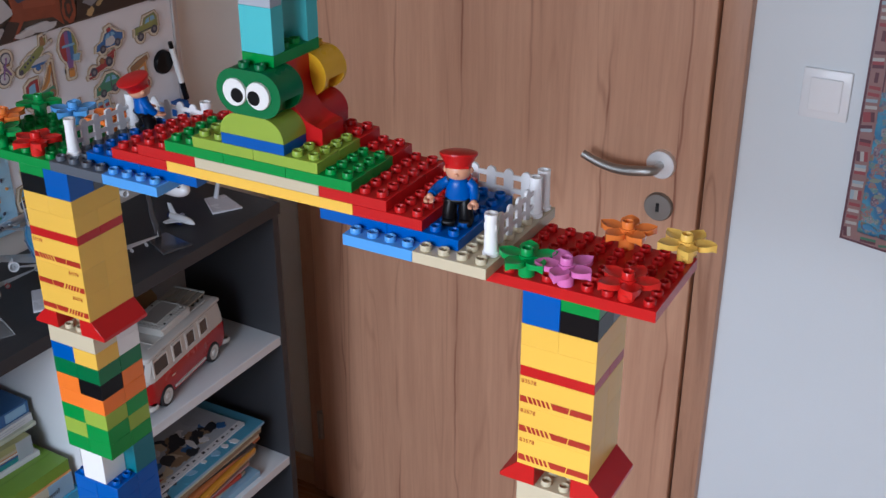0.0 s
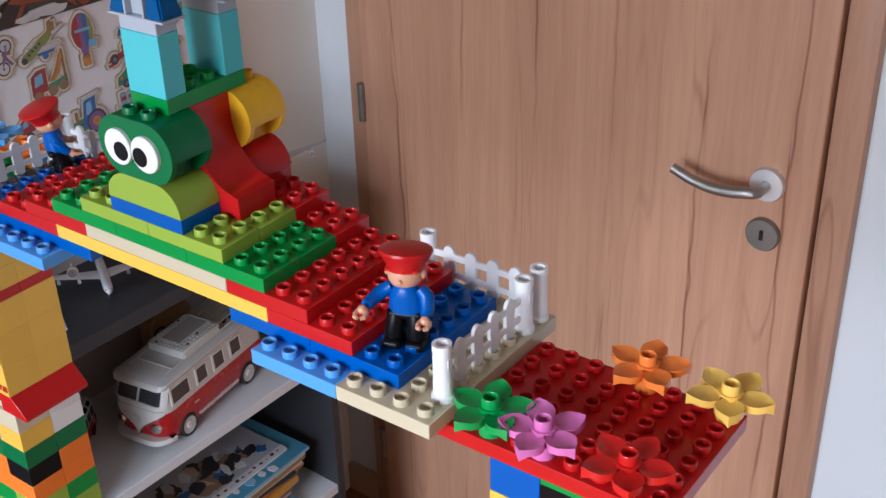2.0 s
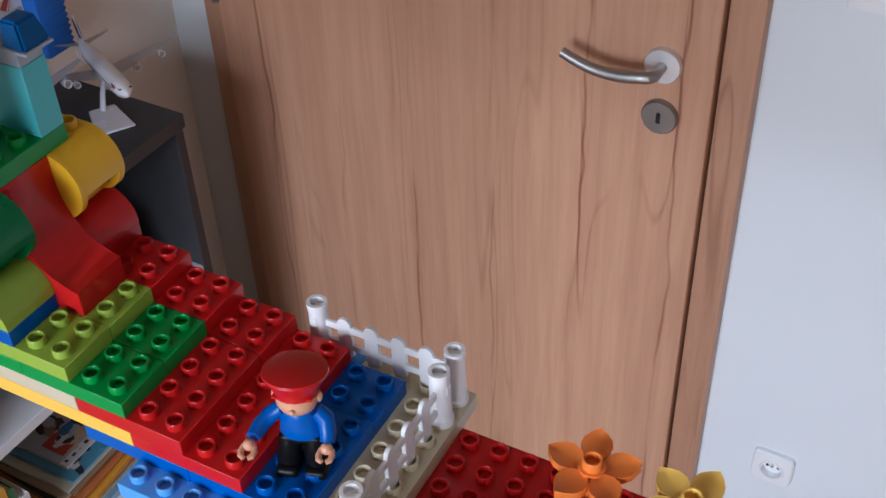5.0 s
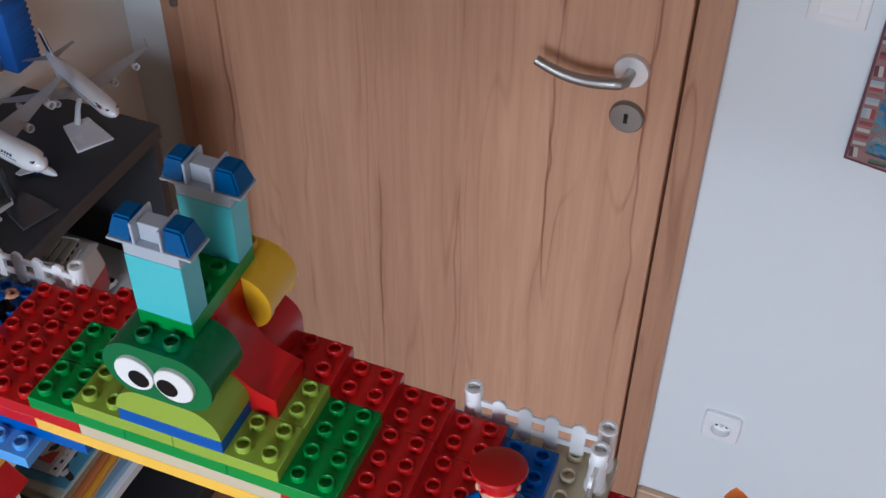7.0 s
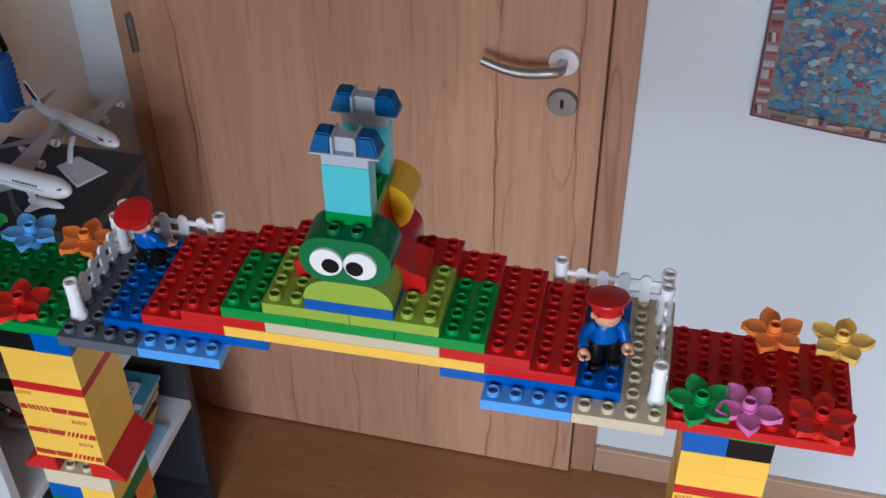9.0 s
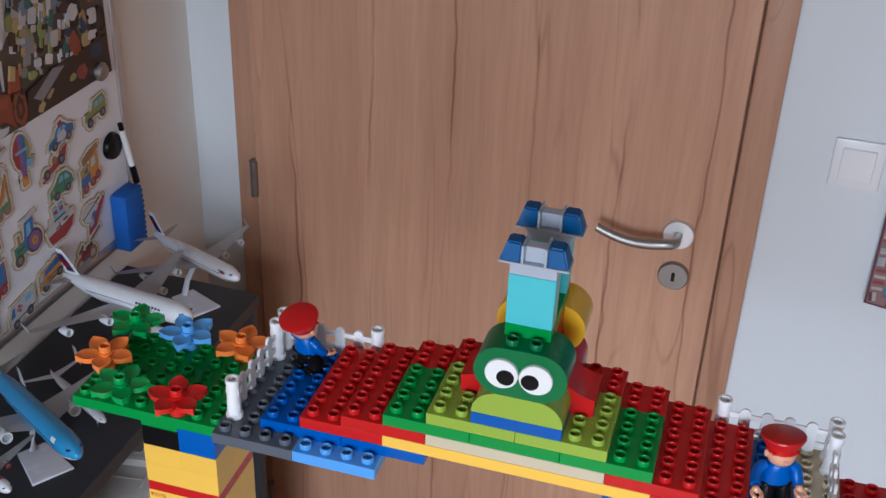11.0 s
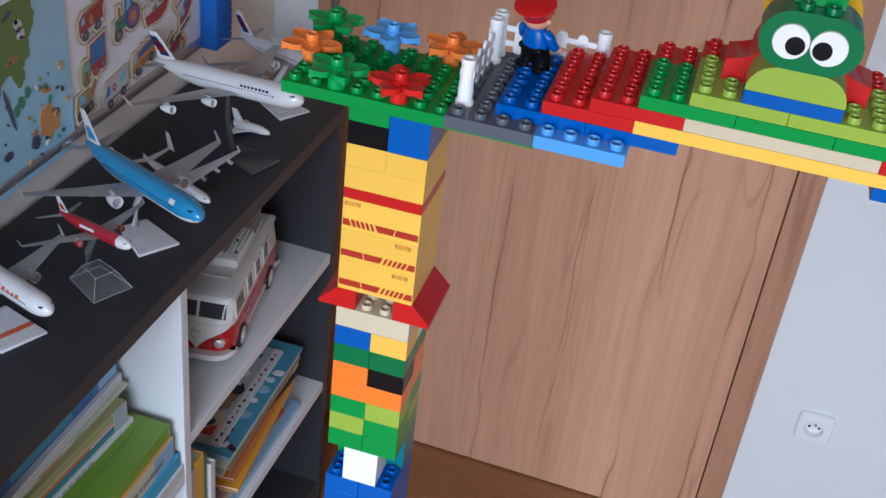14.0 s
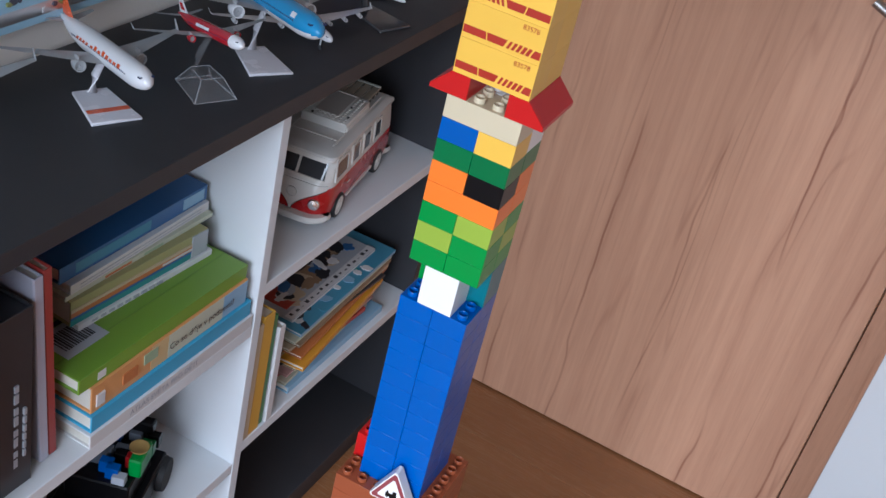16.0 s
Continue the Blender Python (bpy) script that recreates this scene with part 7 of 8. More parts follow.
    # black stepped edging under the visor, lower rim of the screen
    for i in range(9):
        x = -0.036 + i * 0.009
        wrap("screen_edging", x - 0.0038, x + 0.0038, lambda x: 0.1050 - 0.0012 * (i % 2), lambda x: 0.1095, 0.0022, "tyre", "black stepped edging", nx=3, nz=1)
    wrap("screen_rim", -0.046, 0.046, lambda x: 0.0770, lambda x: 0.0805, 0.0026, "van_cream", "cream lower rim of the windscreen")
    # long ridges on the roof
    for s in (-1, 1):
        bm = bmesh.new()
        add_box(bm, s * 0.0385 - 0.0012, -0.095, 0.117, s * 0.0385 + 0.0012, 0.095, 0.1240, 0.0005)
        part("roof_ridge", bm, M["van_cream"], ob)
    # row of studs across the front of the roof, and the visor
    for i in range(13):
        bm = bmesh.new()
        add_lathe(bm, [(0.0022, 0.0), (0.0022, 0.0018)], 8, Matrix.Translation((-0.0335 + i * 0.0056, -0.078, 0.1225)))
        part("roof_stud", bm, M["van_cream"], ob)
    loft([ring(W * 0.93, -L + 0.008, -L + 0.05, 0.012, 0.1090), ring(W * 0.95, -L + 0.010, -L + 0.05, 0.012, 0.1150)], "van_cream", "visor")
    bm = bmesh.new()
    add_lathe(bm, [(0.0085, 0.0), (0.0085, 0.0022), (0.0070, 0.0026), (0.0068, 0.0018), (0.0, 0.0018)], 20, pose(0, -L - 0.0014, 0.053, 90), cap=False)
    part("badge", bm, M["van_roof"], ob, "plain round badge")
    for x in (-0.036, 0.036):
        bm = bmesh.new()
        add_lathe(bm, [(0.0095, 0.0), (0.0095, 0.004), (0.0080, 0.0062), (0.0, 0.0070)], 20, pose(x, -L + 0.0045, 0.041, 90, 0, -14 if x < 0 else 14), cap=False)
        part("headlight", bm, M["chrome"], ob, "round headlight")
    for y0, y1 in ((-L - 0.010, -L + 0.030), (L - 0.030, L + 0.010)):
        loft([ring(W * 1.02, y0, y1, 0.034, 0.012), ring(W * 1.06, y0 - 0.001, y1 + 0.001, 0.034, 0.016), ring(W * 1.02, y0, y1, 0.034, 0.022)], "van_cream", "bumper", "cream bumper")
    for s in (-1, 1):
        bm = bmesh.new()
        add_box(bm, s * W - 0.002, -0.052, 0.022, s * W + 0.002, 0.052, 0.026)
        part("sill_trim", bm, M["van_cream"], ob)
        bm = bmesh.new()
        add_box(bm, s * W - 0.002, -0.062, 0.050, s * W + 0.003, -0.050, 0.053, 0.0006)
        part("door_handle", bm, M["chrome"], ob)
        for y in (-0.080, 0.080):
            m = Matrix.Translation((s * (W - 0.006), y, 0.0205)) @ pose(0, 0, 0, 0, 90 * s, 0)
            bm = bmesh.new()
            add_lathe(bm, [(0.0205, -0.008), (0.0205, 0.0065), (0.0185, 0.0085), (0.0155, 0.0088), (0.0150, 0.0060)], 28)
            w = part("wheel", bm, M["tyre"], ob, "black tyre", m)
            bm = bmesh.new()
            add_lathe(bm, [(0.0152, 0.0058), (0.0150, 0.0086), (0.0120, 0.0084), (0.0115, 0.0070), (0.0070, 0.0072), (0.0060, 0.0095), (0.0, 0.0100)], 24, cap=False)
            part("hubcap", bm, M["van_cream"], w, "cream hubcap")


def card_box():
    """A brown round-topped card box standing behind the van, with a dark printed arch."""
    ob = thing("card_box", pose(-0.776, 0.556, 0.557, 0, 0, 90), "brown round-topped card box with a dark printed arch", "box")
    o = [(-0.042, 0.0), (0.042, 0.0), (0.042, 0.088), (0.030, 0.106), (0.0, 0.113), (-0.030, 0.106), (-0.042, 0.088)]
    bm = bmesh.new()
    add_prism(bm, o, -0.016, 0.016, bevel=0.003)
    part("body", bm, M["kraft"], ob)
    for x in (-0.026, 0.026):
        bm = bmesh.new()
        arch = [(x + 0.013 * math.cos(radians(a)), 0.070 + 0.013 * math.sin(radians(a))) for a in range(0, 181, 20)]
        arch += [(x + 0.010 * math.cos(radians(a)), 0.070 + 0.010 * math.sin(radians(a))) for a in range(180, -1, -20)]
        add_prism(bm, arch, -0.0172, -0.015)
        part("printed_arch", bm, M["dark_ink"], ob, "dark printed arch")
    bm = bmesh.new()
    add_prism(bm, [(0.004 * math.cos(a / 5 * math.pi), 0.074 + 0.006 * math.sin(a / 5 * math.pi)) for a in range(10)], -0.0172, -0.015)
    part("printed_spot", bm, M["dark_ink"], ob)


def minibus():
    """A small red and cream toy bus with side windows and roof lights, its nose along -y."""
    ob = thing("toy_minibus", pose(-0.718, 0.323, 0.557, 0, 0, 40), "small red and cream toy bus with many windows", "toy bus")
    w, l = 0.0225, 0.0525
    bm = bmesh.new()
    add_box(bm, -w, -l, 0.006, w, l, 0.026, 0.003, segs=2)
    part("lower_body", bm, M["van_red"], ob, "red lower body")
    bm = bmesh.new()
    add_prism(bm, [(-w + 0.0006, 0.026), (w - 0.0006, 0.026), (w - 0.0025, 0.044), (w - 0.0085, 0.053), (-w + 0.0085, 0.053), (-w + 0.0025, 0.044)], -l + 0.001, l - 0.001, bevel=0.0008)
    part("upper_body", bm, M["van_cream"], ob, "cream upper body")
    bm = bmesh.new()
    add_box(bm, -w + 0.0095, -l + 0.004, 0.0530, w - 0.0095, l - 0.004, 0.0538, 0.0003)
    part("roof", bm, M["van_rack"], ob, "dull grey-brown roof")
    for s in (-1, 1):
        for k in range(6):
            y = -l + 0.010 + k * 0.0165
            bm = bmesh.new()
            add_box(bm, -0.0006, -0.0062, -0.0062, 0.0006, 0.0062, 0.0062, 0.0004)
            part("side_window", bm, M["glass_dark"], ob, "dark side window", Matrix.Translation((s * (w - 0.0013), y, 0.0352)) @ pose(0, 0, 0, 0, -s * 6, 0))
            bm = bmesh.new()
            add_box(bm, -0.0006, -0.0060, -0.0034, 0.0006, 0.0060, 0.0034, 0.0004)
            part("roof_light", bm, M["glass_dark"], ob, "dark roof light", Matrix.Translation((s * (w - 0.0053), y, 0.0487)) @ pose(0, 0, 0, 0, -s * 34, 0))
    for s in (-1, 1):
        bm = bmesh.new()
        add_box(bm, s * 0.0095 - 0.0080, -l - 0.0002, 0.0300, s * 0.0095 + 0.0080, -l + 0.002, 0.0420)
        part("windscreen", bm, M["glass_dark"], ob, "dark windscreen pane")
        for y in (-0.030, 0.030):
            bm = bmesh.new()
            add_lathe(bm, [(0.0080, -0.003), (0.0082, 0.0), (0.0078, 0.003)], 18, Matrix.Translation((s * (w - 0.0022), y, 0.0082)) @ pose(0, 0, 0, 0, 90, 0))
            part("wheel", bm, M["tyre"], ob)


# ---- books ----
def card(name, c, rough=0.4):
    return plain(name, c, rough=rough, coat=0.15, vary=0.06, scale=30)


BK = {k: card("cover_" + k, c) for k, c in dict(white=(0.62, 0.62, 0.62), cyan=(0.05, 0.34, 0.56), orange=(0.60, 0.28, 0.10), green=(0.16, 0.30, 0.03), navy=(0.03, 0.12, 0.30), pale=(0.50, 0.52, 0.40), red=(0.42, 0.05, 0.03), olive=(0.34, 0.32, 0.14), teal=(0.03, 0.24, 0.24), yellow=(0.60, 0.34, 0.05), brown=(0.26, 0.17, 0.10), moss=(0.05, 0.20, 0.08), black=(0.025, 0.025, 0.03), amber=(0.64, 0.30, 0.03), pink=(0.50, 0.30, 0.28), sky=(0.24, 0.42, 0.58), grey=(0.36, 0.38, 0.42), lilac=(0.42, 0.42, 0.50), cream=(0.55, 0.40, 0.20), lagoon=(0.07, 0.26, 0.38), silver=(0.36, 0.385, 0.42), oat=(0.50, 0.40, 0.27), wine=(0.30, 0.035, 0.03), sage=(0.30, 0.40, 0.26), rust=(0.48, 0.16, 0.05), leaf=(0.125, 0.24, 0.028)).items()}
M["pages"] = plain("page_edges", (0.60, 0.57, 0.50), rough=0.8, vary=0.1, scale=400)

def book(name, x0, x1, y0, y1, z0, z1, cover, label, turn=0.0, lean=0.0, top=None, spine="x", lines=()):
    """A closed book lying flat (spine towards the room) or standing; covers overhang a block of pages."""
    cx, cy = (x0 + x1) / 2, (y0 + y1) / 2
    ob = thing(name, Matrix.Translation((cx, cy, z0)) @ pose(0, 0, 0, lean, 0, turn), label, "book", "books on the shelves")
    a, b, h = (x1 - x0) / 2, (y1 - y0) / 2, z1 - z0
    flat = spine == "x"
    t = min(0.0022, (h if flat else 2 * b) * 0.16)
    bm = bmesh.new()
    if flat:
        add_box(bm, -a, -b, 0, a, b, t, 0.0004)
        part("cover", bm, BK[cover], ob)
        bm = bmesh.new()
        add_box(bm, a - t, -b, t * 0.5, a, b, h - t * 0.5, 0.0006)
        part("spine", bm, BK[cover], ob)
        bm = bmesh.new()
        add_box(bm, -a, -b, h - t, a, b, h, 0.0004)
        part("top_cover", bm, top or BK[cover], ob)
        bm = bmesh.new()
        add_box(bm, -a + 0.002, -b + 0.003, t, a - t, b - 0.003, h - t)
    else:
        add_box(bm, a - t, -b, 0, a, b, h, 0.0006)
        part("spine", bm, BK[cover], ob)
        for y0_, y1_ in ((-b, -b + t), (b - t, b)):
            bm = bmesh.new()
            add_box(bm, -a, y0_, 0, a - t, y1_, h, 0.0004)
            part("cover", bm, BK[cover], ob)
        bm = bmesh.new()
        add_box(bm, -a + 0.002, -b + t, 0.002, a - t, b - t, h - 0.003)
    part("page_block", bm, BK["black"] if cover == "black" else M["pages"], ob)
    for k_, (y0_, y1_, z0_, z1_, c) in enumerate(lines):
        bm = bmesh.new()
        add_box(bm, a, y0_, z0_, a + 0.0003 + 0.0002 * k_, y1_, z1_)
        part("spine_print", bm, BK[c], ob)
    return ob, a, b, h


def words(parent, text, size, m, mat):
    cu = bpy.data.curves.new("printed_words", "FONT")
    cu.body, cu.size, cu.extrude, cu.align_y = text, size, 0.00005, "CENTER"
    cu.materials.append(mat)
    t = new("printed_words", cu)
    t.parent = parent
    t.matrix_basis = m


def left_books():
    X = -0.586
    ob, a, b, h = book("atlas_book", -0.790, X + 0.004, -0.047, 0.233, 0.503, 0.521, "white", "white atlas lying at the bottom of a pile")
    words(ob, "ATLAS SVĚTA PRO DĚTI", 0.0105, Matrix.Translation((a + 0.0006, -0.080, h * 0.5)) @ pose(0, 0, 0, 90, 0, 90), BK["grey"])
    ob, a, b, h = book("picture_book", -0.790, X + 0.001, -0.043, 0.230, 0.521, 0.543, "cyan", "bright blue hardback in a pile of books")
    ob, a, b, h = book("picture_book", -0.785, X - 0.003, -0.040, 0.222, 0.543, 0.578, "orange", "orange and cream children's hardback in a pile", lines=((-0.040, 0.130, 0.001, 0.034, "cream"), (-0.012, 0.130, 0.0012, 0.0338, "pale"), (0.085, 0.130, 0.0014, 0.0336, "sky"), (-0.052, -0.030, 0.016, 0.030, "sage"), (-0.085, -0.062, 0.010, 0.024, "rust"), (-0.124, -0.112, 0.006, 0.022, "white")))
    words(ob, "Co se děje v podzemí?", 0.0125, Matrix.Translation((a + 0.0022, -0.012, h * 0.5)) @ pose(0, 0, 0, 90, 0, 90), BK["black"])
    ob, a, b, h = book("green_book", -0.785, X - 0.006, -0.056, 0.222, 0.578, 0.597, "green", "lime green hardback with a barcode sticker", lines=((-0.112, -0.100, 0.003, 0.013, "white"),))
    bm = bmesh.new()
    add_box(bm, a - 0.075, -0.122, h, a - 0.030, -0.062, h + 0.0003)
    sk = part("barcode_sticker", bm, BK["grey"], ob, "pale grey barcode sticker")
    bm = bmesh.new()
    for i in range(13):
        add_box(bm, a - 0.068, -0.114 + i * 0.0034, h + 0.0003, a - 0.040, -0.1125 + i * 0.0034 + (i % 3) * 0.0005, h + 0.0005)
    part("bar", bm, BK["black"], sk)
    bm = bmesh.new()
    add_box(bm, a - 0.082, -0.100, h, a - 0.076, -0.052, h + 0.0003)
    part("bar", bm, BK["black"], ob)
    bm = bmesh.new()
    add_box(bm, a - 0.035, -b, h, a - 0.033, b, h + 0.0002)
    part("cover_groove", bm, BK["leaf"], ob)
    # smaller pile set back on the green book
    z = 0.597
    upper = (("white", 0.008, 0.004, 0.212, -0.640, -3, "thin white book with a printed spine", [(-0.085 + 0.012 * k, -0.077 + 0.012 * k, 0.0025, 0.0055, "grey") for k in range(9)]),
             ("olive", 0.032, -0.004, 0.204, -0.644, -3, "thick book with olive, red and teal striped spine", [(-0.104, 0.104, 0.0005, 0.0075, "teal"), (-0.104, 0.104, 0.0080, 0.0110, "navy"), (-0.104, 0.104, 0.0115, 0.0170, "rust"), (-0.104, 0.104, 0.0175, 0.0215, "oat"), (0.030, 0.078, 0.0128, 0.0155, "white"), (0.078, 0.104, 0.0010, 0.0310, "silver")]),
             ("pale", 0.006, -0.010, 0.224, -0.652, -1, "thin pale book in an upper pile", [(-0.060, -0.020, 0.0015, 0.0045, "rust"), (0.0, 0.030, 0.0015, 0.0045, "sage")]),
             ("white", 0.012, -0.006, 0.222, -0.655, 1, "white paged pad under a blue folder", [(-0.1, 0.1, 0.0030, 0.0036, "grey"), (-0.1, 0.1, 0.0072, 0.0078, "grey")]),
             ("navy", 0.020, -0.012, 0.224, -0.662, 0, "thick blue folder on top of books", [(-0.095, 0.02, 0.004, 0.016, "lagoon"), (0.075, 0.112, 0.003, 0.017, "sky")]))
    for c, t, y0, y1, xf, turn, lab, ln in upper:
        book("thin_book", -0.790, xf, y0, y1, z, z + t, c, lab, turn=turn, lines=ln)
        z += t
    book("standing_book", -0.785, -0.606, -0.079, -0.069, 0.504, 0.745, "wine", "tall red-spined book leaning on the pile", spine="y", lean=3)
    book("standing_book", -0.785, -0.605, -0.092, -0.081, 0.504, 0.742, "lilac", "tall pale lilac book leaning on others", spine="y", lean=3)
    book("standing_book", -0.785, -0.598, -0.152, -0.112, 0.503, 0.722, "black", "thick black book standing upright", spine="y", lines=[(-0.003, 0.002, 0.030 + 0.014 * k, 0.041 + 0.014 * k - 0.003 * (k % 2), "grey") for k in range(8)] + [(0.008, 0.011, 0.040 + 0.011 * k, 0.048 + 0.011 * k, "silver") for k in range(6)])


def right_books():
    for y0, y1, h, c, xf, lab in ((0.254, 0.266, 0.196, "oat", -0.583, "cream upright book beside the divider"), (0.267, 0.290, 0.204, "yellow", -0.584, "ochre hardback standing upright on the shelf"), (0.291, 0.302, 0.190, "moss", -0.586, "dark green book standing upright"), (0.305, 0.318, 0.166, "white", -0.582, "white paperback standing upright on the shelf")):
        book("upright_book", -0.780, xf, y0, y1, 0.2902, 0.2902 + h, c, lab, spine="y")
    z = 0.2902
    pile = ((0.012, 0.372, 0.635, -0.592, "sky"), (0.006, 0.366, 0.610, -0.604, "pale"), (0.008, 0.372, 0.600, -0.608, "red"), (0.004, 0.370, 0.622, -0.603, "pink"), (0.007, 0.368, 0.630, -0.614, "brown"), (0.005, 0.375, 0.640, -0.600, "oat"), (0.005, 0.372, 0.625, -0.612, "black"), (0.008, 0.366, 0.632, -0.590, "amber"), (0.005, 0.370, 0.640, -0.610, "brown"), (0.006, 0.374, 0.655, -0.598, "rust"), (0.004, 0.370, 0.640, -0.606, "black"), (0.006, 0.372, 0.655, -0.604, "oat"), (0.005, 0.380, 0.660, -0.600, "brown"), (0.005, 0.378, 0.664, -0.604, "pale"))
    labs = {"sky": "pale blue magazine at the bottom of a pile", "pink": "pale pink magazine in a pile", "red": "red children's book in a pile", "moss": "dark green magazine in a pile", "amber": "amber coloured flat box among magazines", "black": "dark magazine in a pile", "white": "white magazine in a pile", "pale": "pale magazine in a pile", "brown": "brown covered magazine in a pile", "oat": "cream paged magazine in a pile", "rust": "rusty orange magazine in a pile"}
    for i, (t, y0, y1, xf, c) in enumerate(pile):
        book("magazine", -0.795, xf, y0, y1, z, z + t, c, labs[c], turn=(0, 3, -3, 2, -2, 4, 1, 6, -2, 5, -3, 1, 3, 2)[i])
        z += t
    rng = random.Random(31)

    def cover_art(ob, a, b, h, count, inks, size, edge=0.026):
        """Little printed pictures scattered over a cover."""
        for k in range(count):
            bm = bmesh.new()
            shape(bm, "b", rng.uniform(-a * 0.1, a - edge), rng.uniform(-b + 0.02, b - 0.02), rng.uniform(0.4, 1) * size, rng.uniform(0.3, 0.9) * size, 0.0, 0.00025 + 0.00002 * k, 0, rng.uniform(0, 180))
            part("cover_print", bm, BK[rng.choice(inks)], ob, m=pose(0, 0, h, 90))

    ob, a, b, h = book("magazine", -0.795, -0.604, 0.392, 0.674, z, z + 0.006, "sky", "blue picture magazine on a pile", turn=2, top=BK["lagoon"])
    cover_art(ob, a, b, h, 44, ["cyan", "navy", "sky", "rust", "white", "teal", "lagoon", "white", "black"], 0.011, 0.006)
    z += 0.006
    ob, a, b, h = book("magazine", -0.798, -0.627, 0.405, 0.645, z, z + 0.005, "white", "white picture magazine with a red square", turn=2, top=BK["silver"])
    cover_art(ob, a, b, h, 60, ["black", "brown", "black", "grey", "white", "navy", "black", "oat"], 0.019)
    bm = bmesh.new()
    add_box(bm, a - 0.062, -b + 0.014, h - 0.0005, a - 0.020, -b + 0.054, h + 0.0009)
    red = part("cover_square", bm, BK["red"], ob, "red printed square")
    bm = bmesh.new()
    add_box(bm, a - 0.046, -b + 0.020, h, a - 0.038, -b + 0.048, h + 0.0011)
    part("square_bar", bm, BK["white"], red)
    bm = bmesh.new()
    add_box(bm, a - 0.014, -b, h - 0.0005, a - 0.001, b, h + 0.0007)
    part("cover_strip", bm, BK["white"], ob, "white strip with dark marks")
    for i in range(17):
        bm = bmesh.new()
        add_box(bm, a - 0.011 + 0.002 * (i % 3), -b + 0.006 + i * 0.0135, h, a - 0.006 + 0.001 * (i % 2), -b + 0.011 + i * 0.0135 + 0.002 * (i % 2), h + 0.0009)
        part("cover_print", bm, BK["black"], ob)
    # a small toy lying in the dark compartment below
    ob = thing("toy_car", pose(-0.640, 0.300, 0.050, 0, 0, 30), "small red toy car in the lower compartment", "toy car")
    part("body", (lambda b_: (add_box(b_, -0.03, -0.02, 0.008, 0.03, 0.02, 0.026, 0.005, segs=2), add_box(b_, -0.015, -0.017, 0.024, 0.018, 0.017, 0.040, 0.005, segs=2), b_)[2])(bmesh.new()), M["van_red"], ob)
    for x in (-0.018, 0.018):
        for y in (-0.020, 0.020):
            bm = bmesh.new()
            add_lathe(bm, [(0.009, -0.004), (0.009, 0.004)], 14, pose(x, y, 0.009, 90))
            part("wheel", bm, M["tyre"], ob)


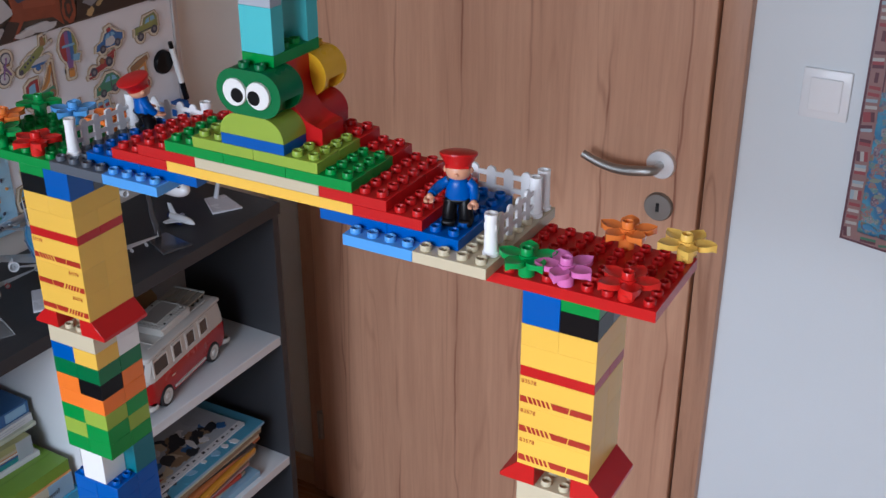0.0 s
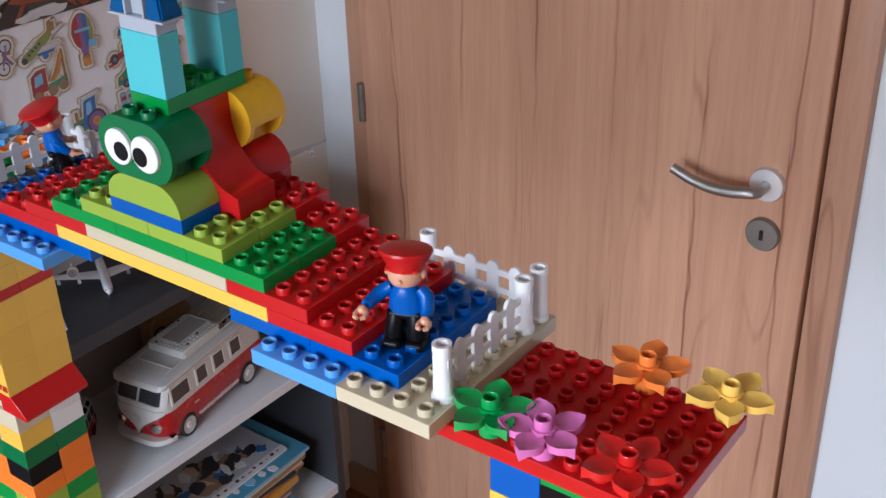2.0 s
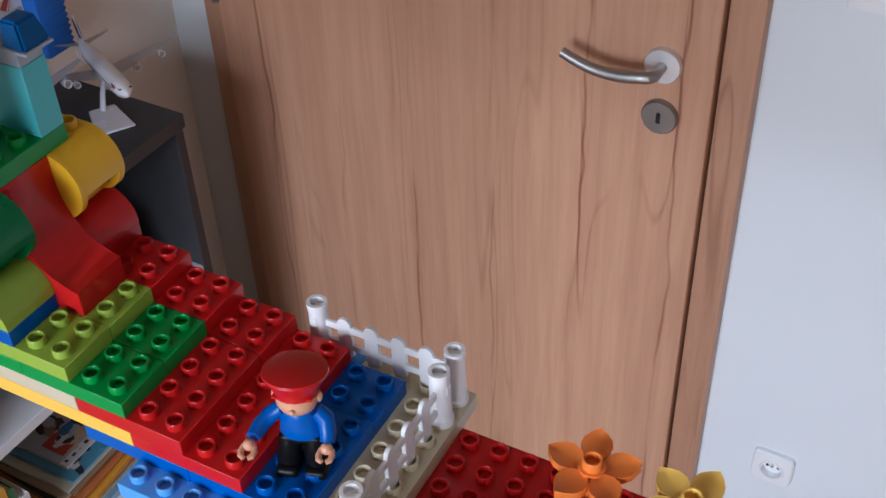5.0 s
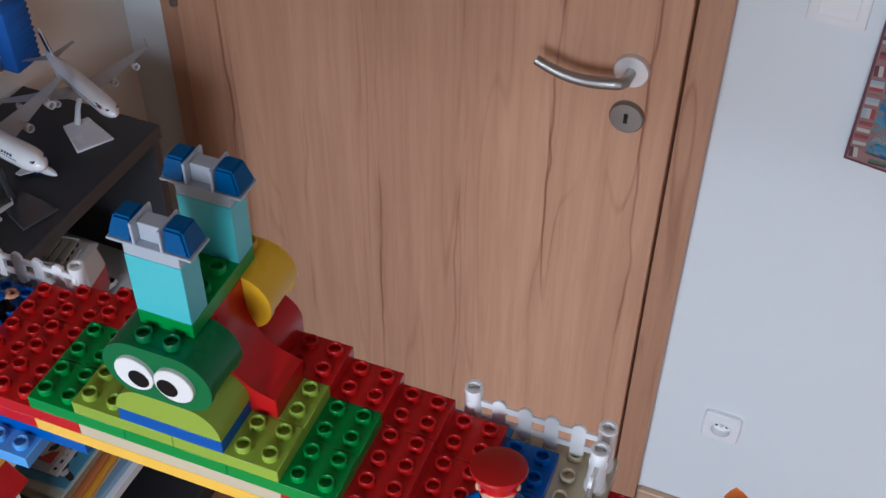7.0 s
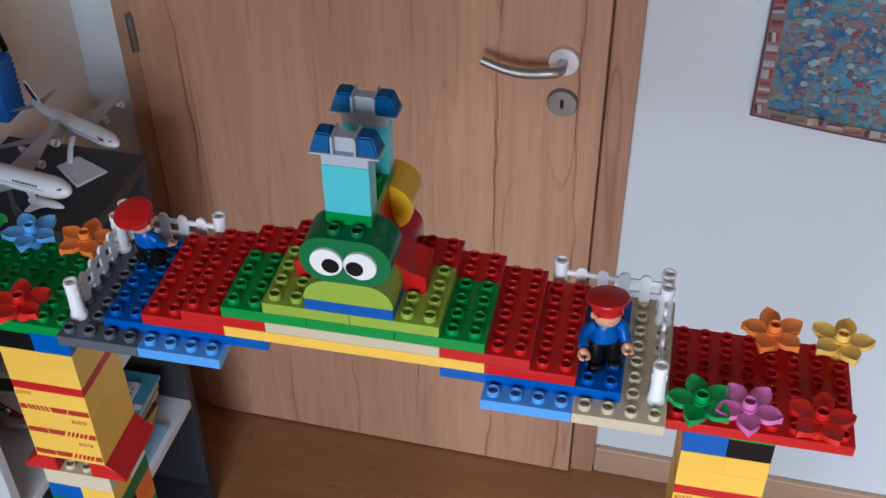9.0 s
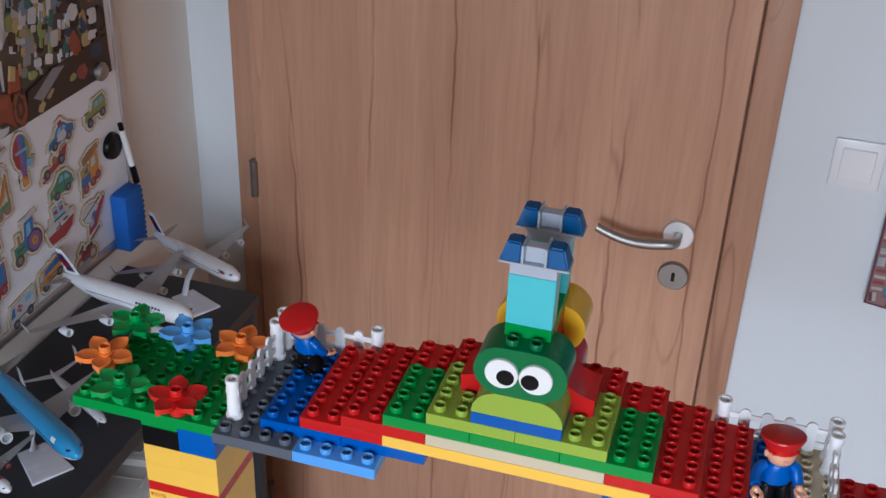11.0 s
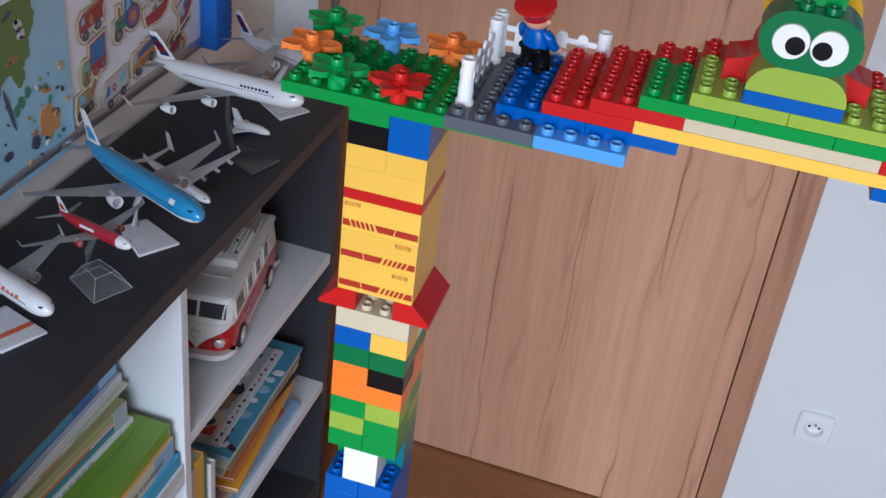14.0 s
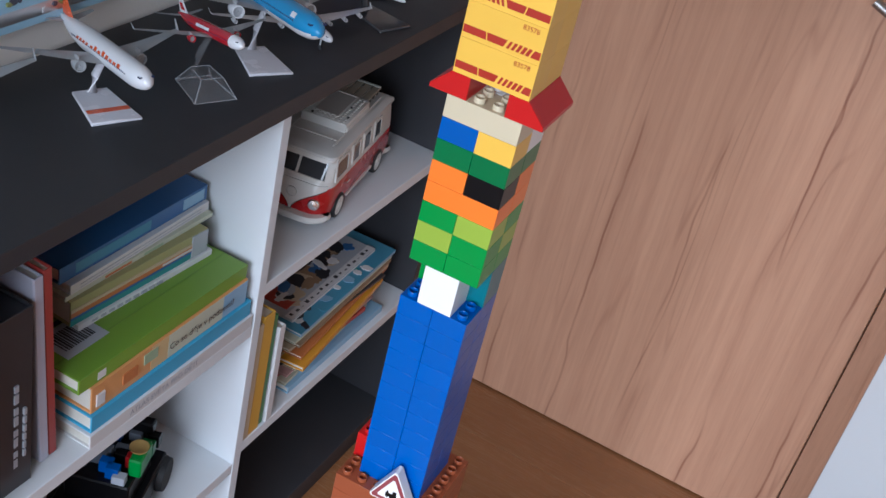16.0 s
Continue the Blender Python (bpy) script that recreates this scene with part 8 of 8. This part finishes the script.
def lower_toys():
    """A dark model built of small blocks, standing in the lower left compartment."""
    ob = thing("block_model", pose(-0.660, 0.085, 0.262, 0, 0, 20), "dark block-built model with gold dish and wheels", "toy")
    bm = bmesh.new()
    add_box(bm, -0.050, -0.060, 0.018, 0.050, 0.060, 0.050, 0.002)
    add_box(bm, -0.040, -0.050, 0.050, 0.040, 0.030, 0.085, 0.002)
    add_box(bm, -0.036, 0.036, 0.050, 0.036, 0.052, 0.110, 0.002)
    part("hull", bm, M["black"], ob)
    bm = bmesh.new()
    add_box(bm, 0.030, -0.030, 0.085, 0.046, 0.010, 0.112, 0.002)
    part("green_panel", bm, M["green"], ob, "green panel")
    bm = bmesh.new()
    add_lathe(bm, [(0.004, 0.0), (0.011, 0.003), (0.012, 0.006), (0.009, 0.005), (0.003, 0.003)], 20, Matrix.Translation((0.036, -0.010, 0.112)))
    part("dish", bm, M["brass"], ob, "gold dish")
    for x, y in ((-0.05, -0.045), (-0.05, 0.045), (0.05, -0.045), (0.05, 0.045)):
        bm = bmesh.new()
        add_lathe(bm, [(0.022, -0.008), (0.024, 0.0), (0.022, 0.008)], 18, pose(x, y, 0.0245, 0, 90))
        part("wheel", bm, M["tyre"], ob)
    rng = random.Random(12)
    for i in range(22):
        c = rng.choice(["blue", "grey", "black", "deep_green", "black", "dark_red", "ash", "grey"])
        x, y, z = rng.uniform(-0.036, 0.040), rng.uniform(-0.05, 0.05), rng.choice((0.0840, 0.0900))
        bm = bmesh.new()
        add_box(bm, x - 0.008, y - 0.006, z - 0.006, x + 0.008, y + 0.006, z + 0.012, 0.0006)
        part("small_block", bm, M[c], ob)
    ob = thing("block_model", pose(-0.655, -0.060, 0.262, 0, 0, -15), "dark red and brown block-built model", "toy")
    bm = bmesh.new()
    add_box(bm, -0.045, -0.04, 0.0, 0.045, 0.04, 0.055, 0.003)
    add_lathe(bm, [(0.035, 0.0), (0.032, 0.09), (0.020, 0.105)], 16, Matrix.Translation((-0.01, 0, 0)))
    part("hull", bm, M["dark_red"], ob)
    bm = bmesh.new()
    add_lathe(bm, [(0.028, 0.0), (0.030, 0.030), (0.020, 0.040)], 16, Matrix.Translation((0.035, 0.06, 0)))
    part("turret", bm, M["black"], ob)


def road_sign():
    """A triangular warning sign block on the tower's foot."""
    ob = thing("toy_road_sign", BED @ Matrix.Translation(at(-10.35, 0.30, -67)) @ pose(0, 0, 0.0012, 0, 0, 4) @ Matrix.Diagonal((0.84, 0.84, 0.90, 1)), "toy triangular warning sign with red border", "toy sign")

    def tri_(r, d0, d1, mat, nm, z=0.0135):
        bm = bmesh.new()
        pts = []
        for k in range(3):
            a = radians(90 + 120 * k)
            for da in (-28, 0, 28):
                pts.append((r * 0.86 * math.cos(a) + r * 0.16 * math.cos(a + radians(da)), z + r * 0.86 * math.sin(a) + r * 0.16 * math.sin(a + radians(da))))
        add_prism(bm, pts, d0, d1)
        part(nm, bm, mat, ob)

    tri_(0.0270, -0.008, 0.006, M["white"], "sign_body")
    tri_(0.0245, -0.0083, -0.006, M["flag_red"], "red_border")
    tri_(0.0170, -0.0086, -0.006, M["white"], "white_field")
    bm = bmesh.new()
    add_box(bm, -0.0065, -0.0089, 0.0080, 0.0065, -0.008, 0.0125)
    add_box(bm, 0.0015, -0.0089, 0.0125, 0.0060, -0.008, 0.0165)
    add_box(bm, -0.0055, -0.0089, 0.0125, -0.0035, -0.008, 0.0150)
    for x in (-0.0045, 0.0, 0.0045):
        add_lathe(bm, [(0.0016, 0.008), (0.0016, 0.0089)], 10, pose(x, 0, 0.0075, 90))
    part("pictogram", bm, M["black"], ob, "black engine pictogram")



van()
minibus()
card_box()
left_books()
right_books()
lower_toys()
road_sign()
